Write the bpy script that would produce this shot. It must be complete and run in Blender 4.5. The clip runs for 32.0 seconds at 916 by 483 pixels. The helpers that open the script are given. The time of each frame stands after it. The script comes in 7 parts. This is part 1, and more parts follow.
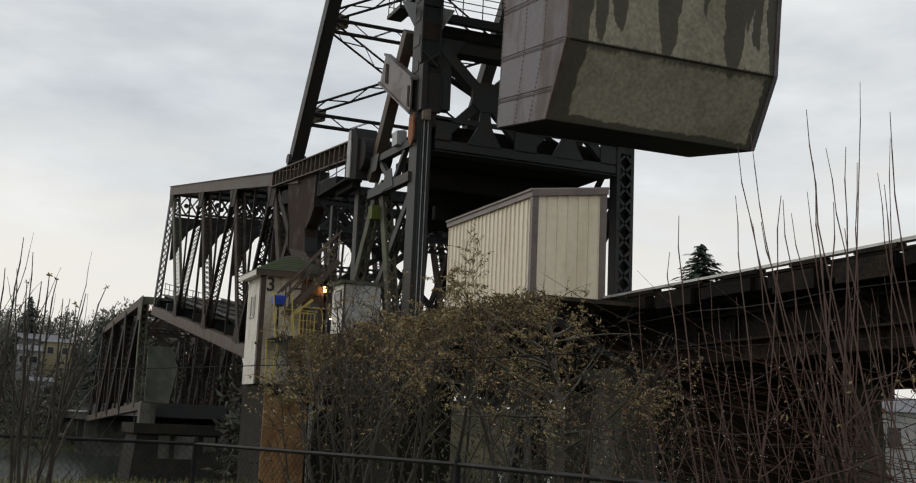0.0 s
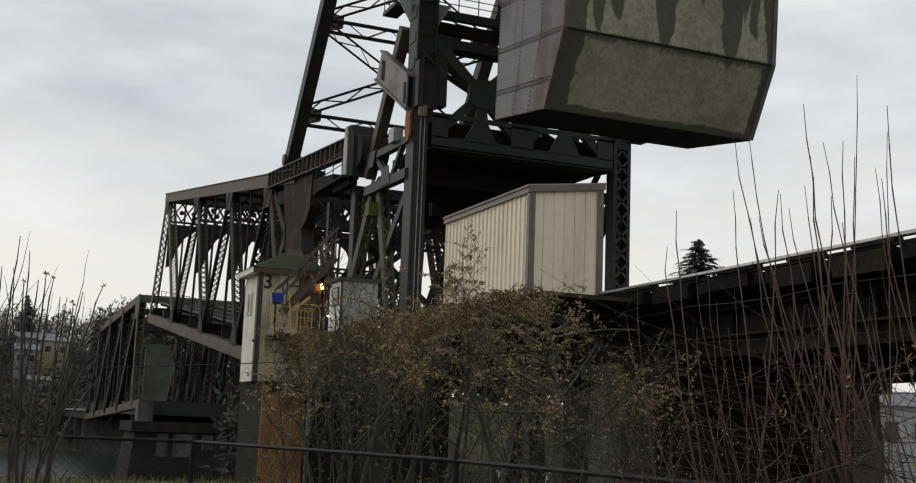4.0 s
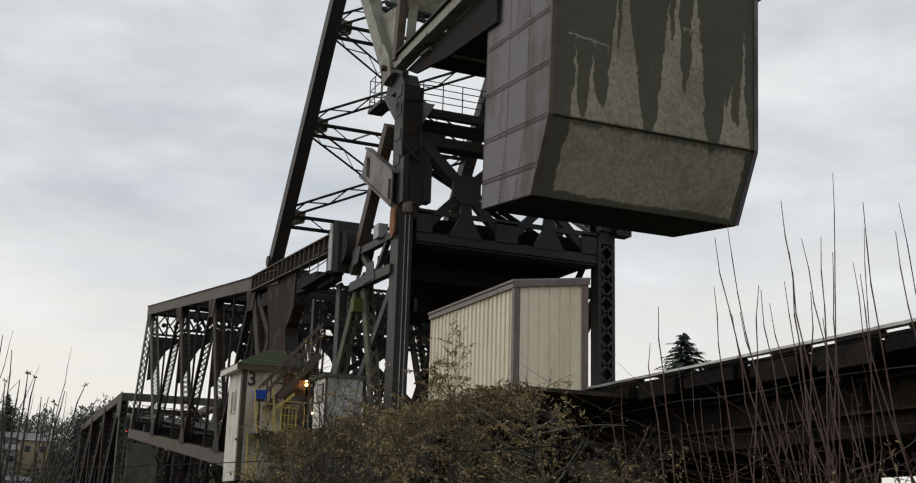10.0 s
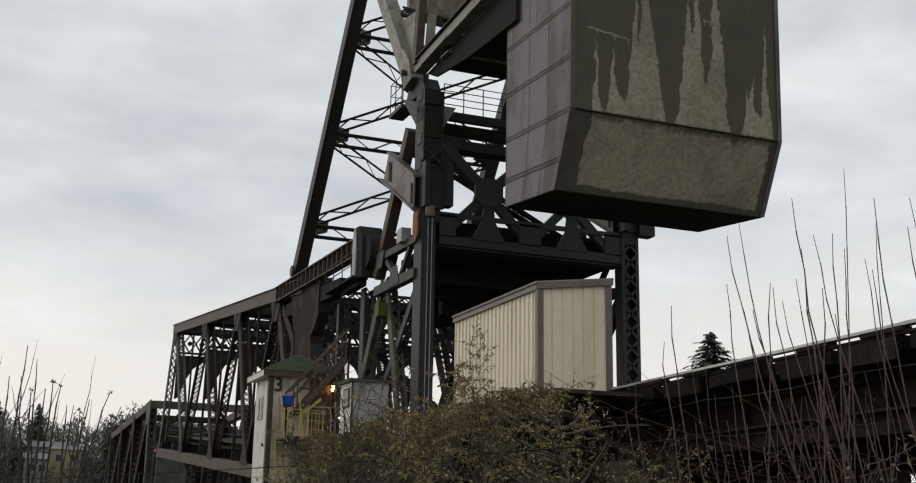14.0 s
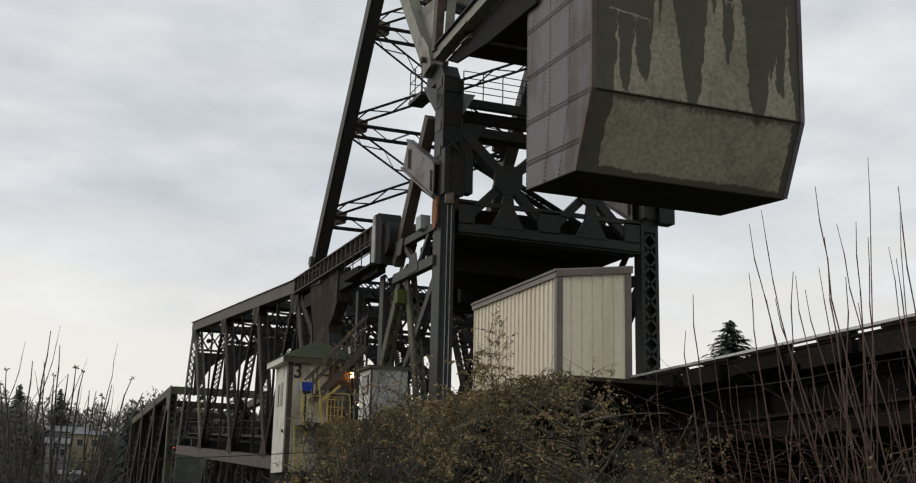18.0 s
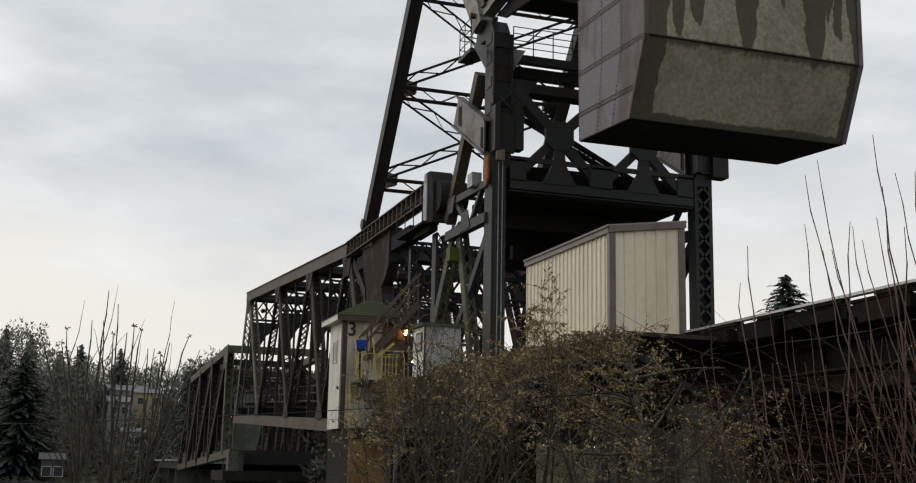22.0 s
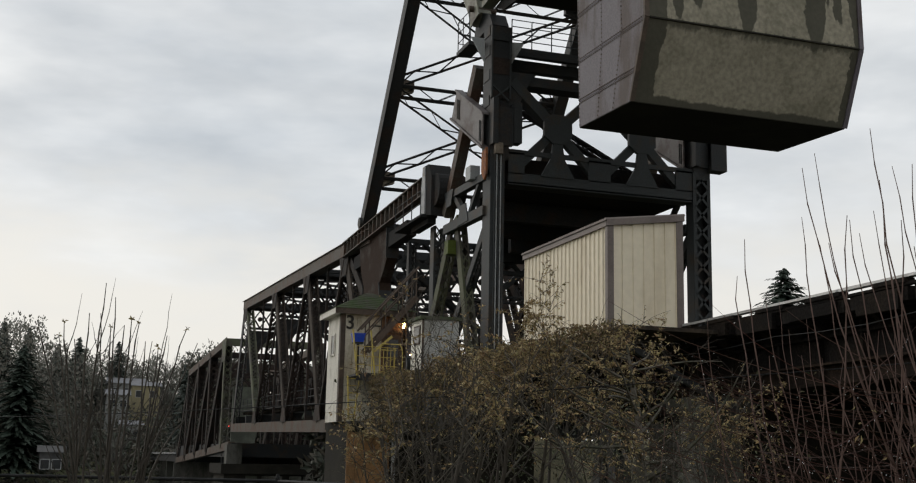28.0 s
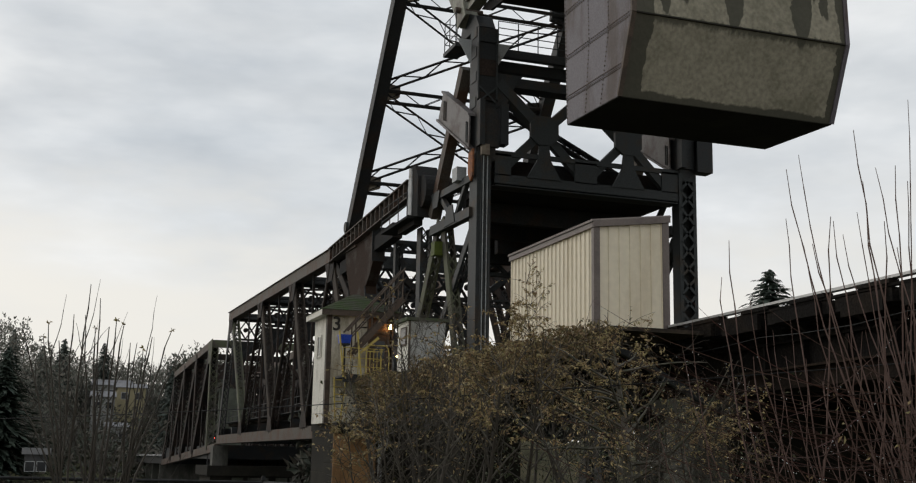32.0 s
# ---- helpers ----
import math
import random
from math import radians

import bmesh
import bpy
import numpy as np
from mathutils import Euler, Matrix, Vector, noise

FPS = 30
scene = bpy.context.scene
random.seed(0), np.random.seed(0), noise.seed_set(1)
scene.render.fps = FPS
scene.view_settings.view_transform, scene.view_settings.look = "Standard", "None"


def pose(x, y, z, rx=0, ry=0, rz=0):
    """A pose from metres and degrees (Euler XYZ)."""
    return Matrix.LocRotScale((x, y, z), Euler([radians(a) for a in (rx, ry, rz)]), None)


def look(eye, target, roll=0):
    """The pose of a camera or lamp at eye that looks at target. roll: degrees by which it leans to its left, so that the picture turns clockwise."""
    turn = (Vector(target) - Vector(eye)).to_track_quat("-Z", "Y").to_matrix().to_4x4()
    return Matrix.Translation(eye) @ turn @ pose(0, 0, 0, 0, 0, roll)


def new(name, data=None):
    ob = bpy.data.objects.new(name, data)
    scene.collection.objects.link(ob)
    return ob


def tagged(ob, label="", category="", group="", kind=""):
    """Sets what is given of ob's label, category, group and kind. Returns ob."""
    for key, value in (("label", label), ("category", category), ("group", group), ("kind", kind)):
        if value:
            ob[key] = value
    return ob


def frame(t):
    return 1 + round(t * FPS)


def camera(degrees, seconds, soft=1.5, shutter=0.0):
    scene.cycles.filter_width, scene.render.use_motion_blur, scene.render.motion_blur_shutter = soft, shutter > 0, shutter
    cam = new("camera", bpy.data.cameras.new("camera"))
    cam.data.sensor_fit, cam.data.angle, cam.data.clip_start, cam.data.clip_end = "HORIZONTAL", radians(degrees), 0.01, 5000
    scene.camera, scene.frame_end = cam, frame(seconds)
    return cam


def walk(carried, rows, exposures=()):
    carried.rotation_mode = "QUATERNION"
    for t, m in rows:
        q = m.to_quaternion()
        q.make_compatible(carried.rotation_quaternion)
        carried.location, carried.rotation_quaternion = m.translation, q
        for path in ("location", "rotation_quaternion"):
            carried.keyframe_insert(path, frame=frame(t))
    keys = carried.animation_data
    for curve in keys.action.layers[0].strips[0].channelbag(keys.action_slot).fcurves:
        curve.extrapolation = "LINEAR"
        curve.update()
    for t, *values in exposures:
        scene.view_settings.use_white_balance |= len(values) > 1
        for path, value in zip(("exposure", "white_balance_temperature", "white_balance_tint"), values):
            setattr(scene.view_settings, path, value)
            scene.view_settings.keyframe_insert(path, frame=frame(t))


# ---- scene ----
# ---------------------------------------------------------------- camera
EYE = (0.0, 0.0, 0.0)          # the eye; the ground under it lies 1.65 m lower
cam = camera(43.0, 32.0, soft=1.15)
PATH = [  # seconds, yaw, pitch, roll, and the eye's sway along x, y, z
    (0, -22.563, 9.142, 2.467, -0.011, 0.070, 0.009), (0.5, -22.692, 9.161, 2.334, -0.011, 0.070, 0.009), (1, -22.775, 9.235, 2.248, -0.011, 0.068, 0.007),
    (1.5, -22.851, 9.038, 2.377, -0.012, 0.069, 0.008), (2, -22.458, 8.830, 2.617, -0.015, 0.072, 0.006), (2.5, -22.530, 8.632, 2.151, -0.011, 0.077, 0.008),
    (4.5, -22.797, 9.396, 2.034, -0.011, 0.077, 0.008), (5, -22.914, 10.047, 1.627, -0.006, 0.074, 0.008), (5.5, -23.697, 10.928, 1.912, -0.005, 0.076, 0.011),
    (6, -24.072, 11.580, 1.811, -0.009, 0.069, 0.011), (6.5, -24.050, 11.713, 1.934, -0.012, 0.070, 0.012), (7, -24.120, 11.615, 1.984, -0.014, 0.073, 0.009),
    (7.5, -24.195, 11.843, 1.971, -0.014, 0.070, 0.012), (8, -24.207, 12.090, 1.829, -0.016, 0.066, 0.013), (8.5, -24.166, 12.349, 1.668, -0.017, 0.059, 0.013),
    (9, -23.611, 12.569, 2.032, -0.020, 0.055, 0.012), (9.5, -23.238, 13.179, 1.960, -0.018, 0.054, 0.017), (10, -23.303, 13.671, 1.692, -0.017, 0.039, 0.015),
    (10.5, -23.225, 13.759, 1.747, -0.015, 0.035, 0.016), (11, -23.106, 14.078, 1.299, -0.018, 0.026, 0.014), (11.5, -22.402, 14.126, 1.392, -0.013, 0.015, 0.013),
    (12, -22.236, 14.005, 0.873, -0.006, -0.001, 0.008), (12.5, -21.666, 13.923, 0.832, 0.007, -0.019, 0.007), (13, -21.642, 13.936, 0.835, 0.013, -0.037, -0.001),
    (13.5, -21.885, 13.907, 1.231, 0.017, -0.034, 0.001), (14, -22.050, 13.791, 0.953, 0.016, -0.042, 0.002), (14.5, -22.038, 13.664, 0.742, 0.020, -0.039, -0.002),
    (16.5, -21.537, 13.362, 1.251, 0.006, -0.029, -0.002), (17, -21.319, 13.423, 1.419, 0.004, -0.034, 0.002), (17.5, -21.284, 13.318, 1.453, 0.008, -0.034, 0.002),
    (18, -21.107, 13.149, 1.316, 0.005, -0.035, 0.004), (18.5, -20.555, 12.960, 1.411, 0.003, -0.034, 0.001), (19, -20.239, 12.832, 1.522, 0.003, -0.034, -0.000),
    (19.5, -19.866, 12.606, 1.408, 0.005, -0.036, -0.001), (20, -19.339, 12.434, 0.902, 0.007, -0.032, -0.003), (20.5, -19.250, 12.037, 1.195, 0.004, -0.027, -0.005),
    (21, -19.182, 11.653, 1.221, 0.004, -0.027, -0.003), (21.5, -18.589, 11.043, 1.420, 0.009, -0.025, -0.006), (22, -18.539, 11.008, 1.162, 0.012, -0.025, -0.009),
    (22.5, -18.632, 10.895, 1.219, 0.013, -0.022, -0.005), (23, -18.796, 10.855, 1.336, 0.014, -0.019, -0.007), (23.5, -18.911, 10.735, 1.475, 0.015, -0.016, -0.006),
    (24, -18.789, 10.670, 1.601, 0.014, -0.019, -0.007), (24.5, -18.678, 10.724, 1.463, 0.015, -0.022, -0.006), (25, -18.623, 10.929, 1.263, 0.013, -0.024, -0.008),
    (25.5, -18.509, 10.854, 1.319, 0.016, -0.023, -0.009), (27.5, -18.366, 10.642, 1.010, 0.018, -0.026, -0.010), (28, -18.628, 10.680, 1.195, 0.019, -0.026, -0.010),
    (28.5, -18.575, 10.722, 1.118, 0.020, -0.027, -0.009), (29, -18.267, 10.624, 1.172, 0.025, -0.024, -0.009), (29.5, -18.241, 10.665, 0.927, 0.024, -0.029, -0.007),
    (30, -18.304, 10.696, 0.945, 0.023, -0.029, -0.011), (30.5, -18.587, 10.893, 1.058, 0.022, -0.028, -0.011), (31, -19.100, 10.934, 1.174, 0.020, -0.028, -0.009),
    (31.5, -19.292, 10.929, 1.447, 0.022, -0.028, -0.008), (32, -19.292, 10.760, 1.078, 0.025, -0.031, -0.012),
]
walk(cam, [(t, pose(EYE[0] + dx, EYE[1] + dy, EYE[2] + dz, 90 + p, 0, y) @ pose(0, 0, 0, 0, 0, r)) for t, y, p, r, dx, dy, dz in PATH], exposures=[(0, 0.0), (32, 0.0)])

# ---------------------------------------------------------------- sky and sun
SUN_UP, SUN_ROUND = radians(22), radians(-40)
world = bpy.data.worlds.new("world")
scene.world = world
world.use_nodes = True
wn, wl = world.node_tree.nodes, world.node_tree.links
wn.clear()
w_out, w_bg = wn.new("ShaderNodeOutputWorld"), wn.new("ShaderNodeBackground")
w_sky, w_co, w_map = wn.new("ShaderNodeTexSky"), wn.new("ShaderNodeTexCoord"), wn.new("ShaderNodeMapping")
w_sky.sky_type, w_sky.sun_disc, w_sky.sun_elevation, w_sky.sun_rotation = "NISHITA", False, SUN_UP, SUN_ROUND
w_sky.air_density, w_sky.dust_density = 1.0, 4.0
w_n1, w_n2, w_r1, w_r2 = wn.new("ShaderNodeTexNoise"), wn.new("ShaderNodeTexNoise"), wn.new("ShaderNodeValToRGB"), wn.new("ShaderNodeValToRGB")
w_sep, w_low, w_mul, w_mix, w_mix2, w_sc = (wn.new("ShaderNodeSeparateXYZ"), wn.new("ShaderNodeMapRange"), wn.new("ShaderNodeMix"),
                                            wn.new("ShaderNodeMix"), wn.new("ShaderNodeMix"), wn.new("ShaderNodeVectorMath"))
w_map.inputs["Scale"].default_value = (2.0, 2.0, 6.0)
w_n1.inputs["Scale"].default_value, w_n1.inputs["Detail"].default_value, w_n1.inputs["Roughness"].default_value = 1.6, 5, 0.55
w_n2.inputs["Scale"].default_value, w_n2.inputs["Detail"].default_value = 4.5, 4
w_r1.color_ramp.elements[0].position, w_r1.color_ramp.elements[0].color = 0.32, (0.555, 0.60, 0.645, 1)
w_r1.color_ramp.elements[1].position, w_r1.color_ramp.elements[1].color = 0.68, (0.87, 0.885, 0.89, 1)
w_r2.color_ramp.elements[0].position, w_r2.color_ramp.elements[0].color = 0.35, (0.90, 0.905, 0.91, 1)
w_r2.color_ramp.elements[1].position, w_r2.color_ramp.elements[1].color = 0.72, (1.08, 1.075, 1.07, 1)
w_low.inputs["From Min"].default_value, w_low.inputs["From Max"].default_value = 0.245, 0.10
w_low.interpolation_type = "SMOOTHSTEP"
for m_node in (w_mul, w_mix, w_mix2):
    m_node.data_type = "RGBA"
w_mul.blend_type, w_mul.inputs["Factor"].default_value = "MULTIPLY", 1.0
w_mix.inputs["B"].default_value = (0.885, 0.865, 0.815, 1)
w_sc.operation, w_sc.inputs["Scale"].default_value = "SCALE", 0.10
w_mix2.inputs["Factor"].default_value = 0.92
wl.new(w_co.outputs["Generated"], w_map.inputs["Vector"])
wl.new(w_co.outputs["Generated"], w_sep.inputs["Vector"])
wl.new(w_map.outputs["Vector"], w_n1.inputs["Vector"])
wl.new(w_map.outputs["Vector"], w_n2.inputs["Vector"])
wl.new(w_n1.outputs["Fac"], w_r1.inputs["Fac"])
wl.new(w_n2.outputs["Fac"], w_r2.inputs["Fac"])
wl.new(w_r1.outputs["Color"], w_mul.inputs["A"])
wl.new(w_r2.outputs["Color"], w_mul.inputs["B"])
w_wave, w_off = wn.new("ShaderNodeMath"), wn.new("ShaderNodeMath")
w_off.operation, w_off.inputs[1].default_value = "SUBTRACT", 0.5
w_wave.operation, w_wave.inputs[1].default_value = "MULTIPLY_ADD", 0.22
wl.new(w_n2.outputs["Fac"], w_off.inputs[0])
wl.new(w_off.outputs["Value"], w_wave.inputs[0])
wl.new(w_sep.outputs["Z"], w_wave.inputs[2])
wl.new(w_wave.outputs["Value"], w_low.inputs["Value"])
wl.new(w_low.outputs["Result"], w_mix.inputs["Factor"])
wl.new(w_mul.outputs["Result"], w_mix.inputs["A"])
wl.new(w_sky.outputs["Color"], w_sc.inputs["Vector"])
wl.new(w_sc.outputs["Vector"], w_mix2.inputs["A"])
wl.new(w_mix.outputs["Result"], w_mix2.inputs["B"])
wl.new(w_mix2.outputs["Result"], w_bg.inputs["Color"])
w_bg.inputs["Strength"].default_value = 1.0
wl.new(w_bg.outputs["Background"], w_out.inputs["Surface"])

sun = new("sun", bpy.data.lights.new("sun", "SUN"))
sun.data.energy, sun.data.angle, sun.data.color = 0.5, radians(30), (1.0, 0.96, 0.9)
sun.matrix_world = look((0, 0, 60), Vector((0, 0, 60)) - Vector((math.sin(SUN_ROUND) * math.cos(SUN_UP), math.cos(SUN_ROUND) * math.cos(SUN_UP), math.sin(SUN_UP))))


# ---------------------------------------------------------------- materials
def surface(name, base, second=None, amount=0.5, scale=1.2, rough=0.75, bump=0.15, fine=18.0, vary=0.12, metal=0.0, streak=1.0, per_object=0.0, spec=0.35):
    """Paint, stone or steel: a base colour, a second one in stains, a fine grain and relief."""
    m = bpy.data.materials.new(name)
    m.use_nodes = True
    n, l = m.node_tree.nodes, m.node_tree.links
    b = n["Principled BSDF"]
    co, mp = n.new("ShaderNodeTexCoord"), n.new("ShaderNodeMapping")
    mp.inputs["Scale"].default_value = (1, 1, streak)
    l.new(co.outputs["Object"], mp.inputs["Vector"])
    big, small = n.new("ShaderNodeTexNoise"), n.new("ShaderNodeTexNoise")
    big.inputs["Scale"].default_value, big.inputs["Detail"].default_value, big.inputs["Roughness"].default_value = scale, 6, 0.65
    small.inputs["Scale"].default_value, small.inputs["Detail"].default_value = fine, 3
    l.new(mp.outputs["Vector"], big.inputs["Vector"])
    l.new(co.outputs["Object"], small.inputs["Vector"])
    ramp, grain = n.new("ShaderNodeMapRange"), n.new("ShaderNodeMapRange")
    ramp.interpolation_type = "SMOOTHSTEP"
    edge = 0.62 - 0.3 * amount
    ramp.inputs["From Min"].default_value, ramp.inputs["From Max"].default_value = edge - 0.06, edge + 0.14
    grain.inputs["From Min"].default_value, grain.inputs["From Max"].default_value = 0.3, 0.7
    grain.inputs["To Min"].default_value, grain.inputs["To Max"].default_value = 1 - vary, 1 + vary
    l.new(big.outputs["Fac"], ramp.inputs["Value"])
    l.new(small.outputs["Fac"], grain.inputs["Value"])
    mix, mul = n.new("ShaderNodeMix"), n.new("ShaderNodeVectorMath")
    mix.data_type = "RGBA"
    mix.inputs["A"].default_value, mix.inputs["B"].default_value = (*base, 1), (*(second or base), 1)
    mul.operation = "SCALE"
    l.new(ramp.outputs["Result"], mix.inputs["Factor"])
    l.new(mix.outputs["Result"], mul.inputs[0])
    out = grain.outputs["Result"]
    if per_object:
        info, rnd, prod = n.new("ShaderNodeObjectInfo"), n.new("ShaderNodeMapRange"), n.new("ShaderNodeMath")
        rnd.inputs["To Min"].default_value, rnd.inputs["To Max"].default_value = 1 - per_object, 1 + per_object
        prod.operation = "MULTIPLY"
        l.new(info.outputs["Random"], rnd.inputs["Value"])
        l.new(rnd.outputs["Result"], prod.inputs[0])
        l.new(out, prod.inputs[1])
        out = prod.outputs["Value"]
    l.new(out, mul.inputs["Scale"])
    l.new(mul.outputs["Vector"], b.inputs["Base Color"])
    b.inputs["Roughness"].default_value, b.inputs["Metallic"].default_value = rough, metal
    b.inputs["Specular IOR Level"].default_value = spec
    if bump:
        bp = n.new("ShaderNodeBump")
        bp.inputs["Strength"].default_value, bp.inputs["Distance"].default_value = bump, 0.03
        l.new(small.outputs["Fac"], bp.inputs["Height"])
        l.new(bp.outputs["Normal"], b.inputs["Normal"])
    return m


def foliage(name, colours, rough=0.7, spec=0.3):
    """Leaves or twigs, each with a colour of its own between the given ones."""
    m = bpy.data.materials.new(name)
    m.use_nodes = True
    n, l = m.node_tree.nodes, m.node_tree.links
    geo, ramp = n.new("ShaderNodeNewGeometry"), n.new("ShaderNodeValToRGB")
    cr = ramp.color_ramp
    while len(cr.elements) < len(colours):
        cr.elements.new(0.5)
    for i, c in enumerate(colours):
        cr.elements[i].position, cr.elements[i].color = i / max(1, len(colours) - 1), (*c, 1)
    l.new(geo.outputs["Random Per Island"], ramp.inputs["Fac"])
    l.new(ramp.outputs["Color"], n["Principled BSDF"].inputs["Base Color"])
    n["Principled BSDF"].inputs["Roughness"].default_value = rough
    n["Principled BSDF"].inputs["Specular IOR Level"].default_value = spec
    return m


STEEL_DARK = surface("near_black_steel", (0.031, 0.031, 0.031), (0.040, 0.031, 0.026), 0.35, 0.9, 0.9, 0.1, vary=0.2, spec=0.08)
# Near-black concrete; shade under the bridge and counterweight is put into this colour.
NEAR_BLACK = surface("near_black_concrete", (0.026, 0.024, 0.020), (0.035, 0.032, 0.025), 0.4, 0.6, 0.9, 0.3, spec=0.1)
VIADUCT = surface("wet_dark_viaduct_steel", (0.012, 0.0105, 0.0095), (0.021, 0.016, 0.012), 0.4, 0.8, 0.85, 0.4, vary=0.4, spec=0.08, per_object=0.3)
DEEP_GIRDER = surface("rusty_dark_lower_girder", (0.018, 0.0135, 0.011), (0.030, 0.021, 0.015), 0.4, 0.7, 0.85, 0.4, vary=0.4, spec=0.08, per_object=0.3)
STEEL = surface("dark_steel", (0.030, 0.032, 0.033), (0.046, 0.036, 0.029), 0.25, 0.9, 0.6, 0.2, vary=0.2, per_object=0.15, spec=0.2)
STEEL_GREY = surface("grey_steel", (0.042, 0.046, 0.047), (0.055, 0.044, 0.034), 0.25, 1.0, 0.6, 0.2, vary=0.15, spec=0.2)
STEEL_BROWN = surface("rusty_brown_steel", (0.038, 0.027, 0.022), (0.020, 0.018, 0.017), 0.5, 0.7, 0.7, 0.25, vary=0.25, per_object=0.3, spec=0.12)
POST_BROWN = surface("dull_brown_post_steel", (0.058, 0.046, 0.037), (0.030, 0.024, 0.020), 0.45, 0.9, 0.75, 0.2, vary=0.25, per_object=0.2, spec=0.12)
CHORD = surface("weathered_chord_steel", (0.088, 0.075, 0.062), (0.085, 0.05, 0.034), 0.45, 0.8, 0.65, 0.2, vary=0.25, spec=0.2)
MOSSY = surface("mossy_steel", (0.090, 0.095, 0.055), (0.055, 0.048, 0.040), 0.5, 0.8, 0.75, 0.2)
OLIVE = surface("olive_green_paint", (0.125, 0.135, 0.105), (0.08, 0.085, 0.065), 0.4, 0.5, 0.7, 0.1)
LIGHT_GREY = surface("light_grey_steel", (0.33, 0.34, 0.34), (0.16, 0.14, 0.12), 0.25, 1.3, 0.55, 0.1)
TAN = surface("tan_weathered_steel", (0.24, 0.20, 0.15), (0.12, 0.09, 0.07), 0.45, 1.0, 0.6, 0.15)
RUST = surface("orange_rust", (0.30, 0.11, 0.04), (0.16, 0.07, 0.04), 0.5, 3.0, 0.8, 0.3)
PALE = surface("pale_green_grey_paint", (0.23, 0.23, 0.18), (0.12, 0.10, 0.075), 0.4, 0.9, 0.6, 0.1)
CONCRETE_DARK = surface("damp_dark_concrete", (0.12, 0.115, 0.10), (0.05, 0.05, 0.04), 0.55, 0.5, 0.85, 0.3, streak=0.4)
CONCRETE_PALE = surface("mossy_pier_concrete", (0.095, 0.095, 0.078), (0.05, 0.054, 0.038), 0.5, 0.6, 0.85, 0.3, streak=0.4)
CREAM = surface("cream_metal_siding", (0.74, 0.655, 0.50), (0.63, 0.54, 0.39), 0.3, 0.7, 0.45, 0.03, fine=6, vary=0.04, streak=0.3)
TRIM = surface("brown_metal_trim", (0.155, 0.125, 0.11), (0.12, 0.095, 0.085), 0.4, 1.0, 0.5, 0.05)
WHITE_PAINT = surface("off_white_paint", (0.66, 0.63, 0.55), (0.46, 0.43, 0.36), 0.25, 1.5, 0.6, 0.1, streak=0.4)
# Darker, warmer than WHITE_PAINT: the cabin front's shade and lamplight put into it.
SHADED_CREAM = surface("shaded_cream_paint", (0.60, 0.55, 0.44), (0.36, 0.31, 0.22), 0.3, 1.5, 0.6, 0.1, streak=0.4)
CAB_TRIM = surface("dark_brown_wood_trim", (0.095, 0.068, 0.05), (0.06, 0.045, 0.035), 0.4, 2.0, 0.7, 0.2)
ROOF = surface("mossy_shingle_roof", (0.075, 0.075, 0.055), (0.055, 0.08, 0.03), 0.5, 1.5, 0.9, 0.5)
WOOD = surface("old_dark_timber", (0.060, 0.045, 0.032), (0.028, 0.023, 0.018), 0.5, 1.6, 0.85, 0.5, per_object=0.25, spec=0.15)
PLY = surface("orange_brown_board", (0.36, 0.20, 0.085), (0.20, 0.11, 0.05), 0.45, 1.2, 0.8, 0.2, streak=0.5)
WET_PLANK = surface("wet_pale_plank", (0.46, 0.46, 0.45), (0.32, 0.31, 0.30), 0.4, 0.8, 0.25, 0.1)
YELLOW = surface("faded_yellow_paint", (0.52, 0.40, 0.10), (0.32, 0.24, 0.09), 0.3, 3.0, 0.5, 0.05)
BLUE = surface("blue_plastic", (0.01, 0.055, 0.42), (0.01, 0.04, 0.3), 0.3, 2.0, 0.35, 0.02)
BLACK = surface("black_coated_wire", (0.012, 0.012, 0.012), (0.02, 0.02, 0.02), 0.4, 5.0, 0.55, 0.05, spec=0.1)
GLASS = surface("dark_window_glass", (0.03, 0.035, 0.04), None, 0.3, 2.0, 0.08, 0.0)
LIME = surface("lime_green_sheet", (0.085, 0.11, 0.015), (0.05, 0.06, 0.015), 0.4, 2.0, 0.7, 0.1)
CW_STEEL = surface("purple_grey_steel_plate", (0.118, 0.104, 0.118), (0.046, 0.026, 0.020), 0.38, 0.55, 0.6, 0.15, vary=0.25, streak=0.35)
GIRDER = surface("pinkish_grey_girder_steel", (0.150, 0.135, 0.132), (0.07, 0.05, 0.042), 0.4, 1.2, 0.6, 0.15, vary=0.2)
HEEL_PLATE = surface("sooty_rust_brown_plate", (0.040, 0.026, 0.019), (0.070, 0.060, 0.054), 0.3, 0.6, 0.85, 0.2, vary=0.25, spec=0.08)
SIGN_DARK = surface("dark_sign_paint", (0.03, 0.025, 0.02), None, 0.3, 2.0, 0.6, 0.0)
GROUND = surface("damp_grass_and_mud", (0.085, 0.080, 0.035), (0.045, 0.055, 0.02), 0.5, 0.5, 0.95, 0.5, fine=9, vary=0.4)
BARK = surface("grey_brown_bark", (0.115, 0.10, 0.08), (0.06, 0.06, 0.04), 0.5, 3.0, 0.9, 0.4)
FIR_TRUNK = surface("conifer_bark", (0.06, 0.05, 0.04), None, 0.5, 2.0, 0.9, 0.3)
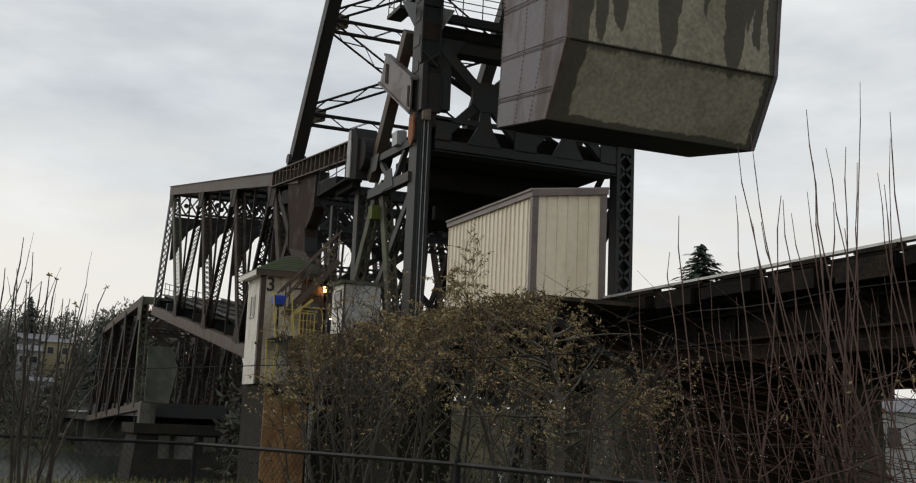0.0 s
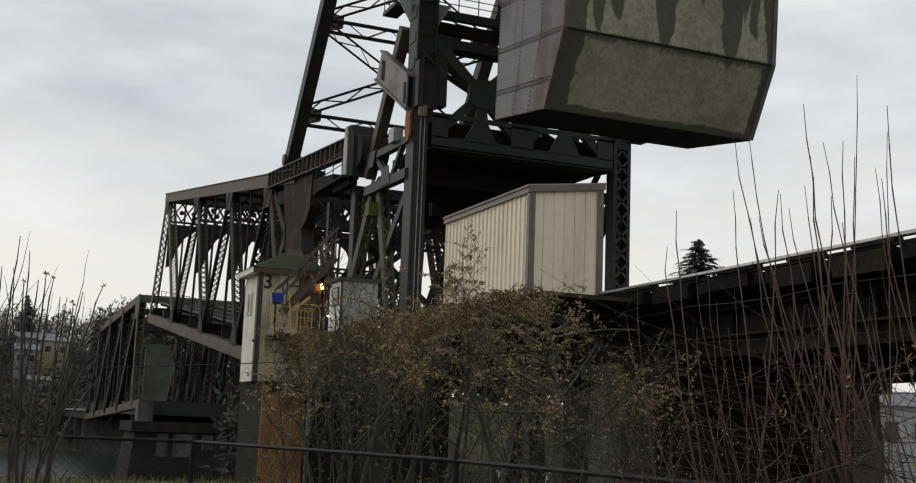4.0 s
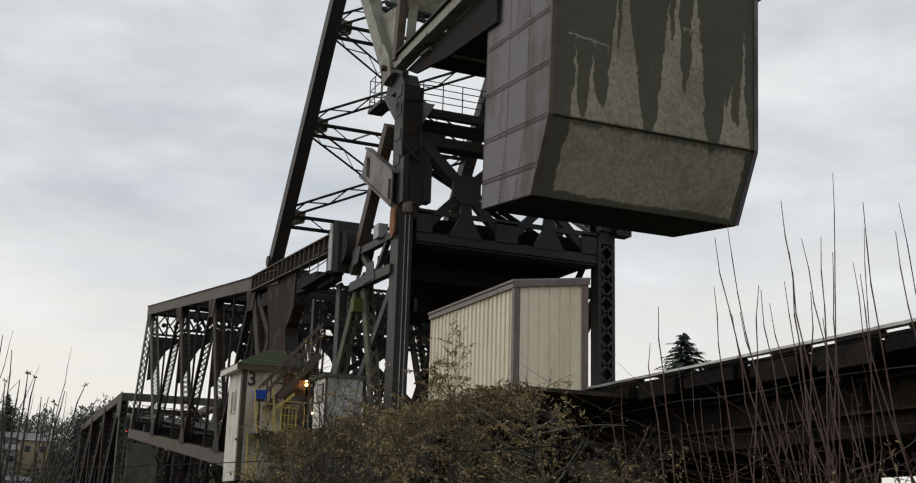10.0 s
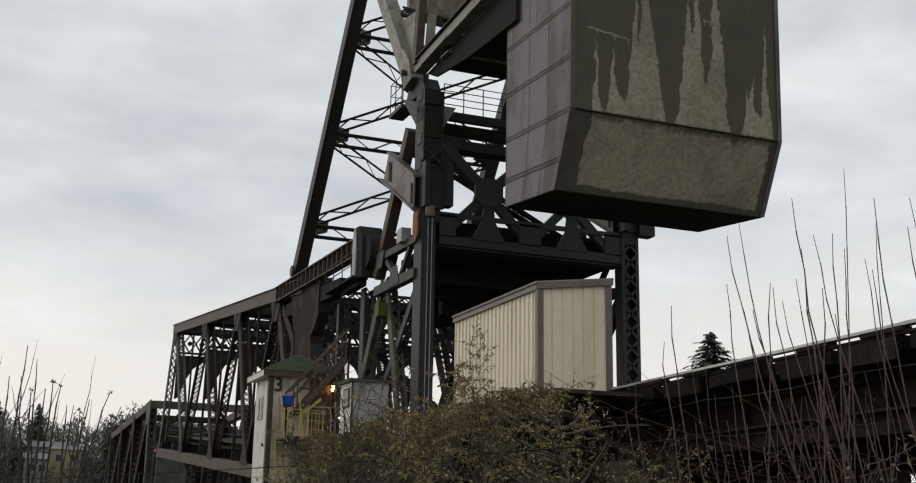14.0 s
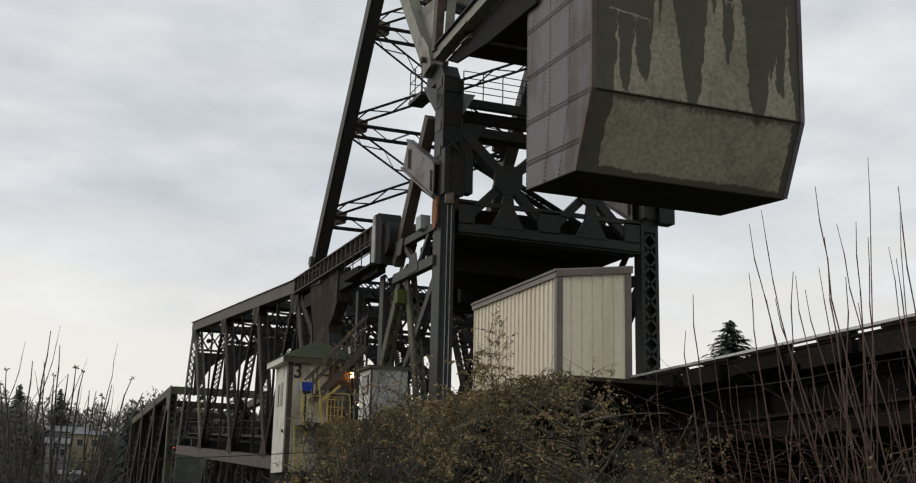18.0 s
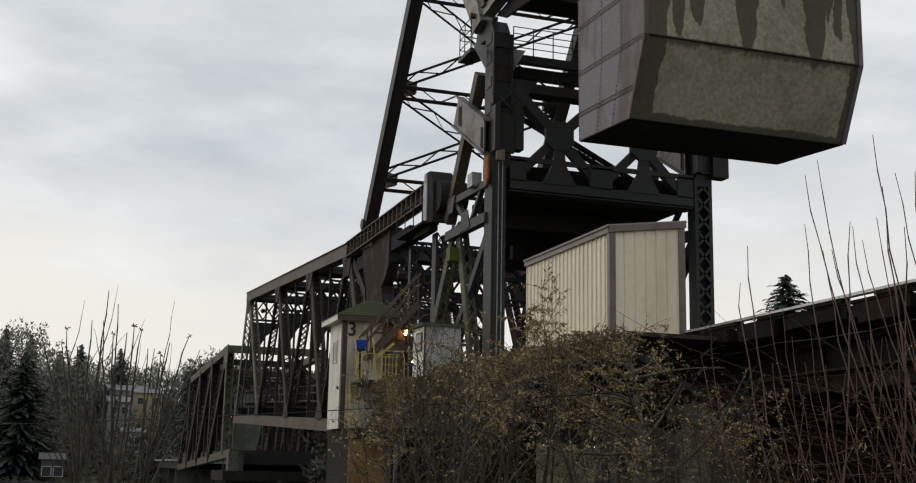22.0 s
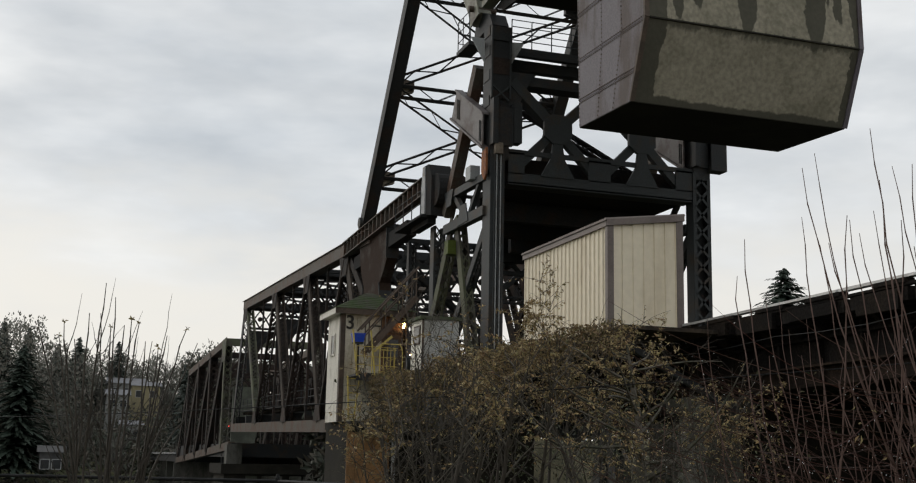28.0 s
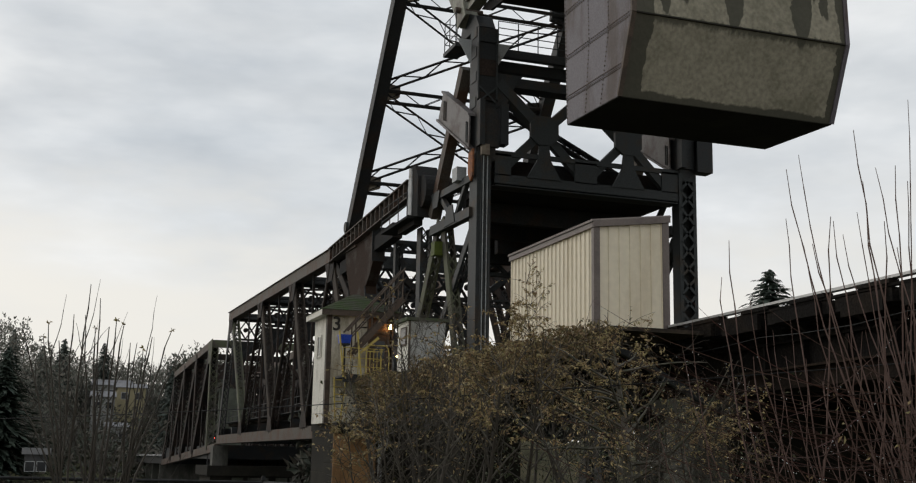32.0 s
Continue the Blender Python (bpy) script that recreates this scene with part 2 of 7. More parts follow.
TWIG = foliage("wet_red_brown_shoots", [(0.024, 0.015, 0.012), (0.085, 0.038, 0.030), (0.042, 0.024, 0.019), (0.12, 0.074, 0.060), (0.055, 0.028, 0.023), (0.10, 0.044, 0.036)], 0.6, 0.25)
DARK_TWIG = foliage("dark_dry_stems", [(0.028, 0.022, 0.018), (0.048, 0.040, 0.030)])
GREY_TWIG = foliage("pale_brown_branches", [(0.060, 0.050, 0.038), (0.10, 0.087, 0.066), (0.046, 0.038, 0.030), (0.15, 0.135, 0.105)])
LEAF = foliage("dry_brown_leaves", [(0.36, 0.245, 0.115), (0.17, 0.105, 0.055), (0.48, 0.385, 0.20), (0.12, 0.082, 0.045), (0.27, 0.23, 0.095), (0.40, 0.30, 0.14), (0.19, 0.11, 0.062), (0.32, 0.275, 0.13)])
BRAMBLE = foliage("brown_bramble_leaves", [(0.22, 0.14, 0.068), (0.12, 0.083, 0.045), (0.30, 0.215, 0.105), (0.085, 0.068, 0.037), (0.17, 0.15, 0.065), (0.25, 0.165, 0.085)])
LEAF_DARK = foliage("dark_ivy_leaves", [(0.030, 0.035, 0.016), (0.060, 0.055, 0.025), (0.095, 0.08, 0.04)])
# The one pale green paints the whitish glints on these shiny leaves.
LEAF_GREEN = foliage("glossy_dark_green_leaves", [(0.035, 0.045, 0.018), (0.07, 0.08, 0.035), (0.022, 0.030, 0.014), (0.16, 0.17, 0.10), (0.05, 0.06, 0.025)], 0.4)
FIR = foliage("conifer_needles", [(0.034, 0.050, 0.036), (0.050, 0.066, 0.048), (0.028, 0.042, 0.032)])
# Distance haze is put into these paler needle and far-tree colours.
FIR_HAZY = foliage("haze_paled_needles", [(0.075, 0.090, 0.075), (0.095, 0.108, 0.092), (0.060, 0.074, 0.062)])
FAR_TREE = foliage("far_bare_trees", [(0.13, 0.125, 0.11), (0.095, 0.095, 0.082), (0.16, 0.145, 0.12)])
GRASS = foliage("wet_grass_blades", [(0.09, 0.095, 0.03), (0.14, 0.12, 0.05), (0.06, 0.075, 0.022)])


def lamp_material(name, colour, power):
    m = bpy.data.materials.new(name)
    m.use_nodes = True
    b = m.node_tree.nodes["Principled BSDF"]
    b.inputs["Base Color"].default_value = (*colour, 1)
    b.inputs["Emission Color"].default_value, b.inputs["Emission Strength"].default_value = (*colour, 1), power
    return m


LAMP = lamp_material("warm_lamp_glow", (1.0, 0.50, 0.15), 24.0)
PANE_DARK = surface("dark_window_pane", (0.02, 0.022, 0.025), None, 0.3, 1.0, 0.12, 0.0)
RED_LAMP = lamp_material("red_signal_glow", (1.0, 0.05, 0.04), 6.0)


def water_material():
    m = surface("grey_green_water", (0.05, 0.06, 0.055), (0.035, 0.045, 0.04), 0.5, 0.2, 0.12, 0.0)
    n, l = m.node_tree.nodes, m.node_tree.links
    wv, bp, co = n.new("ShaderNodeTexNoise"), n.new("ShaderNodeBump"), n.new("ShaderNodeTexCoord")
    wv.inputs["Scale"].default_value, wv.inputs["Detail"].default_value = 1.4, 4
    bp.inputs["Strength"].default_value, bp.inputs["Distance"].default_value = 0.5, 0.15
    l.new(co.outputs["Object"], wv.inputs["Vector"])
    l.new(wv.outputs["Fac"], bp.inputs["Height"])
    l.new(bp.outputs["Normal"], n["Principled BSDF"].inputs["Normal"])
    return m


WATER = water_material()


def stained_concrete():
    """Pale board-cast concrete with dark wet tongues running down from the top, dark edges, a dark crease and foot."""
    m = surface("stained_counterweight_concrete", (0.272, 0.246, 0.185), (0.20, 0.182, 0.132), 0.45, 0.5, 0.85, 0.4, fine=7, vary=0.22)
    n, l = m.node_tree.nodes, m.node_tree.links

    def calc(op, a, b=None, c=None):
        k = n.new("ShaderNodeMath")
        k.operation = op
        for i, v in enumerate((a, b, c)):
            if isinstance(v, (int, float)):
                k.inputs[i].default_value = v
            elif v is not None:
                l.new(v, k.inputs[i])
        return k.outputs["Value"]

    def wobble(scale, detail, stretch):
        mp, t = n.new("ShaderNodeMapping"), n.new("ShaderNodeTexNoise")
        mp.inputs["Scale"].default_value = stretch
        l.new(co.outputs["Object"], mp.inputs["Vector"])
        l.new(mp.outputs["Vector"], t.inputs["Vector"])
        t.inputs["Scale"].default_value, t.inputs["Detail"].default_value, t.inputs["Roughness"].default_value = scale, detail, 0.65
        return calc("SUBTRACT", t.outputs["Fac"], 0.5)

    co, sep = n.new("ShaderNodeTexCoord"), n.new("ShaderNodeSeparateXYZ")
    l.new(co.outputs["Object"], sep.inputs["Vector"])
    rough, fine = wobble(1.1, 5, (1, 0.2, 0.6)), wobble(6.0, 4, (1, 0.3, 0.5))
    x = calc("ADD", calc("MULTIPLY_ADD", rough, 0.7, sep.outputs["X"]), calc("MULTIPLY", fine, 0.10))
    z = calc("ADD", calc("MULTIPLY_ADD", rough, 0.5, calc("SUBTRACT", sep.outputs["Z"], CREASE)), calc("MULTIPLY", fine, 0.35))
    # each tongue: its middle, half width and tip over the crease
    reach = None
    for c, w, tip in ((-4.15, 0.5, -9.0), (-3.19, 0.27, 0.0), (-2.52, 0.30, 0.45), (-0.76, 0.42, -0.25), (0.66, 0.20, 1.5), (1.81, 0.36, -0.35), (2.35, 0.2, 1.3), (2.74, 0.22, 0.7), (3.62, 0.42, -9.0), (-1.9, 0.1, 2.6), (0.1, 0.1, 3.2)):
        k = calc("MULTIPLY_ADD", calc("POWER", calc("MULTIPLY", calc("ABSOLUTE", calc("SUBTRACT", x, c)), 1 / w), 2.2), 1.4 if tip > -5 else 7.5, tip)
        reach = k if reach is None else calc("MINIMUM", reach, k)
    def soft(v, a, b, top=1.0):
        r = n.new("ShaderNodeMapRange")
        r.inputs["From Min"].default_value, r.inputs["From Max"].default_value, r.inputs["To Max"].default_value = a, b, top
        l.new(v, r.inputs["Value"])
        return r.outputs["Result"]
    wet = soft(calc("SUBTRACT", z, reach), -0.05, 0.12)
    z2 = calc("ADD", calc("SUBTRACT", sep.outputs["Z"], CREASE), calc("MULTIPLY_ADD", fine, 0.5, calc("MULTIPLY", rough, 0.25)))
    crease = calc("MULTIPLY", soft(z2, -0.24, -0.10), soft(z2, 0.08, 0.02, 0.8))
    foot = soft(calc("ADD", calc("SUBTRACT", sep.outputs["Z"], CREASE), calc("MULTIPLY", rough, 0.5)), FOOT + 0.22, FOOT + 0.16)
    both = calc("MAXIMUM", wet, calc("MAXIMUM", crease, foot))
    dark, p = n.new("ShaderNodeMix"), n["Principled BSDF"]
    dark.data_type = "RGBA"
    dark.inputs["B"].default_value = (0.050, 0.048, 0.034, 1)
    l.new(p.inputs["Base Color"].links[0].from_socket, dark.inputs["A"])
    l.new(calc("MULTIPLY", both, 0.88), dark.inputs["Factor"])
    l.new(dark.outputs["Result"], p.inputs["Base Color"])
    return m


CREASE, FOOT = -5.39, -2.39
CW_CONCRETE = stained_concrete()


# ---------------------------------------------------------------- mesh helpers
class Solid:
    """Collects vertices and faces of one mesh."""

    def __init__(self):
        self.v, self.f = [], []

    def add(self, vs, fs):
        k = len(self.v)
        self.v += [tuple(p) for p in vs]
        self.f += [tuple(i + k for i in face) for face in fs]
        return self

    def prism(self, a, b):
        """Two polygons of equal length, joined into a closed solid."""
        n = len(a)
        side = [(i, (i + 1) % n, n + (i + 1) % n, n + i) for i in range(n)]
        return self.add(list(a) + list(b), side + [tuple(range(n))[::-1], tuple(range(n, 2 * n))])

    def box(self, x0, x1, y0, y1, z0, z1):
        return self.prism([(x0, y0, z0), (x1, y0, z0), (x1, y1, z0), (x0, y1, z0)], [(x0, y0, z1), (x1, y0, z1), (x1, y1, z1), (x0, y1, z1)])

    def plate(self, poly, x0, x1):
        """A plate of (y, z) outline between two planes of constant x."""
        return self.prism([(x0, y, z) for y, z in poly], [(x1, y, z) for y, z in poly])

    def panel(self, poly, y0, y1):
        """A plate of (x, z) outline between two planes of constant y."""
        return self.prism([(x, y0, z) for x, z in poly], [(x, y1, z) for x, z in poly])

    def beam(self, p, q, w, h, side=(1, 0, 0)):
        """A bar from p to q; w wide along side, h deep across."""
        p, q, s = Vector(p), Vector(q), Vector(side)
        d = (q - p).normalized()
        s = (s - d * s.dot(d)).normalized()
        u = d.cross(s)
        c = [s * (i * w / 2) + u * (j * h / 2) for i, j in ((-1, -1), (1, -1), (1, 1), (-1, 1))]
        return self.prism([p + o for o in c], [q + o for o in c])

    def tube(self, p, q, r, n=6, r2=None):
        p, q = Vector(p), Vector(q)
        d = (q - p).normalized()
        s = d.orthogonal().normalized()
        u = d.cross(s)
        ring = [s * math.cos(2 * math.pi * i / n) + u * math.sin(2 * math.pi * i / n) for i in range(n)]
        return self.prism([p + o * r for o in ring], [q + o * (r if r2 is None else r2) for o in ring])

    def sweep(self, pts, radii, n=4):
        """One continuous tapering tube through the points."""
        k0 = len(self.v)
        for i, p in enumerate(pts):
            d = (pts[min(i + 1, len(pts) - 1)] - pts[max(i - 1, 0)]).normalized()
            s = d.cross(Vector((0.3, 0.9, 0.1))).normalized()
            u = d.cross(s)
            self.v += [tuple(p + (s * math.cos(2 * math.pi * j / n) + u * math.sin(2 * math.pi * j / n)) * radii[i]) for j in range(n)]
            if i:
                a, b = k0 + i * n, k0 + i * n - n
                self.f += [(a + j, a + (j + 1) % n, b + (j + 1) % n, b + j) for j in range(n)]
        self.f += [tuple(range(k0, k0 + n)), tuple(range(len(self.v) - n, len(self.v)))]
        return self

    def laced(self, p, q, w, h, side=(1, 0, 0), pitch=0.6, cross=False, web=0.05, lip=0.09, bar=0.06):
        """A built-up member: two channels w apart along side, h deep, with lacing bars on both faces."""
        p, q, s = Vector(p), Vector(q), Vector(side)
        d = (q - p).normalized()
        s = (s - d * s.dot(d)).normalized()
        u = d.cross(s)
        for k in (-1, 1):
            o = s * (k * (w - web) / 2)
            self.beam(p + o, q + o, web, h, s)
            for j in (-1, 1):
                e = s * (k * (w - lip) / 2) + u * (j * (h / 2 - 0.01))
                self.beam(p + e, q + e, lip, 0.03, s)
        length = (q - p).length
        n = max(2, round(length / pitch))
        for j in (-1, 1):
            for i in range(n):
                a, b = p + d * (length * i / n), p + d * (length * (i + 1) / n)
                for k in ((1, -1) if cross else ((1,) if i % 2 else (-1,))):
                    self.beam(a + s * (k * w * 0.42) + u * (j * h * 0.5), b - s * (k * w * 0.42) + u * (j * h * 0.5), 0.02, bar, u)
        return self

    def mesh(self, name, smooth=False):
        me = bpy.data.meshes.new(name)
        me.from_pydata(self.v, [], self.f)
        me.validate()
        bm = bmesh.new()
        bm.from_mesh(me)
        bmesh.ops.recalc_face_normals(bm, faces=bm.faces)
        bm.to_mesh(me)
        bm.free()
        if smooth:
            me.shade_smooth()
        return me


def thing(name, label, category, at=(0, 0, 0), group="", kind=""):
    return tagged(placed(new(name), at), label, category, group, kind)


def placed(ob, at):
    ob.location = at
    return ob


def part(name, solid, material, parent=None, label="", smooth=False, kind=""):
    """Links a Solid, given in the world's metres, as one mesh under a thing or a part."""
    if parent is not None:
        base = Vector((0, 0, 0))
        o = parent
        while o is not None:
            base += o.location
            o = o.parent
        solid.v = [(x - base.x, y - base.y, z - base.z) for x, y, z in solid.v]
    ob = new(name, solid.mesh(name, smooth))
    ob.data.materials.append(material)
    ob.parent = parent
    return tagged(ob, label, "", "", kind)


def single(name, solid, material, label, category, group="", kind="", smooth=False):
    """A thing of one mesh, with its origin at the middle of its foot."""
    xs, ys, zs = zip(*solid.v)
    at = ((min(xs) + max(xs)) / 2, (min(ys) + max(ys)) / 2, min(zs))
    solid.v = [(x - at[0], y - at[1], z - at[2]) for x, y, z in solid.v]
    ob = new(name, solid.mesh(name, smooth))
    ob.data.materials.append(material)
    ob.location = at
    return tagged(ob, label, category, group, kind)


# ---------------------------------------------------------------- ground and water
def ground_height(x, y):
    """Terrace by the fence, a bank down to the channel, the far shore and its hill."""
    def step(a, b, v):
        k = min(1.0, max(0.0, (v - a) / (b - a)))
        return k * k * (3 - 2 * k)
    low = -1.65 - 1.5 * step(9, 22, y) - 3.6 * step(30 + 0.9 * max(0.0, x), 52 + 0.9 * max(0.0, x), y)
    lawn = -1.65 - 0.15 * step(9, 22, y) - 4.95 * step(33, 48, y)
    near = lawn + (low - lawn) * step(8, 12, x - 0.1 * max(0.0, 24 - y))
    far = step(176, 205, y) * 3.8 + step(190, 340, y) * 19 * (1 - 0.45 * step(26, 44, x) - 0.4 * step(60, 120, x)) - step(700, 1500, y) * 8
    side = step(60, 110, x) * step(20, 120, y) * 3.0 if y < 180 else 0.0
    rough = 0.12 * noise.noise((x * 0.3, y * 0.3, 0)) * step(3, 9, y)
    return near + far + side + rough


def make_ground():
    ys = [-400, -150, -60, -25, -10] + [-4 + i * 1.5 for i in range(50)] + [75, 90, 110, 140, 170, 185, 200, 215, 230, 250, 280, 320, 370, 430, 520, 700, 1000, 1500, 2500, 4000]
    xs = [-3000, -1200, -500, -250, -140, -90, -60, -40, -28] + [-20 + i * 2.0 for i in range(36)] + [56, 65, 80, 100, 130, 170, 230, 320, 480, 800, 1500, 3000]
    g = Solid()
    for y in ys:
        for x in xs:
            g.v.append((x, y, ground_height(x, y)))
    w = len(xs)
    g.f = [(j * w + i, j * w + i + 1, (j + 1) * w + i + 1, (j + 1) * w + i) for j in range(len(ys) - 1) for i in range(w - 1)]
    part("ground", g, GROUND, None, "damp grassy bank sloping to the channel", True, "structure")


make_ground()
part("water", Solid().add([(-900, 20, -5.7), (900, 20, -5.7), (900, 216, -5.7), (-900, 216, -5.7)], [(0, 1, 2, 3)]), WATER, None,
     "grey rippled channel water", False, "structure")

# ---------------------------------------------------------------- plan of the bridge, along y; tracks between the two truss planes
XN, XF, XC = 15.7, 25.2, 20.45          # near truss, far truss, middle
HEEL = Vector((XC, 51.71, 4.2))          # pivot of the leaf
TRUNNION = Vector((XC, 44.0, 18.87))     # pivot of the counterweight


def leaf_angle(t):
    u = (t - 28) / 28
    return -6.55 * u + 1.70 * u * u + 1.35 * u ** 3


def weight_angle(t):
    u = (t - 28) / 28
    return -5.72 * u + 0.75 * u * u + 0.58 * u ** 3


def turned(y, z, degrees, about=HEEL):
    c, s = math.cos(radians(degrees)), math.sin(radians(degrees))
    return about.y + c * (y - about.y) - s * (z - about.z), about.z + s * (y - about.y) + c * (z - about.z)


# ---------------------------------------------------------------- bascule leaf, drawn as it lies at 28 s
def top_z(y):
    return 12.05 + (y - 66) * 0.036


def low_z(y):
    return 1.98 + (y - 73) * 0.0165


def make_leaf():
    leaf = thing("bascule_leaf", "rusty dark steel through-truss leaf, slowly lowering over the channel", "bridge span", HEEL)
    tops, lows = [105.2, 90.2, 77.7, 66.5], [97.2, 84.0, 72.4]
    for x in (XN, XF):
        m = STEEL_BROWN
        part("top_chord", Solid().beam((x, 106.4, top_z(106.4)), (x, 60.5, top_z(63)), 0.75, 0.75).beam((x, 106.5, top_z(106.5) + 0.39), (x, 60.5, top_z(63) + 0.39), 0.95, 0.04),
             CHORD, leaf, "weathered riveted top chord")
        part("bottom_chord", Solid().beam((x, 111.0, low_z(111)), (x, 52.0, low_z(52)), 0.6, 0.72).beam((x, 111.0, low_z(111) - 0.38), (x, 52.0, low_z(52) - 0.38), 0.8, 0.04),
             CHORD, leaf, "weathered riveted bottom chord")
        part("end_post", Solid().beam((x - 0.24, 106.2, top_z(106)), (x - 0.24, 110.4, low_z(110.4)), 0.06, 0.9).beam((x + 0.24, 106.2, top_z(106)), (x + 0.24, 110.4, low_z(110.4)), 0.06, 0.9)
             .laced((x, 106.2, top_z(106)), (x, 110.4, low_z(110.4)), 0.55, 0.85, (1, 0, 0), 0.6, True, 0.05, 0.08, 0.05), STEEL, leaf)
        # posts that slope towards the heel, laced; posts that slope away, closed plate with a pale flange
        for i, (a, b) in enumerate(zip(tops, lows + [60.4])):
            part("laced_post", Solid().laced((x, a - 0.2, top_z(a) - 0.3), (x, b, low_z(b) + 0.3), 0.62, 0.7, (1, 0, 0), 0.42, True, 0.04, 0.10, 0.045), MOSSY if (i == 0 and x == XN) else POST_BROWN, leaf,
                 "mossy laced end post" if (i == 0 and x == XN) else "")
        for a, b in zip(tops[1:], lows):
            p, q = Vector((x, a + 0.2, top_z(a) - 0.3)), Vector((x, b, low_z(b) + 0.3))
            part("plate_post", Solid().beam(p + Vector((-0.28, 0, 0)), q + Vector((-0.28, 0, 0)), 0.05, 0.62).beam(p + Vector((0.2, 0, 0)), q + Vector((0.2, 0, 0)), 0.05, 0.5)
                 .laced(p, q, 0.5, 0.5, (1, 0, 0), 0.45, True, 0.03, 0.07, 0.05), STEEL_BROWN, leaf)
            part("flange", Solid().beam(p + Vector((-0.33, -0.29, 0)), q + Vector((-0.33, -0.29, 0)), 0.12, 0.05), POST_BROWN, leaf)
        for y in tops[1:]:
            part("hanger", Solid().beam((x, y - 0.1, top_z(y) - 0.3), (x, y - 0.1, low_z(y) + 0.3), 0.16, 0.14), m, leaf)
        for y in lows:
            part("hanger", Solid().beam((x, y, top_z(y) - 0.3), (x, y, low_z(y) + 0.3), 0.14, 0.12), m, leaf)
        for y in tops:
            part("gusset_plate", Solid().plate([(y - 1.2, top_z(y) - 0.3), (y + 1.2, top_z(y) - 0.3), (y + 0.6, top_z(y) - 1.5), (y - 0.6, top_z(y) - 1.5)], x - 0.36, x - 0.33), m, leaf)
        for y in lows:
            part("gusset_plate", Solid().plate([(y - 1.1, low_z(y) + 0.3), (y + 1.1, low_z(y) + 0.3), (y + 0.5, low_z(y) + 1.3), (y - 0.5, low_z(y) + 1.3)], x - 0.38, x - 0.35), m, leaf)
        # heel panel: flared post down to the pivot
        up = lambda y, z: turned(y, z, -leaf_angle(0))
        part("heel_post", Solid().plate([(63.2, 12.3), (57.1, 12.0), (57.1, 10.2), (57.7, 9.6), (58.4, 9.1), (58.0, 7.9), (61.6, 8.1), (61.9, 9.4), (62.6, 10.4)], x - 0.28, x + 0.28),
             HEEL_PLATE, leaf, "broad flared heel plate with a pale smudge")
        part("heel_girder", Solid().beam((x, *up(63.5, 12.45)), (x, *up(52.8, 11.35)), 0.5, 0.75), STEEL_DARK, leaf)
        part("heel_arm", Solid().plate([(58.0, 7.895), (52.6, 5.2), (51.0, 5.0), (50.8, 3.6), (52.3, 3.1), (61.6, 8.095)], x - 0.28, x + 0.28), STEEL_BROWN, leaf)
        for a, b in (((61.6, 8.1), (61.9, 9.4)), ((58.0, 7.9), (58.45, 9.1)), ((57.1, 10.2), (57.1, 12.0))):
            part("heel_flange", Solid().beam((x, *a), (x, *b), 0.7, 0.06), STEEL, leaf)
        part("heel_tie", Solid().laced((x, 67.0, low_z(67) + 0.3), (x, 60.0, 11.6), 0.5, 0.55, (1, 0, 0), 0.55, True), m, leaf)
        part("heel_brace", Solid().laced((x, 66.5, 12.1), (x, 54.5, 3.4), 0.45, 0.5, (1, 0, 0), 0.55, True), m, leaf)
        part("trunnion_boss", Solid().tube((x - 0.75, HEEL.y, HEEL.z), (x + 0.75, HEEL.y, HEEL.z), 0.55, 16), STEEL_GREY, leaf)
    # cross frames between the planes
    for y in tops:
        z = top_z(y)
        part("top_strut", Solid().laced((XN, y, z), (XF, y, z), 0.5, 0.5, (0, 1, 0), 0.6, True), STEEL, leaf)
        part("portal_arch", Solid().panel([(XN, z - 2.3), (XN + 3.6, z - 2.3), (XN + 2.4, z - 2.7), (XN + 1.4, z - 3.5), (XN + 0.8, z - 4.6), (XN + 0.4, z - 6.0), (XN, z - 6.2)], y - 0.1, y + 0.1), STEEL_DARK, leaf)
        part("portal_arch", Solid().panel([(XF, z - 2.3), (XF - 3.6, z - 2.3), (XF - 2.4, z - 2.7), (XF - 1.4, z - 3.5), (XF - 0.8, z - 4.6), (XF - 0.4, z - 6.0), (XF, z - 6.2)], y - 0.1, y + 0.1), STEEL_DARK, leaf)
        part("sway_lattice", Solid().laced((XN, y + 0.3, z - 1.2), (XF, y + 0.3, z - 1.2), 1.9, 0.22, (0, 0, 1), 1.05, True, 0.14, 0.18, 0.10), STEEL_DARK, leaf)
        for k in range(1, 9):
            part("node_plate", Solid().tube((XN + k * 1.055, y + 0.15, z - 1.2), (XN + k * 1.055, y + 0.45, z - 1.2), 0.2, 10), STEEL_DARK, leaf)
        part("sway_brace", Solid().beam((XN, y, z - 4.2), (XN + 2.1, y, z - 2.1), 0.22, 0.22), STEEL, leaf)
        part("sway_brace", Solid().beam((XF, y, z - 4.2), (XF - 2.1, y, z - 2.1), 0.22, 0.22), STEEL, leaf)
    ys = [105.2, 97.2, 90.2, 84.0, 77.7, 72.4, 66.5]
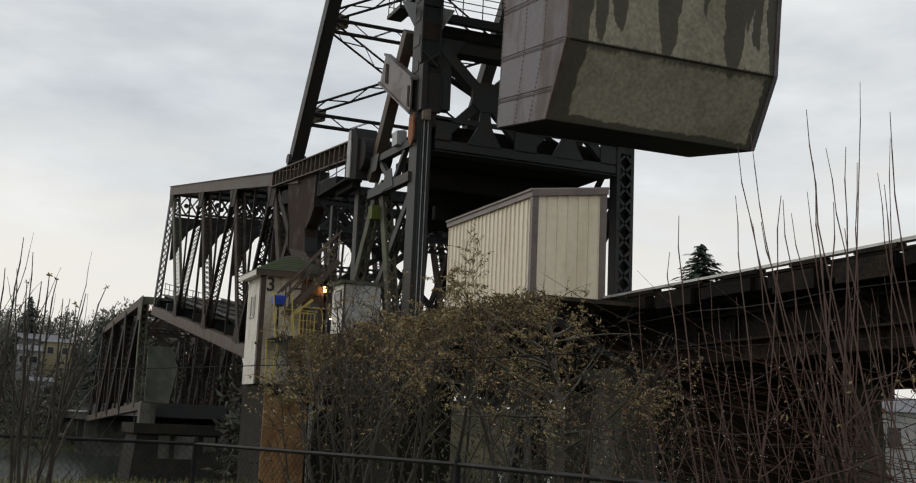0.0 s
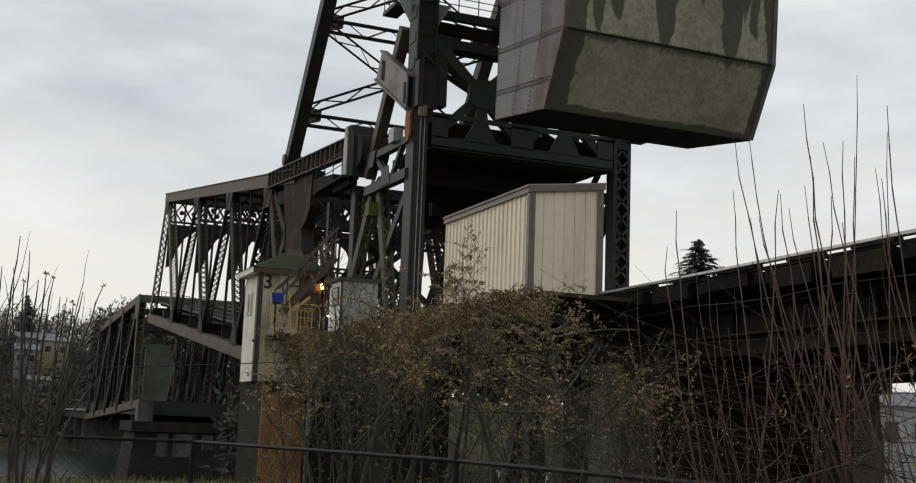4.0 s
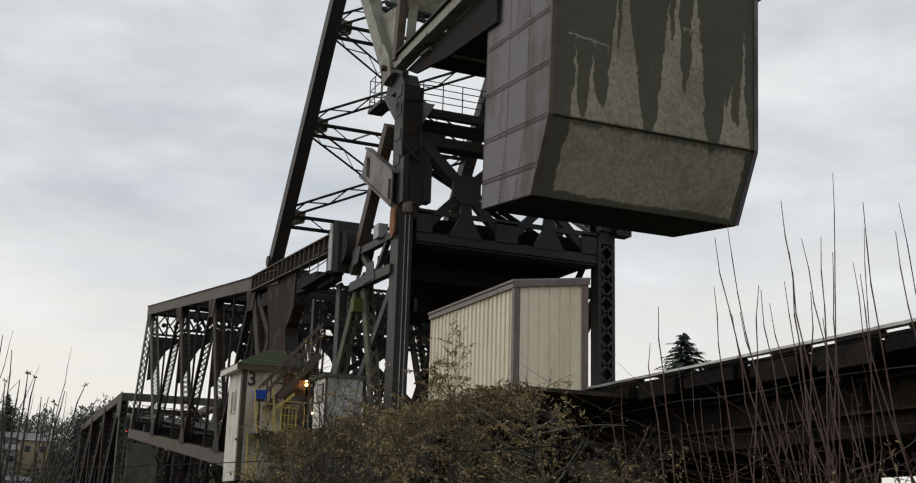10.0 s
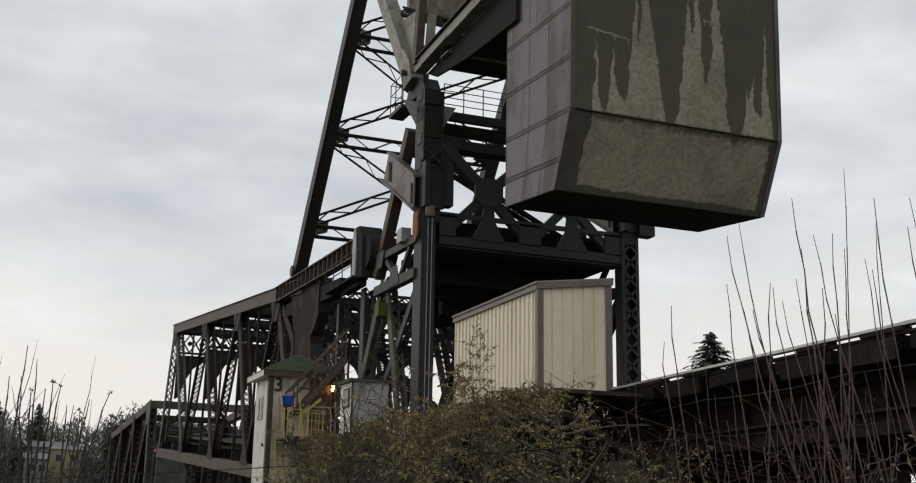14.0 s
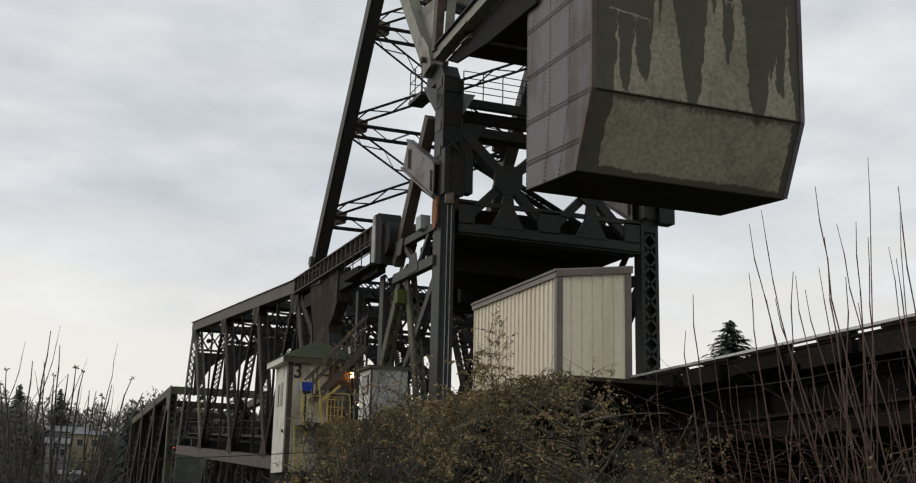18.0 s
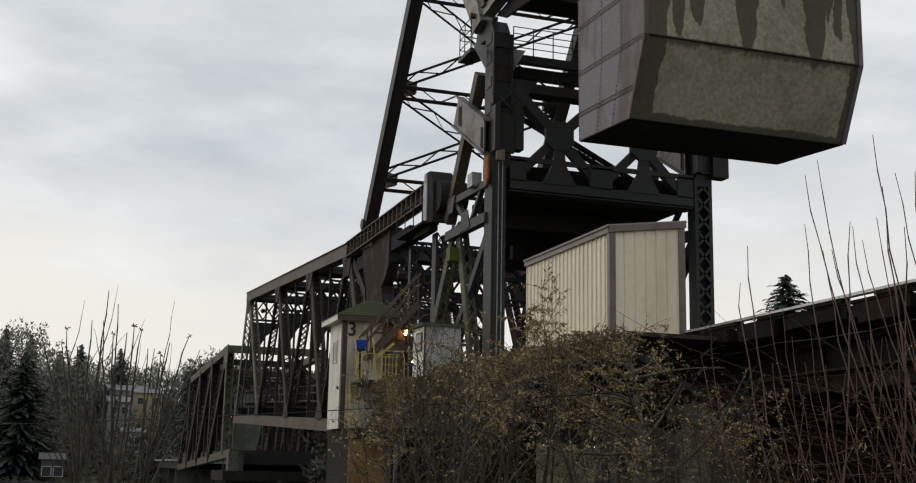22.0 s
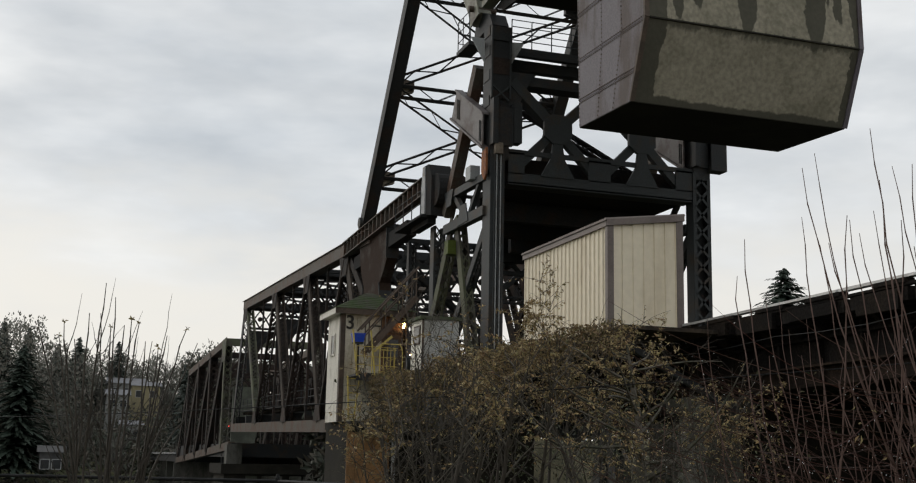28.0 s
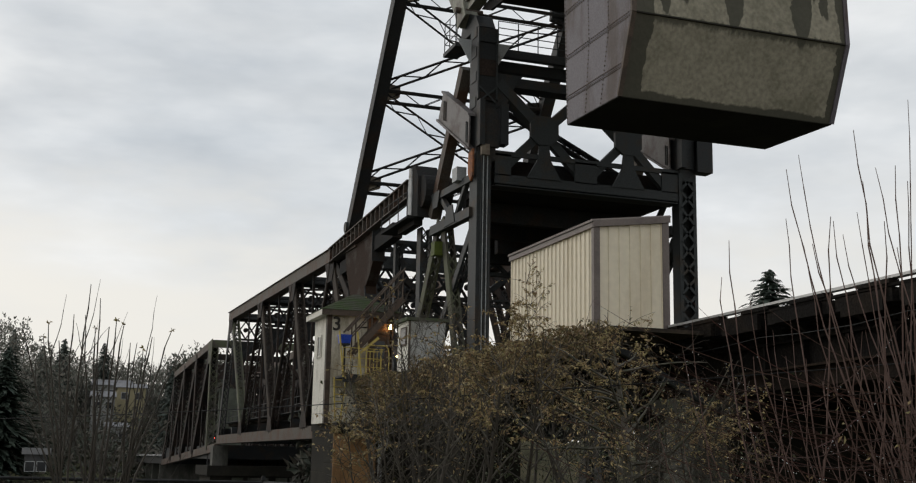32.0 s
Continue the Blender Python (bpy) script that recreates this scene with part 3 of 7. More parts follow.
    for a, b in zip(ys, ys[1:]):
        part("bottom_lateral", Solid().laced((XN, a, low_z(a) - 0.2), (XF, b, low_z(b) - 0.2), 0.45, 0.3, (0, 1, 0), 0.7, True), STEEL, leaf)
        part("bottom_lateral", Solid().laced((XF, a, low_z(a) - 0.2), (XN, b, low_z(b) - 0.2), 0.45, 0.3, (0, 1, 0), 0.7, True), STEEL, leaf)
        part("top_lateral", Solid().laced((XN, a, top_z(a)), (XF, b, top_z(b)), 0.3, 0.12, (0, 1, 0), 0.7).laced((XF, a, top_z(a) + 0.13), (XN, b, top_z(b) + 0.13), 0.3, 0.12, (0, 1, 0), 0.7), STEEL, leaf)
    for y, za, zb in ((59.0, 4.0, 11.4), (70.0, 3.2, 9.5)):
        part("heel_sway", Solid().laced((XN, y, za), (XF, y, zb), 0.32, 0.3, (0, 1, 0), 0.55, True, 0.04, 0.06, 0.04), STEEL, leaf)
        part("heel_sway", Solid().laced((XF, y + 0.4, za), (XN, y + 0.4, zb), 0.32, 0.3, (0, 1, 0), 0.55, True, 0.04, 0.06, 0.04), STEEL, leaf)
        part("heel_strut", Solid().laced((XN, y, zb), (XF, y, zb), 0.5, 0.5, (0, 0, 1), 0.55, True), STEEL, leaf)
        part("heel_strut", Solid().laced((XN, y, (za + zb) / 2 + 1), (XF, y, (za + zb) / 2 + 1), 0.4, 0.4, (0, 0, 1), 0.55, True), STEEL, leaf)
    # floor
    for y in [110.2, 104.0, 97.2, 90.2, 84.0, 77.7, 72.4, 66.5, 60.5, 54.0]:
        part("floor_beam", Solid().beam((XN, y, low_z(y) + 0.35), (XF, y, low_z(y) + 0.35), 0.4, 1.3, (0, 1, 0)), STEEL, leaf)
    for x in (17.4, 19.3, 21.6, 23.5):
        part("stringer", Solid().beam((x, 110.8, low_z(110.8) + 0.75), (x, 52.4, low_z(52.4) + 0.75), 0.35, 0.9), STEEL, leaf)
    ties = Solid()
    for i in range(115):
        y = 110.6 - i * 0.5
        ties.box(16.4, 24.5, y - 0.13, y + 0.13, low_z(y) + 1.2, low_z(y) + 1.42)
    part("tie_deck", ties, WOOD, leaf, "row of dark timber ties", kind="stuff")
    for x in (17.7, 19.15, 21.75, 23.2):
        part("running_rail", Solid().beam((x, 110.8, low_z(110.8) + 1.5), (x, 52.6, low_z(52.6) + 1.5), 0.08, 0.17), STEEL_GREY, leaf)
    for x in (16.3, 24.6):
        part("walkway", Solid().beam((x, 110.5, low_z(110.5) + 1.5), (x, 52.6, low_z(52.6) + 1.5), 0.7, 0.06), STEEL, leaf)
        rail = Solid()
        for k in (0.55, 1.05):
            rail.beam((x, 110.5, low_z(110.5) + 1.5 + k), (x, 52.6, low_z(52.6) + 1.5 + k), 0.05, 0.05)
        for i in range(24):
            y = 110 - i * 2.5
            rail.beam((x, y, low_z(y) + 1.4), (x, y, low_z(y) + 2.6), 0.05, 0.05, (1, 0, 0))
        part("handrail", rail, STEEL_GREY, leaf)
    part("signal_light", Solid().tube((XN - 0.5, 110.8, low_z(110.8) + 0.1), (XN - 0.5, 110.8, low_z(110.8) + 0.16), 0.03, 8), RED_LAMP, leaf, "small red signal light")
    return leaf


leaf = make_leaf()

# ---------------------------------------------------------------- counterweight links between the leaf and the counterweight frame
LINK_PIN = Vector((XC, 62.5, 10.4))


def make_links():
    link = thing("counterweight_link", "pair of dark inclined steel links with laced cross bracing", "bridge part", LINK_PIN)
    nodes = [Vector((0, 62.55 - (z - 13.05) * 0.777, z)) for z in (12.6, 15.15, 19.45, 23.75, 28.05, 32.3)]
    step = nodes[2] - nodes[1]
    base = Vector((0, 62.55, 13.05))
    for x in (XN, XF):
        a, b = nodes[0], nodes[-1]
        part("link_post", Solid().beam((x, a.y, a.z), (x, b.y, b.z), 0.66, 0.55), STEEL_DARK, link)
        part("cover_plate", Solid().beam((x - 0.35, a.y, a.z), (x - 0.35, b.y, b.z), 0.03, 0.72), STEEL, link)
        for nd in nodes[1:]:
            s = 1 if x == XN else -1
            part("gusset_plate", Solid().prism([(x + s * 0.3, nd.y - 0.1, nd.z + 0.62), (x + s * 1.05, nd.y - 0.1, nd.z + 0.5), (x + s * 1.05, nd.y, nd.z - 0.05), (x + s * 0.3, nd.y, nd.z - 0.3)],
                                               [(x + s * 0.3, nd.y + 0.2, nd.z + 0.62), (x + s * 1.05, nd.y + 0.2, nd.z + 0.5), (x + s * 1.05, nd.y + 0.3, nd.z - 0.05), (x + s * 0.3, nd.y + 0.3, nd.z - 0.3)]),
                 TAN if s > 0 else STEEL, link)
        part("link_pin", Solid().tube((x - 0.5, base.y, base.z), (x + 0.5, base.y, base.z), 0.3, 12), STEEL_GREY, link)
    n = step.normalized()
    for nd in nodes[1:]:
        part("strut", Solid().laced((XN, nd.y, nd.z - 0.1), (XF, nd.y, nd.z - 0.1), 0.82, 0.12, n, 1.25, False, 0.17, 0.17, 0.04), STEEL_DARK, link)
    for a, b in zip(nodes[1:], nodes[2:]):
        for x0, x1 in ((XN, XF), (XF, XN)):
            part("brace", Solid().laced((x0, a.y, a.z + 0.35), (x1, b.y, b.z - 0.1), 0.62, 0.10, n, 1.25, False, 0.09, 0.10, 0.035), STEEL_DARK, link)
    return link


link = make_links()


# ---------------------------------------------------------------- counterweight and its frame, drawn as at 28 s
def make_counterweight():
    cw = thing("counterweight", "huge concrete counterweight with riveted steel side plates, rain-stained", "counterweight", TRUNNION)
    x0, x1 = 16.08, 23.98
    sc = 16.08 / 14.9
    ref = weight_angle(13)
    def at28(y, z):
        return turned(y * sc, z * sc, -ref, TRUNNION)
    fb, fm, ft = at28(29.25, 9.62), at28(28.18, 11.78), at28(27.9, 19.3)
    bb, bt = at28(32.76, 9.97), at28(32.6, 19.3)
    outline = [fb, fm, ft, bt, bb]
    part("concrete_block", Solid().plate(outline, x0 + 0.06, x1 - 0.06), CW_CONCRETE, cw, "pale concrete with dark wet stains")
    # riveted plates on both sides
    def lerp(a, b, k):
        return a[0] + (b[0] - a[0]) * k, a[1] + (b[1] - a[1]) * k
    def front(k):
        return lerp(fb, fm, k / 0.235) if k < 0.235 else lerp(fm, ft, (k - 0.235) / 0.765)
    rows = [0.0, 0.09, 0.235, 0.40, 0.57, 0.74, 0.88, 1.0]
    for xa, xb, sgn in ((x0, x0 + 0.06, -1), (x1 - 0.06, x1, 1)):
        for k0, k1 in zip(rows, rows[1:]):
            f0, f1, b0, b1 = front(k0), front(k1 - 0.002), lerp(bb, bt, k0), lerp(bb, bt, k1 - 0.002)
            plate = Solid().plate([f0, f1, b1, b0], xa, xb)
            part("side_plate", plate, CW_STEEL, cw, "purple-grey riveted steel plate")
        riv = Solid()
        xr = x0 - 0.012 if sgn < 0 else x1 + 0.012
        def rivet(y, z):
            riv.box(xr - 0.014, xr + 0.014, y - 0.019, y + 0.019, z - 0.019, z + 0.019)
        for k in rows[1:-1]:
            f, b = front(k), lerp(bb, bt, k)
            for i in range(34):
                y, z = lerp(f, b, (i + 0.5) / 34)
                rivet(y, z - 0.07)
                rivet(y + 0.05, z + 0.07)
        for col in (0.33, 0.62, 0.985, 0.02):
            for i in range(70):
                k = (i + 0.5) / 70
                rivet(*lerp(front(k), lerp(bb, bt, k), col))
        part("rivets", riv, CAB_TRIM, cw, "rows of small rivet heads", kind="stuff")
        part("corner_angle", Solid().beam((xa + 0.03, *fb), (xa + 0.03, *fm), 0.16, 0.1).beam((xa + 0.03, *fm), (xa + 0.03, *ft), 0.16, 0.1), CAB_TRIM if sgn < 0 else CW_STEEL, cw, "rusty dark corner angle")
    # added black plate: paints the shade beneath the block
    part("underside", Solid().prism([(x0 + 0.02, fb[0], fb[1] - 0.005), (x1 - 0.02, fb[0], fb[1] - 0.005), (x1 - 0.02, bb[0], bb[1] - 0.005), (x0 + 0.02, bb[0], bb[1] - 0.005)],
                                    [(x0 + 0.02, fb[0], fb[1] - 0.03), (x1 - 0.02, fb[0], fb[1] - 0.03), (x1 - 0.02, bb[0], bb[1] - 0.03), (x0 + 0.02, bb[0], bb[1] - 0.03)]), NEAR_BLACK, cw, "underside plate, its shade painted near-black")
    part("joint_ledge", Solid().beam((x0 + 0.1, fm[0] - 0.02, fm[1]), (x1 - 0.1, fm[0] - 0.02, fm[1]), 0.05, 0.05, (0, 1, 0)), NEAR_BLACK, cw)
    # white mineral crust where water seeps from a joint
    def face(k):
        return lerp(fm, ft, k)
    for xa, n, k0 in ((x0 + 0.55, 11, 0.345), (x0 + 0.6, 4, 0.70), (x0 + 4.9, 4, 0.47)):
        crust, rnd = Solid(), random.Random(n)
        for i in range(n * 2):
            y, z = face(k0 - 0.0011 * i)
            z += rnd.gauss(0, 0.018)
            w, h = rnd.uniform(0.08, 0.2), rnd.uniform(0.012, 0.05) + (rnd.uniform(0.1, 0.3) if rnd.random() < 0.2 else 0)
            xx, e = xa + i * 0.07, rnd.uniform(0.01, 0.04)
            crust.prism([(xx, y - 0.01, z + e), (xx + w, y - 0.01, z + e * 0.5), (xx + w * 0.8, y - 0.012, z - 0.02), (xx + w * 0.5, y - 0.012, z - h), (xx + w * 0.3, y - 0.012, z - 0.03)],
                        [(xx, y + 0.02, z + e), (xx + w, y + 0.02, z + e * 0.5), (xx + w * 0.8, y + 0.02, z - 0.02), (xx + w * 0.5, y + 0.02, z - h), (xx + w * 0.3, y + 0.02, z - 0.03)])
        part("mineral_crust", crust, PALE, cw, "white mineral crust at a seeping joint")
    # frame: arms from the trunnion
    def at12(y, z):
        return turned(y, z, -weight_angle(12), TRUNNION)
    for x in (XN, XF):
        xi = x + 0.28 if x == XN else x - 0.28
        part("main_arm", Solid().beam((x, *at12(43.3, 18.78)), (x, *at12(34.0, 19.05)), 0.5, 0.42), PALE, cw, "pale narrow box arm")
        part("arm_flange", Solid().beam((x, *at12(43.0, 19.06)), (x, *at12(34.0, 19.32)), 0.75, 0.05), STEEL, cw)
        part("arm_stiffener", Solid().beam((x - 0.27, *at12(42.4, 18.62)), (x - 0.27, *at12(39.6, 18.72)), 0.05, 0.1), PALE, cw)
        part("arm_web", Solid().plate([at12(43.0, 18.5), at12(34.2, 18.8), at12(34.2, 17.2), at12(38.6, 17.5), at12(42.0, 18.0)], xi - 0.06, xi + 0.06), STEEL_DARK, cw)
        part("raking_arm", Solid().beam((x, *at12(43.9, 18.3)), (x, *at12(48.9, 25.3)), 0.62, 0.72), PALE, cw, "pale green-grey raking arm")
        part("upright_arm", Solid().beam((x - 0.2, *at12(43.15, 18.9)), (x - 0.2, *at12(42.1, 26.0)), 0.32, 0.42), CAB_TRIM, cw, "brown upright arm")
        part("upright_back", Solid().beam((x + 0.15, *at12(42.7, 18.9)), (x + 0.15, *at12(41.5, 26.0)), 0.3, 0.3), PALE, cw)
        part("top_arm", Solid().beam((x, *at12(48.9, 25.3)), (x, *at12(31.0, 25.0)), 0.5, 0.6), PALE, cw)
        part("hub_plate", Solid().plate([at12(44.3, 18.1), at12(44.8, 19.6), at12(45.3, 20.5), at12(44.3, 20.0), at12(43.6, 19.2), at12(43.3, 18.3)], x - 0.4, x - 0.34), PALE, cw, "pale gusset at the trunnion")
        part("web_plate", Solid().plate([at12(44.2, 19.6), at12(46.3, 22.2), at12(42.9, 21.6), at12(43.2, 19.4)], x + 0.05, x + 0.1), PALE, cw, "pale brown web plate")
        part("trunnion_pin", Solid().tube((x - 0.62, TRUNNION.y - 0.1, TRUNNION.z - 0.1), (x + 0.6, TRUNNION.y - 0.1, TRUNNION.z - 0.1), 0.13, 14), CAB_TRIM, cw)
    part("soffit_plate", Solid().prism([(XN + 0.4, *at12(41.8, 18.3)), (XF - 0.4, *at12(41.8, 18.3)), (XF - 0.4, *at12(30.5, 18.6)), (XN + 0.4, *at12(30.5, 18.6))],
                                       [(XN + 0.4, *at12(41.8, 18.5)), (XF - 0.4, *at12(41.8, 18.5)), (XF - 0.4, *at12(30.5, 18.8)), (XN + 0.4, *at12(30.5, 18.8))]), STEEL_DARK, cw, "dark soffit between the arms")
    part("cross_girder", Solid().box(XN + 0.3, XF - 0.3, 46.0, 46.3, 22.4, 23.9).box(XN + 0.3, XF - 0.3, 45.9, 46.4, 22.36, 22.4), PALE, cw, "pale deep cross girder")
    part("cross_girder", Solid().laced((XN, 40.5, 18.9), (XF, 40.5, 18.9), 0.7, 0.8, (0, 0, 1), 0.9, True), PALE, cw)
    for a, b in (((XN, 46, 22.4), (XF, 40.5, 19.2)), ((XF, 46, 22.4), (XN, 40.5, 19.2)), ((XN, 42.5, 24.5), (XF, 42.5, 24.5)), ((XN, 40.5, 19), (XF, 33, 19.4)), ((XF, 40.5, 19), (XN, 33, 19.4))):
        part("cross_brace", Solid().laced(a, b, 0.4, 0.35, (0, 0, 1), 0.7, True), STEEL, cw)
    return cw


counterweight = make_counterweight()


# ---------------------------------------------------------------- fixed tower
def make_tower():
    tw = thing("bascule_tower", "tall dark riveted steel portal tower carrying the counterweight trunnions", "bridge tower", (XC, 43.0, 2.6))
    y0, y1 = 42.36, 43.25
    LN, LF = 16.02, 25.2        # leg centres
    for x in (LN, LF):
        s = 1 if x == LN else -1
        if x == LN:
            leg = Solid().laced((x - 0.1, (y0 + y1) / 2, 2.6), (x - 0.1, (y0 + y1) / 2, 12.3), 0.6, y1 - y0, (1, 0, 0), 0.75, True, 0.06, 0.14, 0.1).box(x - 0.36, x + 0.16, y0 + 0.3, y0 + 0.34, 2.6, 12.3)
        else:
            leg = Solid().laced((x, y0 + 0.3, 2.6), (x, y0 + 0.3, 12.3), 0.84, 0.6, (1, 0, 0), 0.75, True, 0.06, 0.16, 0.11).box(x - 0.34, x + 0.34, y0 + 0.4, y0 + 0.44, 2.6, 12.3)
        part("front_leg", leg, STEEL_GREY, tw)
        part("upper_post", Solid().box(x - 0.42, x + 0.42, y0 + 0.1, y1 + 0.1, 11.9, 17.6).box(x - 0.44, x + 0.44, y0 + 0.03, y0 + 0.1, 14.8, 16.9), STEEL, tw)
        for z0, z1, mat in ((11.95, 12.5, STEEL), (14.45, 14.78, STEEL_BROWN), (15.5, 16.2, STEEL_BROWN), (16.95, 17.55, STEEL)):
            part("splice_plate", Solid().box(x - 0.36, x + 0.36, y0 - 0.002, y0 + 0.026, z0, z1), mat, tw)
        for e in (-0.43, 0.37):
            part("edge_angle", Solid().box(x + e, x + e + 0.06, y0 - 0.03, y0 + 0.098, 14.5, 17.55), STEEL_GREY, tw)
        for z in (14.2, 15.3, 16.35, 17.2):
            part("side_plate", Solid().box(x - 0.45, x - 0.42, y0 + 0.2, y1 - 0.05, z, z + 0.42), STEEL_GREY, tw)
        part("bearing_box", Solid().box(x - 0.42, x - 0.2, y0 - 0.3, y0 + 0.1, 12.5, 14.4).box(x + 0.5, x + 0.82, y0 - 0.3, y0 + 0.2, 12.6, 14.3).box(x - 0.2, x + 0.5, y0 - 0.1, y0 + 0.1, 12.5, 14.1), STEEL, tw)
        part("cross_stay", Solid().beam((x - 0.35, y0, 15.0), (x + 0.35, y0, 14.4), 0.05, 0.07, (0, 1, 0)).beam((x + 0.35, y0 - 0.03, 15.0), (x - 0.35, y0 - 0.03, 14.4), 0.05, 0.07, (0, 1, 0)), STEEL_GREY, tw)
        part("trunnion_bearing", Solid().plate([(42.4, 17.602), (44.7, 17.602), (44.5, 18.2), (44.2, 18.55), (43.6, 18.55), (42.8, 18.2)], x - 0.40, x + 0.32), STEEL, tw)
        # raking back leg down to the heel
        part("back_leg", Solid().beam((x - 0.25, 44.3, 16.4), (x - 0.25, 48.2, 10.7), 0.45, 0.5), CHORD, tw, "weathered brown raking back leg")
        part("heel_strut", Solid().laced((x - 0.1, 47.4, 10.4), (x - 0.1, 51.6, 4.2), 0.42, 0.5, (1, 0, 0), 0.6, True), MOSSY, tw, "mossy grey laced strut")
        part("heel_strut", Solid().laced((x - 0.1, 47.0, 10.4), (x - 0.1, 44.6, 3.0), 0.42, 0.5, (1, 0, 0), 0.6, True), MOSSY, tw, "mossy grey laced strut")
        part("cross_post", Solid().laced((x, 54.6, 2.0), (x, 54.6, 10.6), 0.4, 0.4, (1, 0, 0), 0.6, True), STEEL, tw)
        part("heel_bearing", Solid().plate([(49.5, 1.2), (54.2, 1.2), (53.0, 4.4), (52.2, 5.0), (51.2, 5.0), (50.4, 4.4)], x + s * 0.45, x + s * 0.95), STEEL, tw)
        # plate girder between post and back leg
        part("side_girder", Solid().plate([(42.7, 13.85), (46.1, 15.8), (46.7, 14.75), (42.7, 12.45)], x - 0.66, x - 0.6)
             .plate([(42.6, 13.9), (46.1, 15.9), (46.1, 15.8), (42.6, 13.8)], x - 0.74, x - 0.4).plate([(42.6, 12.45), (46.75, 14.80), (46.75, 14.70), (42.6, 12.35)], x - 0.74, x - 0.4), GIRDER, tw, "grey riveted raking girder")
        bolts = Solid()
        for i in range(11):
            for j in range(3):
                k = 0.1 + 0.08 * i
                bolts.box(x - 0.70, x - 0.66, 45.9 - 0.14 * j - 0.03, 45.9 - 0.14 * j + 0.03, 14.45 - 0.06 * j + k - 0.03, 14.45 - 0.06 * j + k + 0.03)
            for j in range(2):
                bolts.box(x - 0.70, x - 0.66, 43.0 - 0.14 * j - 0.03, 43.0 - 0.14 * j + 0.03, 12.72 - 0.06 * j + k - 0.03, 12.72 - 0.06 * j + k + 0.03)
        part("bolt_heads", bolts, STEEL, tw, kind="stuff")
        # lower side truss
        part("side_truss", Solid().beam((x - 0.35, 42.9, 9.9), (x - 0.35, 48.0, 10.0), 0.35, 0.4).beam((x - 0.35, 42.9, 11.3), (x - 0.35, 48.2, 11.45), 0.3, 0.3)
             .beam((x - 0.35, 43.6, 11.3), (x - 0.35, 45.0, 10.0), 0.2, 0.2).beam((x - 0.35, 47.0, 11.4), (x - 0.35, 45.2, 10.0), 0.2, 0.24)
             .plate([(44.6, 9.8), (46.0, 9.8), (45.6, 10.6), (44.9, 10.6)], x - 0.56, x - 0.52).plate([(46.6, 11.6), (47.8, 11.6), (47.5, 10.9), (46.9, 10.9)], x - 0.56, x - 0.52), STEEL_GREY, tw)
        part("base_plate", Solid().box(x - 0.8, x + 0.8, y0 - 0.3, y1 + 0.4, 2.2, 2.62), STEEL, tw)
    # conduits and boxes on the near leg
    for i in range(5):
        xx = 15.76 + i * 0.085
        part("conduit", Solid().tube((xx, 42.25, 3.0), (xx, 42.25, 12.15), 0.026, 6), LIGHT_GREY if i % 2 else STEEL_GREY, tw, "thin grey conduit")
    part("junction_box", Solid().box(15.72, 16.05, 42.1, 42.3, 12.1, 12.55), TAN, tw)
    part("rust_patch", Solid().plate([(42.45, 12.4), (42.95, 12.3), (43.0, 11.5), (42.7, 11.1), (42.45, 11.3)], 15.44, 15.52), RUST, tw, "bright rust-orange plate")
    part("control_cabinet", Solid().box(15.3, 15.72, 43.9, 44.5, 11.4, 11.98), LIGHT_GREY, tw, "light grey control cabinet")
    # portal between the front legs
    def octagon(x, z, r):
        return [(x + r * 0.42, z + r), (x + r, z + r * 0.5), (x + r, z - r * 0.5), (x + r * 0.42, z - r), (x - r * 0.42, z - r), (x - r, z - r * 0.5), (x - r, z + r * 0.5), (x - r * 0.42, z + r)]
    part("portal_girder", Solid().box(16.4, 24.8, 42.4, 42.5, 11.0, 11.45).box(16.4, 24.8, 42.4, 43.2, 10.96, 11.06).box(16.4, 24.8, 42.4, 42.5, 12.22, 12.42)
         .box(16.4, 17.1, 42.4, 42.5, 11.4, 12.3).box(19.95, 20.95, 42.4, 42.5, 11.4, 12.3).box(24.0, 24.8, 42.4, 42.5, 11.4, 12.3), STEEL_GREY, tw)
    part("portal_back", Solid().box(16.4, 24.8, 43.3, 43.4, 11.0, 12.3), STEEL_DARK, tw)
    for nx in (18.55, 22.4):
        part("node_plate", Solid().panel(octagon(nx, 13.45, 0.62), 42.33, 42.5), STEEL_GREY, tw)
        part("hanger_gusset", Solid().panel([(nx - 0.2, 12.9), (nx + 0.2, 12.9), (nx + 0.3, 12.2), (nx + 0.75, 11.4), (nx - 0.75, 11.4), (nx - 0.3, 12.2)], 42.36, 42.5), STEEL_GREY, tw)
        for ex, ez in ((nx - 2.0, 15.3), (nx + 2.0, 15.3)):
            part("portal_diagonal", Solid().beam((nx, 42.7, 13.45), (ex, 42.7, ez), 0.6, 0.42, (0, 1, 0)), STEEL_GREY, tw)
        for ex, ez in ((nx - 1.75, 11.7), (nx + 1.75, 11.7)):
            part("portal_diagonal", Solid().beam((nx, 42.6, 13.45), (ex, 42.6, ez), 0.3, 0.36, (0, 1, 0)), STEEL_GREY, tw)
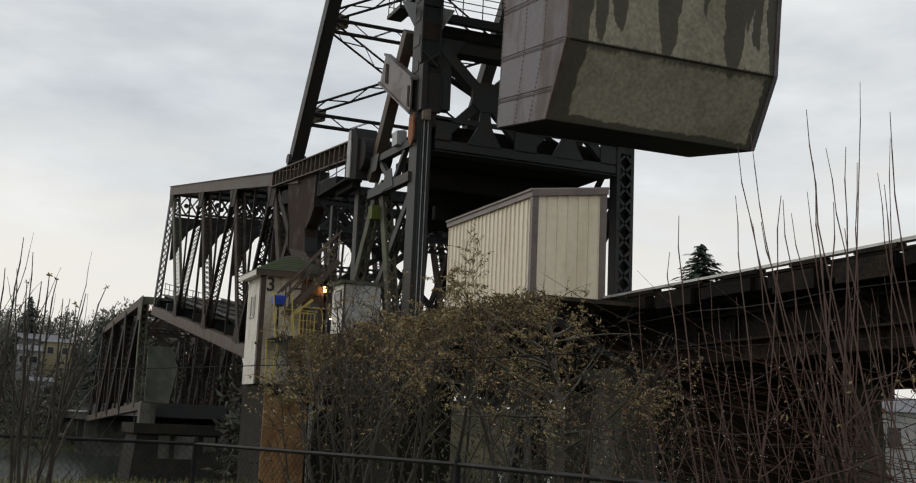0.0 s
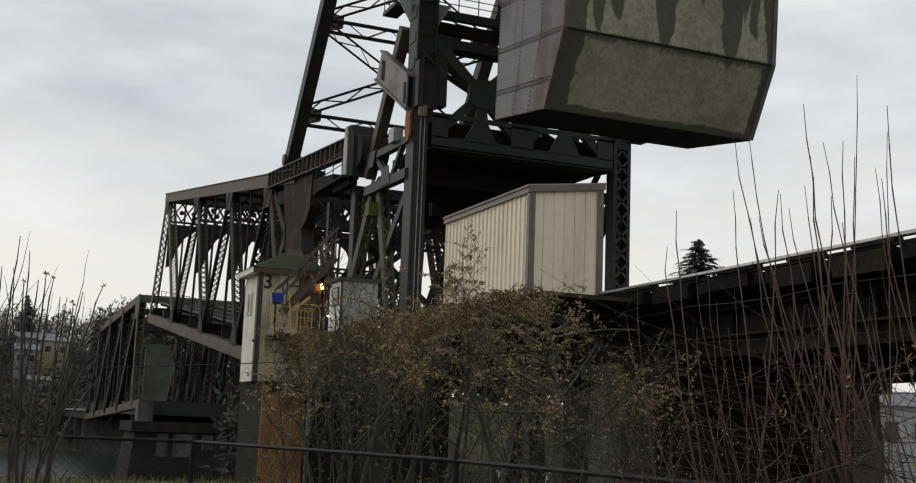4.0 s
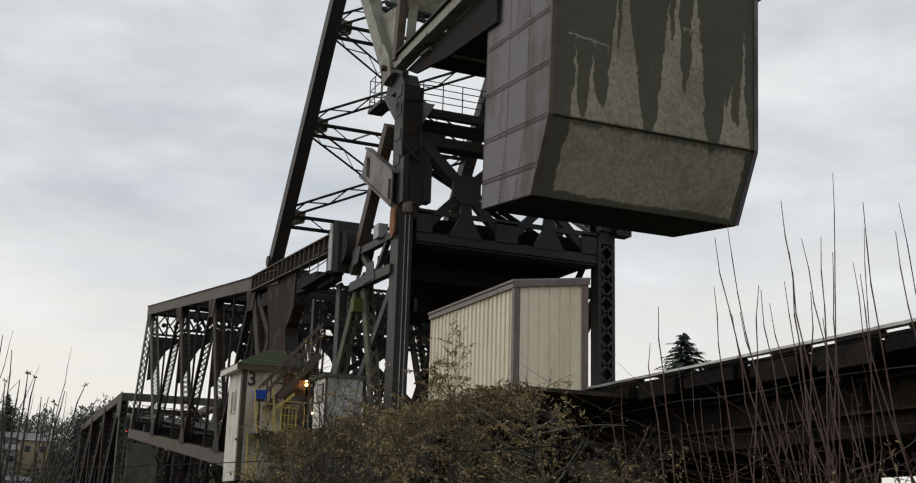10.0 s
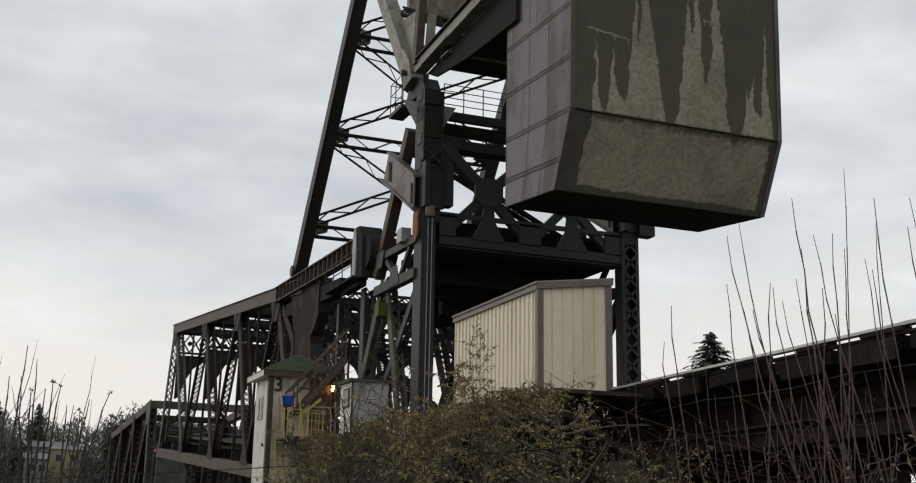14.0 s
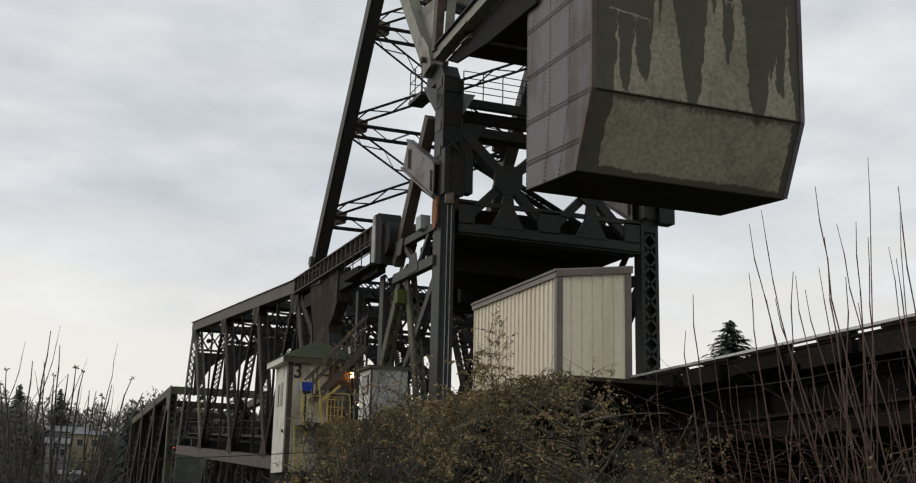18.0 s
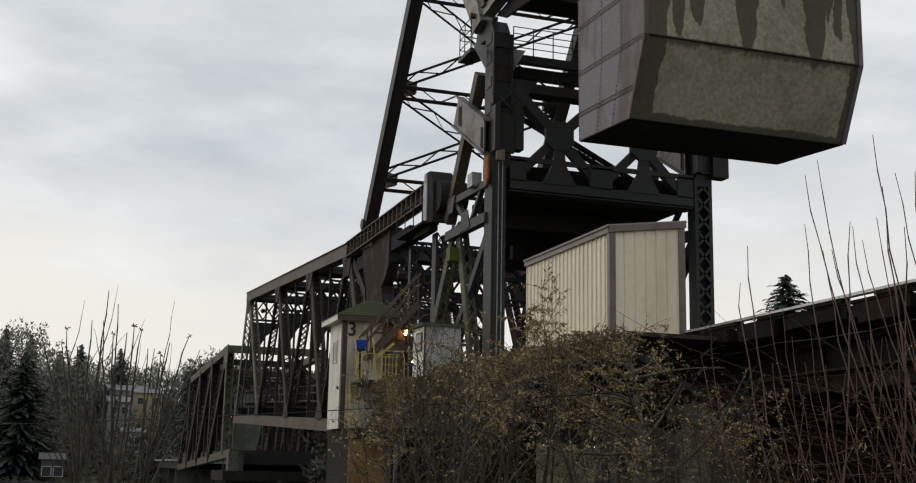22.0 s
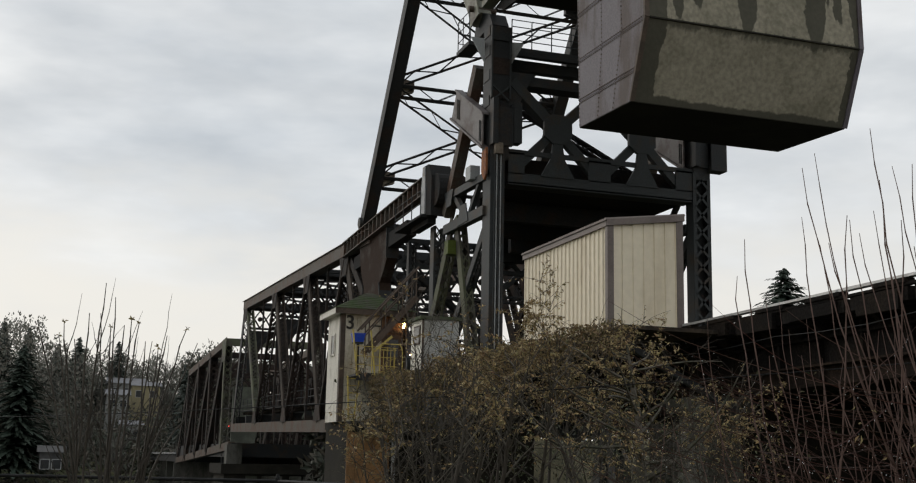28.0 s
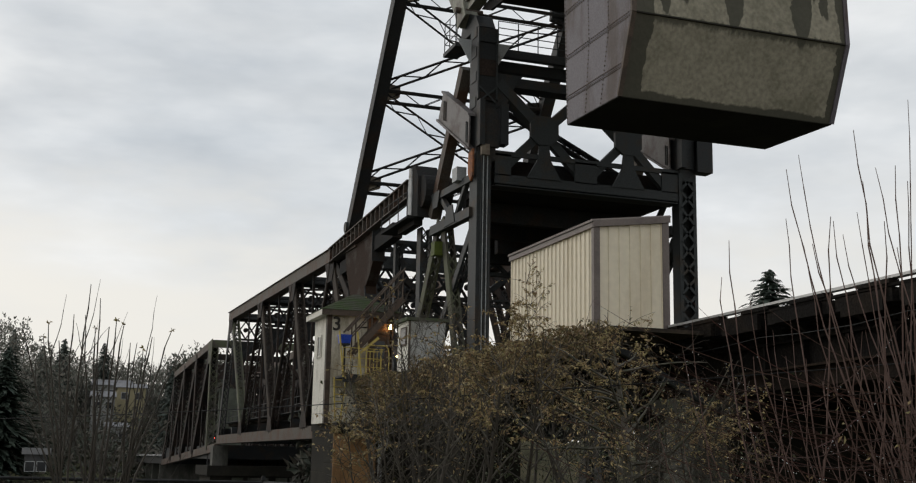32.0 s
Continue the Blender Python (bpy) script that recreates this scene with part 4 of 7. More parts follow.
    part("portal_strut", Solid().box(16.4, 24.8, 42.5, 43.3, 15.2, 15.6).panel([(16.4, 15.7), (17.6, 15.7), (17.2, 15.1), (16.9, 14.4), (16.4, 14.2)], 42.45, 42.5).panel([(24.8, 15.7), (23.6, 15.7), (24.0, 15.1), (24.3, 14.4), (24.8, 14.2)], 42.45, 42.5), STEEL, tw)
    part("upper_strut", Solid().box(16.4, 24.8, 43.9, 44.3, 16.35, 16.8), STEEL, tw)
    part("back_brace", Solid().laced((15.9, 45.0, 16.0), (25.2, 47.0, 12.6), 0.4, 0.35, (0, 0, 1), 0.7), STEEL, tw)
    # walkway at the top
    part("walkway_deck", Solid().box(14.95, 25.9, 43.4, 44.2, 17.0, 17.16).box(14.95, 15.6, 44.2, 45.0, 17.0, 17.16).box(16.4, 24.8, 43.4, 43.5, 16.8, 17.0), STEEL, tw)
    rail = Solid()
    for z in (17.5, 17.8, 18.1, 18.4):
        rail.tube((16.9, 43.5, z), (24.2, 43.5, z), 0.022, 5)
    for i in range(9):
        rail.tube((16.9 + i * 0.91, 43.5, 17.1), (16.9 + i * 0.91, 43.5, 18.4), 0.025, 5)
    part("railing", rail, STEEL_GREY, tw)
    cage = Solid()
    for xx, yy in ((15.0, 44.95), (15.0, 44.3), (15.55, 44.95), (15.0, 43.5)):
        cage.tube((xx, yy, 17.1), (xx, yy, 18.5), 0.022, 5)
    for z in (17.55, 18.0, 18.5):
        cage.tube((15.0, 43.5, z), (15.0, 44.95, z), 0.02, 5).tube((15.0, 44.95, z), (15.55, 44.95, z), 0.02, 5)
    part("railing", cage, STEEL_GREY, tw)
    # light grey paints in the sky light that the brackets catch
    for x, s in ((15.34, -1), (16.46, 1)):
        part("platform_bracket", Solid().panel([(x, 16.99), (x + s * 0.6, 16.99), (x, 15.95)], 42.5, 42.56), LIGHT_GREY, tw, "light grey triangular platform bracket")
    part("far_bracket", Solid().box(25.5, 26.25, 42.0, 42.6, 12.35, 13.8).box(25.5, 25.9, 42.1, 42.9, 12.9, 13.9), STEEL, tw)
    # machinery floor under which the tracks pass
    part("machinery_floor", Solid().box(16.4, 24.8, 43.4, 47.0, 11.06, 11.3).box(18.6, 24.8, 47.0, 51.0, 11.06, 11.3).box(20.6, 24.8, 51.0, 56.0, 11.06, 11.3), STEEL_DARK, tw)
    for yy, xa in ((46.0, 16.4), (49.5, 18.6), (53.0, 20.6), (55.8, 20.6)):
        part("floor_girder", Solid().box(xa, 24.8, yy - 0.2, yy + 0.2, 10.2, 11.05), STEEL_DARK, tw)
    part("machinery_house", Solid().box(20.8, 24.0, 46.8, 55.0, 11.3, 12.6), STEEL_DARK, tw)
    lat = part("lattice_strut", Solid().laced((XN, 56.2, 10.35), (XF, 56.2, 10.35), 1.5, 0.3, (0, 0, 1), 1.36, True, 0.16, 0.2, 0.14), STEEL_GREY, tw)
    for k in range(7):
        part("node_plate", Solid().tube((XN + (k + 0.5) * 1.357, 56.0, 10.35), (XN + (k + 0.5) * 1.357, 56.4, 10.35), 0.26, 12), STEEL_GREY, lat)
    for x in (XN + 0.3, XF):
        part("rear_leg", Solid().laced((x, 50.3, 2.0), (x, 50.3, 10.6), 0.55, 0.6, (1, 0, 0), 0.6, True), STEEL_GREY, tw)
        part("leg_brace", Solid().laced((x, 43.2, 9.6), (x, 50.0, 3.2), 0.4, 0.4, (1, 0, 0), 0.6, True), STEEL_GREY, tw)
    # pinion housing and its platform
    ph = part("pinion_housing", Solid().plate([(48.5, 10.75), (50.0, 11.05), (49.9, 12.2), (49.75, 13.25), (49.0, 13.2), (48.5, 12.6)], 15.06, 16.1).tube((15.2, 48.45, 11.9), (16.5, 48.45, 11.9), 0.75, 18), STEEL_DARK, tw)
    part("side_cover", Solid().plate([(49.3, 10.95), (49.95, 11.1), (49.85, 12.2), (49.7, 13.2), (49.4, 13.15), (49.3, 12.4)], 15.0, 15.056), LIGHT_GREY, ph, "light grey cover plate")
    part("machine_platform", Solid().box(14.8, 15.6, 49.2, 53.6, 10.8, 10.9).box(15.2, 15.6, 49.4, 52.0, 10.55, 10.8), STEEL_DARK, tw)
    pr = Solid()
    for yy in (49.3, 50.7, 52.1, 53.5):
        pr.tube((14.82, yy, 10.9), (14.82, yy, 12.0), 0.025, 5)
    for z in (11.4, 12.0):
        pr.tube((14.82, 49.3, z), (14.82, 53.5, z), 0.025, 5)
    part("railing", pr, STEEL_GREY, tw)
    part("lime_sheet", Solid().box(15.35, 15.95, 46.8, 47.3, 8.75, 9.35), LIME, tw, "lime green sheet hung on the frame")
    return tw


make_tower()


def make_operating_strut():
    """Rack strut from the leaf to the pinion; drawn lying along +y from its leaf end."""
    for x in (XN - 0.35, XF + 0.35):
        st = thing("operating_strut", "rusty plate girder strut with stiffeners, pushed by the pinion", "bridge part", (x, STRUT_END[0], STRUT_END[1]), "operating struts")
        a, b = STRUT_END, STRUT_PINION
        d = (Vector((0, *b)) - Vector((0, *a))).normalized()
        p, q = Vector((x, *a)), Vector((x, *a)) + d * 15.9
        u = Vector((1, 0, 0)).cross(d)
        part("web", Solid().beam(p, q, 0.06, 0.85), STEEL_BROWN, st)
        part("flange", Solid().beam(p + u * 0.42, q + u * 0.42, 0.45, 0.06), CHORD, st)
        part("flange", Solid().beam(p - u * 0.42, q - u * 0.42, 0.45, 0.06), CHORD, st)
        for i in range(19):
            c = p + d * (0.3 + i * 0.83)
            part("stiffener", Solid().beam(c - u * 0.39, c + u * 0.39, 0.36, 0.07, (1, 0, 0)), CHORD, st)
        STRUTS.append(st)


STRUTS = []
STRUT_END, STRUT_PINION = turned(65.2, 13.75, -leaf_angle(0)), (50.6, 12.45)
make_operating_strut()

# ---------------------------------------------------------------- fixed span across the channel
def make_far_span():
    sp = thing("fixed_truss_span", "rusty brown fixed truss span with sloping top chord beyond the channel", "bridge span", (XC, 136, 0))
    lo = lambda y: 0.95 - (y - 112) * 0.033
    hi = lambda y: 11.2 - (y - 118) * 0.03
    ys = [118.0, 129.0, 140.0, 151.0]
    for x in (XN, XF):
        part("bottom_chord", Solid().beam((x, 112, lo(112)), (x, 162, lo(162)), 0.6, 0.75), CHORD, sp)
        part("top_chord", Solid().beam((x, 117.6, hi(117.6)), (x, 151.4, hi(151.4)), 0.75, 0.75), CHORD, sp, "weathered top chord")
        part("end_post", Solid().laced((x, 151.2, hi(151)), (x, 161.5, lo(161.5)), 0.6, 0.9, (1, 0, 0), 0.6, True), STEEL_BROWN, sp)
        part("end_upright", Solid().laced((x, 118, hi(118)), (x, 117.6, lo(118)), 0.75, 0.8, (1, 0, 0), 0.6, True), MOSSY if x == XN else STEEL_BROWN, sp)
        part("top_plate", Solid().plate([(116.6, 11.6), (119.8, 11.5), (119.3, 9.3), (117.0, 9.3)], x - 0.42, x - 0.36), MOSSY, sp, "mossy end plate")
        for y in ys[1:]:
            part("vertical", Solid().laced((x, y, hi(y)), (x, y, lo(y)), 0.85, 0.8, (1, 0, 0), 0.6, True), STEEL_BROWN, sp)
        for a, b in zip(ys, ys[1:]):
            part("diagonal", Solid().beam((x, a, hi(a)), (x, b, lo(b)), 0.75, 1.0), STEEL_BROWN, sp)
            part("sub_vertical", Solid().laced((x, (a + b) / 2, 5.7), (x, (a + b) / 2, lo(a)), 0.4, 0.4, (1, 0, 0), 0.6), STEEL_BROWN, sp)
    for y in ys:
        part("top_strut", Solid().laced((XN, y, hi(y)), (XF, y, hi(y)), 0.6, 0.6, (0, 1, 0), 0.6, True).beam((XN, y, hi(y) - 4), (XN + 3, y, hi(y) - 0.3), 0.3, 0.3).beam((XF, y, hi(y) - 4), (XF - 3, y, hi(y) - 0.3), 0.3, 0.3), STEEL_BROWN, sp)
    part("portal_sill", Solid().box(XN, XF, 117.6, 118.2, 10.9, 11.6), MOSSY, sp)
    part("floor", Solid().box(XN, XF, 112, 162, -0.1, 1.2), STEEL, sp, "dark floor of beams and ties")
    # the end frame that shows under the raised leaf
    part("end_panel", Solid().panel([(16.6, 1.3), (19.0, 1.3), (19.6, 4.8), (18.9, 6.9), (16.6, 6.9)], 119.2, 119.5), OLIVE, sp, "olive green steel panel")
    for i, x in enumerate((20.3, 21.1, 21.9, 22.7, 23.5, 24.3)):
        part("end_frame", Solid().laced((x, 119.0, 1.2), (x + (0.5 if i % 2 else 0.0), 119.0, 8.2), 0.42, 0.4, (1, 0, 0), 0.6, True), STEEL_BROWN, sp)
    for x in (16.4, 18.4, 20.4, 22.4):
        part("cross_brace", Solid().beam((x, 118.8, 6.9), (x + 2.4, 118.8, 8.4), 0.1, 0.14).beam((x + 2.4, 118.9, 6.9), (x, 118.9, 8.4), 0.1, 0.14), STEEL_BROWN, sp)
    part("end_sill", Solid().box(XN, 26.0, 118.4, 118.9, -0.9, 1.25), STEEL_DARK, sp, "deep dark end sill")
    for i in range(8):
        part("sill_post", Solid().box(XN + 0.3 + i * 1.3, XN + 0.55 + i * 1.3, 118.2, 118.4, -0.9, 1.25), STEEL_BROWN, sp)
    part("end_frame", Solid().laced((XN, 119.0, 8.3), (XF, 119.0, 8.3), 0.5, 0.5, (0, 0, 1), 0.7, True), STEEL_BROWN, sp)


make_far_span()


def make_far_approach():
    ap = thing("far_trestle", "low dark trestle carrying the tracks to the far shore", "bridge span", (XC, 220, -3))
    part("deck", Solid().box(15.4, 25.5, 162, 330, -0.9, 0.25), STEEL, ap)
    part("edge_plank", Solid().box(15.1, 15.4, 162, 330, 0.1, 0.36), WET_PLANK, ap, "wet pale edge plank")
    for i in range(14):
        part("bent", Solid().box(15.8, 25.0, 168 + i * 11, 168.6 + i * 11, -6.5, -0.9), CONCRETE_DARK, ap)


make_far_approach()


# ---------------------------------------------------------------- piers
def make_piers():
    p = thing("rest_pier", "dark stained concrete pier under the leaf's free end", "pier", (XC, 113, -7))
    part("shaft", Solid().prism([(14.2, 109, -7.5), (29.8, 109, -7.5), (29.8, 118, -7.5), (14.2, 118, -7.5)], [(14.9, 109.8, -1.6), (29.4, 109.8, -1.6), (29.4, 117.2, -1.6), (14.9, 117.2, -1.6)]), NEAR_BLACK, p)
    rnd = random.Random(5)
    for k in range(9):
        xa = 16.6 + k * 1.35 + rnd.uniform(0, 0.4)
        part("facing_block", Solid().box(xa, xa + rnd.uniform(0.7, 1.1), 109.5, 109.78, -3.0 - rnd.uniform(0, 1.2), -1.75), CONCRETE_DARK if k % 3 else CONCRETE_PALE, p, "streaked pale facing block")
    part("cap", Solid().box(14.5, 29.7, 109.3, 117.8, -1.6, -0.7), NEAR_BLACK, p)
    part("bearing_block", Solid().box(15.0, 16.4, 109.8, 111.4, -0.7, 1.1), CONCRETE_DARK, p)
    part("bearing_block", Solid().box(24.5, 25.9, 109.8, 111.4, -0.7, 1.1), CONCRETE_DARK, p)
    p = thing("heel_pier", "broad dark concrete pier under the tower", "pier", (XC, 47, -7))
    # near-black shafts: the viaduct's shadow is put into their colour
    part("shaft", Solid().box(14.6, 18.2, 45.003, 57.0, -7.5, 1.2), NEAR_BLACK, p)
    part("shaft", Solid().box(14.8, 17.2, 41.4, 45.0, -7.0, 2.2), NEAR_BLACK, p)
    part("shaft", Solid().box(24.0, 26.4, 41.4, 45.0, -7.0, 2.2), CONCRETE_DARK, p)

make_piers()


# ---------------------------------------------------------------- approach viaduct
def make_viaduct():
    v = thing("approach_viaduct", "dark plate-girder railway viaduct with wet timber ties", "viaduct", (XC, 12, -1))
    E0, E1 = -30.0, 42.0
    for x in (16.0, 24.9):
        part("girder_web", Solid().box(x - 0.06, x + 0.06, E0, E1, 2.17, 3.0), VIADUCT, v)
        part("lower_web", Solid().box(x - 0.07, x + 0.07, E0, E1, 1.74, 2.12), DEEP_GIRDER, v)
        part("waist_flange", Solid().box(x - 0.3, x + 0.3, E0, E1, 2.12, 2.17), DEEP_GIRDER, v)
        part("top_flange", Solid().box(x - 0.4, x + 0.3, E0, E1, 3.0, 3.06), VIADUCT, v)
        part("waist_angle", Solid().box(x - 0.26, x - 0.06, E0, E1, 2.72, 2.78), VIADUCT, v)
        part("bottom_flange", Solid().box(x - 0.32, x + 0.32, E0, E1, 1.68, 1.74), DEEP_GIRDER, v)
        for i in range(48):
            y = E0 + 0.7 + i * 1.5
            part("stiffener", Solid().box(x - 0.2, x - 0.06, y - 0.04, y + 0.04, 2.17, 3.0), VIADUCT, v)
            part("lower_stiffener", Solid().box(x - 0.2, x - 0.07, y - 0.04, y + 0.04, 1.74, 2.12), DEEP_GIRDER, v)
    part("floor", Solid().box(16.06, 24.84, E0, E1, 2.4, 2.6), STEEL_DARK, v)
    for i in range(24):
        part("cross_beam", Solid().box(16.06, 24.84, E0 + 1.5 + i * 3, E0 + 1.8 + i * 3, 1.7, 2.4), STEEL_DARK, v)
    tie = Solid().box(15.15, 25.75, -0.14, 0.14, 0.0, 0.28).mesh("tie")
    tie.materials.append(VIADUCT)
    for i in range(96):
        o = new("tie", tie)
        o.parent = v
        o.location = (-v.location.x, -4 + i * 0.48 - v.location.y, 3.06 - v.location.z)
    for x in (17.7, 19.15, 21.75, 23.2):
        part("running_rail", Solid().box(x - 0.04, x + 0.04, E0, 51.0, 3.36, 3.54), STEEL_GREY, v)
    # wet edge plank on blocks at the tie ends, open beneath between the blocks
    rnd = random.Random(14)
    n = 23
    for i in range(n):
        a = -4 + i * 2.0
        part("edge_plank", Solid().box(15.08 + rnd.uniform(0, 0.02), 15.27, a, a + 1.985, 3.49, 3.545 + rnd.uniform(0, 0.012)), WET_PLANK, v, "wet pale edge plank")
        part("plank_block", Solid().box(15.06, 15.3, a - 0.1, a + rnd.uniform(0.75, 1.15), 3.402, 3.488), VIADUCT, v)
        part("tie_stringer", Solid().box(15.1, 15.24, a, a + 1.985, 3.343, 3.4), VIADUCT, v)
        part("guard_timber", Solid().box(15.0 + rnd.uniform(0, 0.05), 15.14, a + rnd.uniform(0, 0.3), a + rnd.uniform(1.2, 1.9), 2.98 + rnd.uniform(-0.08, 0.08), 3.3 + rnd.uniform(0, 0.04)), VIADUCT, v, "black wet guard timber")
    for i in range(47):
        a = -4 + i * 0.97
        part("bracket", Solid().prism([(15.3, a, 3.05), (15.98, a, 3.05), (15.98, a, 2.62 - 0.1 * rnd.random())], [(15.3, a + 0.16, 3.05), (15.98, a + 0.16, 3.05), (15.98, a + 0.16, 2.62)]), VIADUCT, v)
    part("side_cable", Solid().sweep([Vector((15.2, y * 1.6, 2.78 + 0.05 * math.sin(y * 1.9))) for y in range(-2, 26)], [0.012] * 28, 5), STEEL, v, "sagging dark cable along the girder")
    for y in (-12.0, 7.0, 26.3):
        for xa, xb in ((15.3, 16.2), (22.7, 23.6)):
            pier = part("pier", Solid().prism([(xa - 0.2, y - 0.9, -5), (xb + 0.2, y - 0.9, -5), (xb + 0.2, y + 0.9, -5), (xa - 0.2, y + 0.9, -5)], [(xa, y - 0.7, 1.3), (xb, y - 0.7, 1.3), (xb, y + 0.7, 1.3), (xa, y + 0.7, 1.3)]),
                        CONCRETE_DARK, v, "weathered mossy concrete pier")
            part("cap", Solid().box(xa - 0.25, xb + 0.25, y - 0.95, y + 0.95, 1.3, 1.67), CONCRETE_DARK, pier)
    # added dark boards standing in for the deep shade under the deck
    bulk = part("bulkhead", Solid().box(16.7, 24.0, 27.4, 27.7, 1.2, 1.6), WOOD, v, "added dark board backing for the shaded gap between the piers")
    for k in range(24):
        part("board", Solid().box(16.7 + k * 0.305, 16.99 + k * 0.305, 27.3, 27.38, -5.0, 1.5 + 0.1 * rnd.random()), NEAR_BLACK, bulk)
    for y in (32.0,):
        bent = part("steel_bent", Solid().laced((16.0, y, 1.9), (15.4, y - 1.6, -5), 0.5, 0.5, (1, 0, 0), 0.6, True).laced((16.0, y, 1.9), (15.4, y + 1.6, -5), 0.5, 0.5, (1, 0, 0), 0.6, True), STEEL, v)
        part("brace", Solid().beam((15.3, y - 1.1, -3.4), (15.6, y + 1.1, -3.4), 0.2, 0.2), STEEL, bent)
    # the track falls gently towards the tower
    v.location.z += 0.0117 * (28.0 - v.location.y)
    v.rotation_euler.x = -0.0117


make_viaduct()


# ---------------------------------------------------------------- cream metal shed beside the track
def make_shed():
    x0, x1, y0, y1, zb, zt = 13.0, 15.12, 26.45, 32.15, 3.25, 6.13
    sh = thing("metal_shed", "cream corrugated metal shed with brown trim and shed roof", "shed", ((x0 + x1) / 2, (y0 + y1) / 2, zb))
    rise = 0.30
    # long wall of narrow ribs, end wall of broad pans
    n = 21
    w = (y1 - y0 - 0.12) / n
    for i in range(n):
        a = y0 + 0.12 + i * w
        part("wall_panel", Solid().prism([(x0 + 0.03, a, zb), (x0 + 0.03, a + w * 0.72, zb), (x0 - 0.005, a + w * 0.79, zb), (x0 - 0.005, a + w * 0.94, zb), (x0 + 0.03, a + w, zb), (x0 + 0.07, a + w, zb), (x0 + 0.07, a, zb)],
                                         [(x0 + 0.03, a, zt - 0.1), (x0 + 0.03, a + w * 0.72, zt - 0.1), (x0 - 0.005, a + w * 0.79, zt - 0.1), (x0 - 0.005, a + w * 0.94, zt - 0.1), (x0 + 0.03, a + w, zt - 0.1), (x0 + 0.07, a + w, zt - 0.1), (x0 + 0.07, a, zt - 0.1)]), CREAM, sh)
    m = 6
    w = (x1 - x0 - 0.28) / m
    for i in range(m):
        a = x0 + 0.14 + i * w
        z = zt - 0.06 + rise * (a + w / 2 - x0) / (x1 - x0)
        part("end_panel", Solid().prism([(a, y0 + 0.03, zb), (a + w * 0.84, y0 + 0.03, zb), (a + w * 0.88, y0 - 0.006, zb), (a + w * 0.97, y0 - 0.006, zb), (a + w, y0 + 0.03, zb), (a + w, y0 + 0.07, zb), (a, y0 + 0.07, zb)],
                                        [(a, y0 + 0.03, z), (a + w * 0.84, y0 + 0.03, z), (a + w * 0.88, y0 - 0.006, z), (a + w * 0.97, y0 - 0.006, z), (a + w, y0 + 0.03, z), (a + w, y0 + 0.07, z), (a, y0 + 0.07, z)]), CREAM, sh)
    part("back_wall", Solid().box(x0 + 0.1, x1, y1 - 0.06, y1, zb, zt).box(x1 - 0.06, x1, y0 + 0.08, y1, zb, zt + 0.2), CREAM, sh)
    part("corner_trim", Solid().box(x0 - 0.035, x0 + 0.14, y0 - 0.035, y0 + 0.0, zb, zt).box(x0 - 0.035, x0, y0, y0 + 0.11, zb, zt), TRIM, sh)
    part("corner_trim", Solid().box(x1 - 0.16, x1 + 0.03, y0 - 0.035, y0 + 0.0, zb, zt + rise), TRIM, sh)
    part("fascia", Solid().box(x0 - 0.06, x0 - 0.005, y0 - 0.05, y1 + 0.02, zt - 0.14, zt + 0.02), TRIM, sh)
    part("fascia", Solid().panel([(x0 - 0.06, zt - 0.14), (x1 + 0.06, zt + rise - 0.14), (x1 + 0.06, zt + rise + 0.02), (x0 - 0.06, zt + 0.02)], y0 - 0.075, y0 - 0.02), TRIM, sh)
    k = 38
    rf = part("roof_sheet", Solid().prism([(x0 - 0.1, y0 - 0.07, zt + 0.0), (x1 + 0.08, y0 - 0.07, zt + rise), (x1 + 0.08, y1 + 0.03, zt + rise), (x0 - 0.1, y1 + 0.03, zt)],
                                          [(x0 - 0.1, y0 - 0.07, zt + 0.019), (x1 + 0.08, y0 - 0.07, zt + rise + 0.019), (x1 + 0.08, y1 + 0.03, zt + rise + 0.019), (x0 - 0.1, y1 + 0.03, zt + 0.019)]), TRIM, sh, "brown ribbed roof sheet")
    for i in range(k):
        a, d = y0 - 0.07 + i * (y1 - y0 + 0.1) / k, (y1 - y0 + 0.1) / k
        h = 0.045
        roof = Solid()
        roof.prism([(x0 - 0.1, a, zt + 0.02), (x0 - 0.1, a + d * 0.25, zt + 0.02 + h), (x0 - 0.1, a + d * 0.6, zt + 0.02 + h), (x0 - 0.1, a + d, zt + 0.02)],
                   [(x1 + 0.08, a, zt + rise + 0.02), (x1 + 0.08, a + d * 0.25, zt + rise + 0.02 + h), (x1 + 0.08, a + d * 0.6, zt + rise + 0.02 + h), (x1 + 0.08, a + d, zt + rise + 0.02)])
        part("rib", roof, TRIM, rf)
    # the bracketed platform it stands on
    pl = thing("side_platform", "dark timber side platform on brackets beside the track", "platform", (14.0, 33, 2.6))
    for i in range(36):
        y = 24.6 + i * 0.5
        part("plank", Solid().box(12.5 + 0.06 * (i % 3), 15.1, y, y + 0.47, 3.142, 3.24), WOOD, pl)
    for i in range(9):
        part("edge_board", Solid().box(12.6, 12.7 + 0.02 * (i % 3), 24.6 + 2.0 * i, 26.57 + 2.0 * i, 2.72 + 0.03 * (i % 2), 3.14), WOOD, pl)
    for i in range(7):
        y = 25.2 + i * 2.8
        part("bracket", Solid().beam((12.75, y, 2.9), (15.9, y, 1.3), 0.16, 0.16, (0, 1, 0)), STEEL, pl)


make_shed()


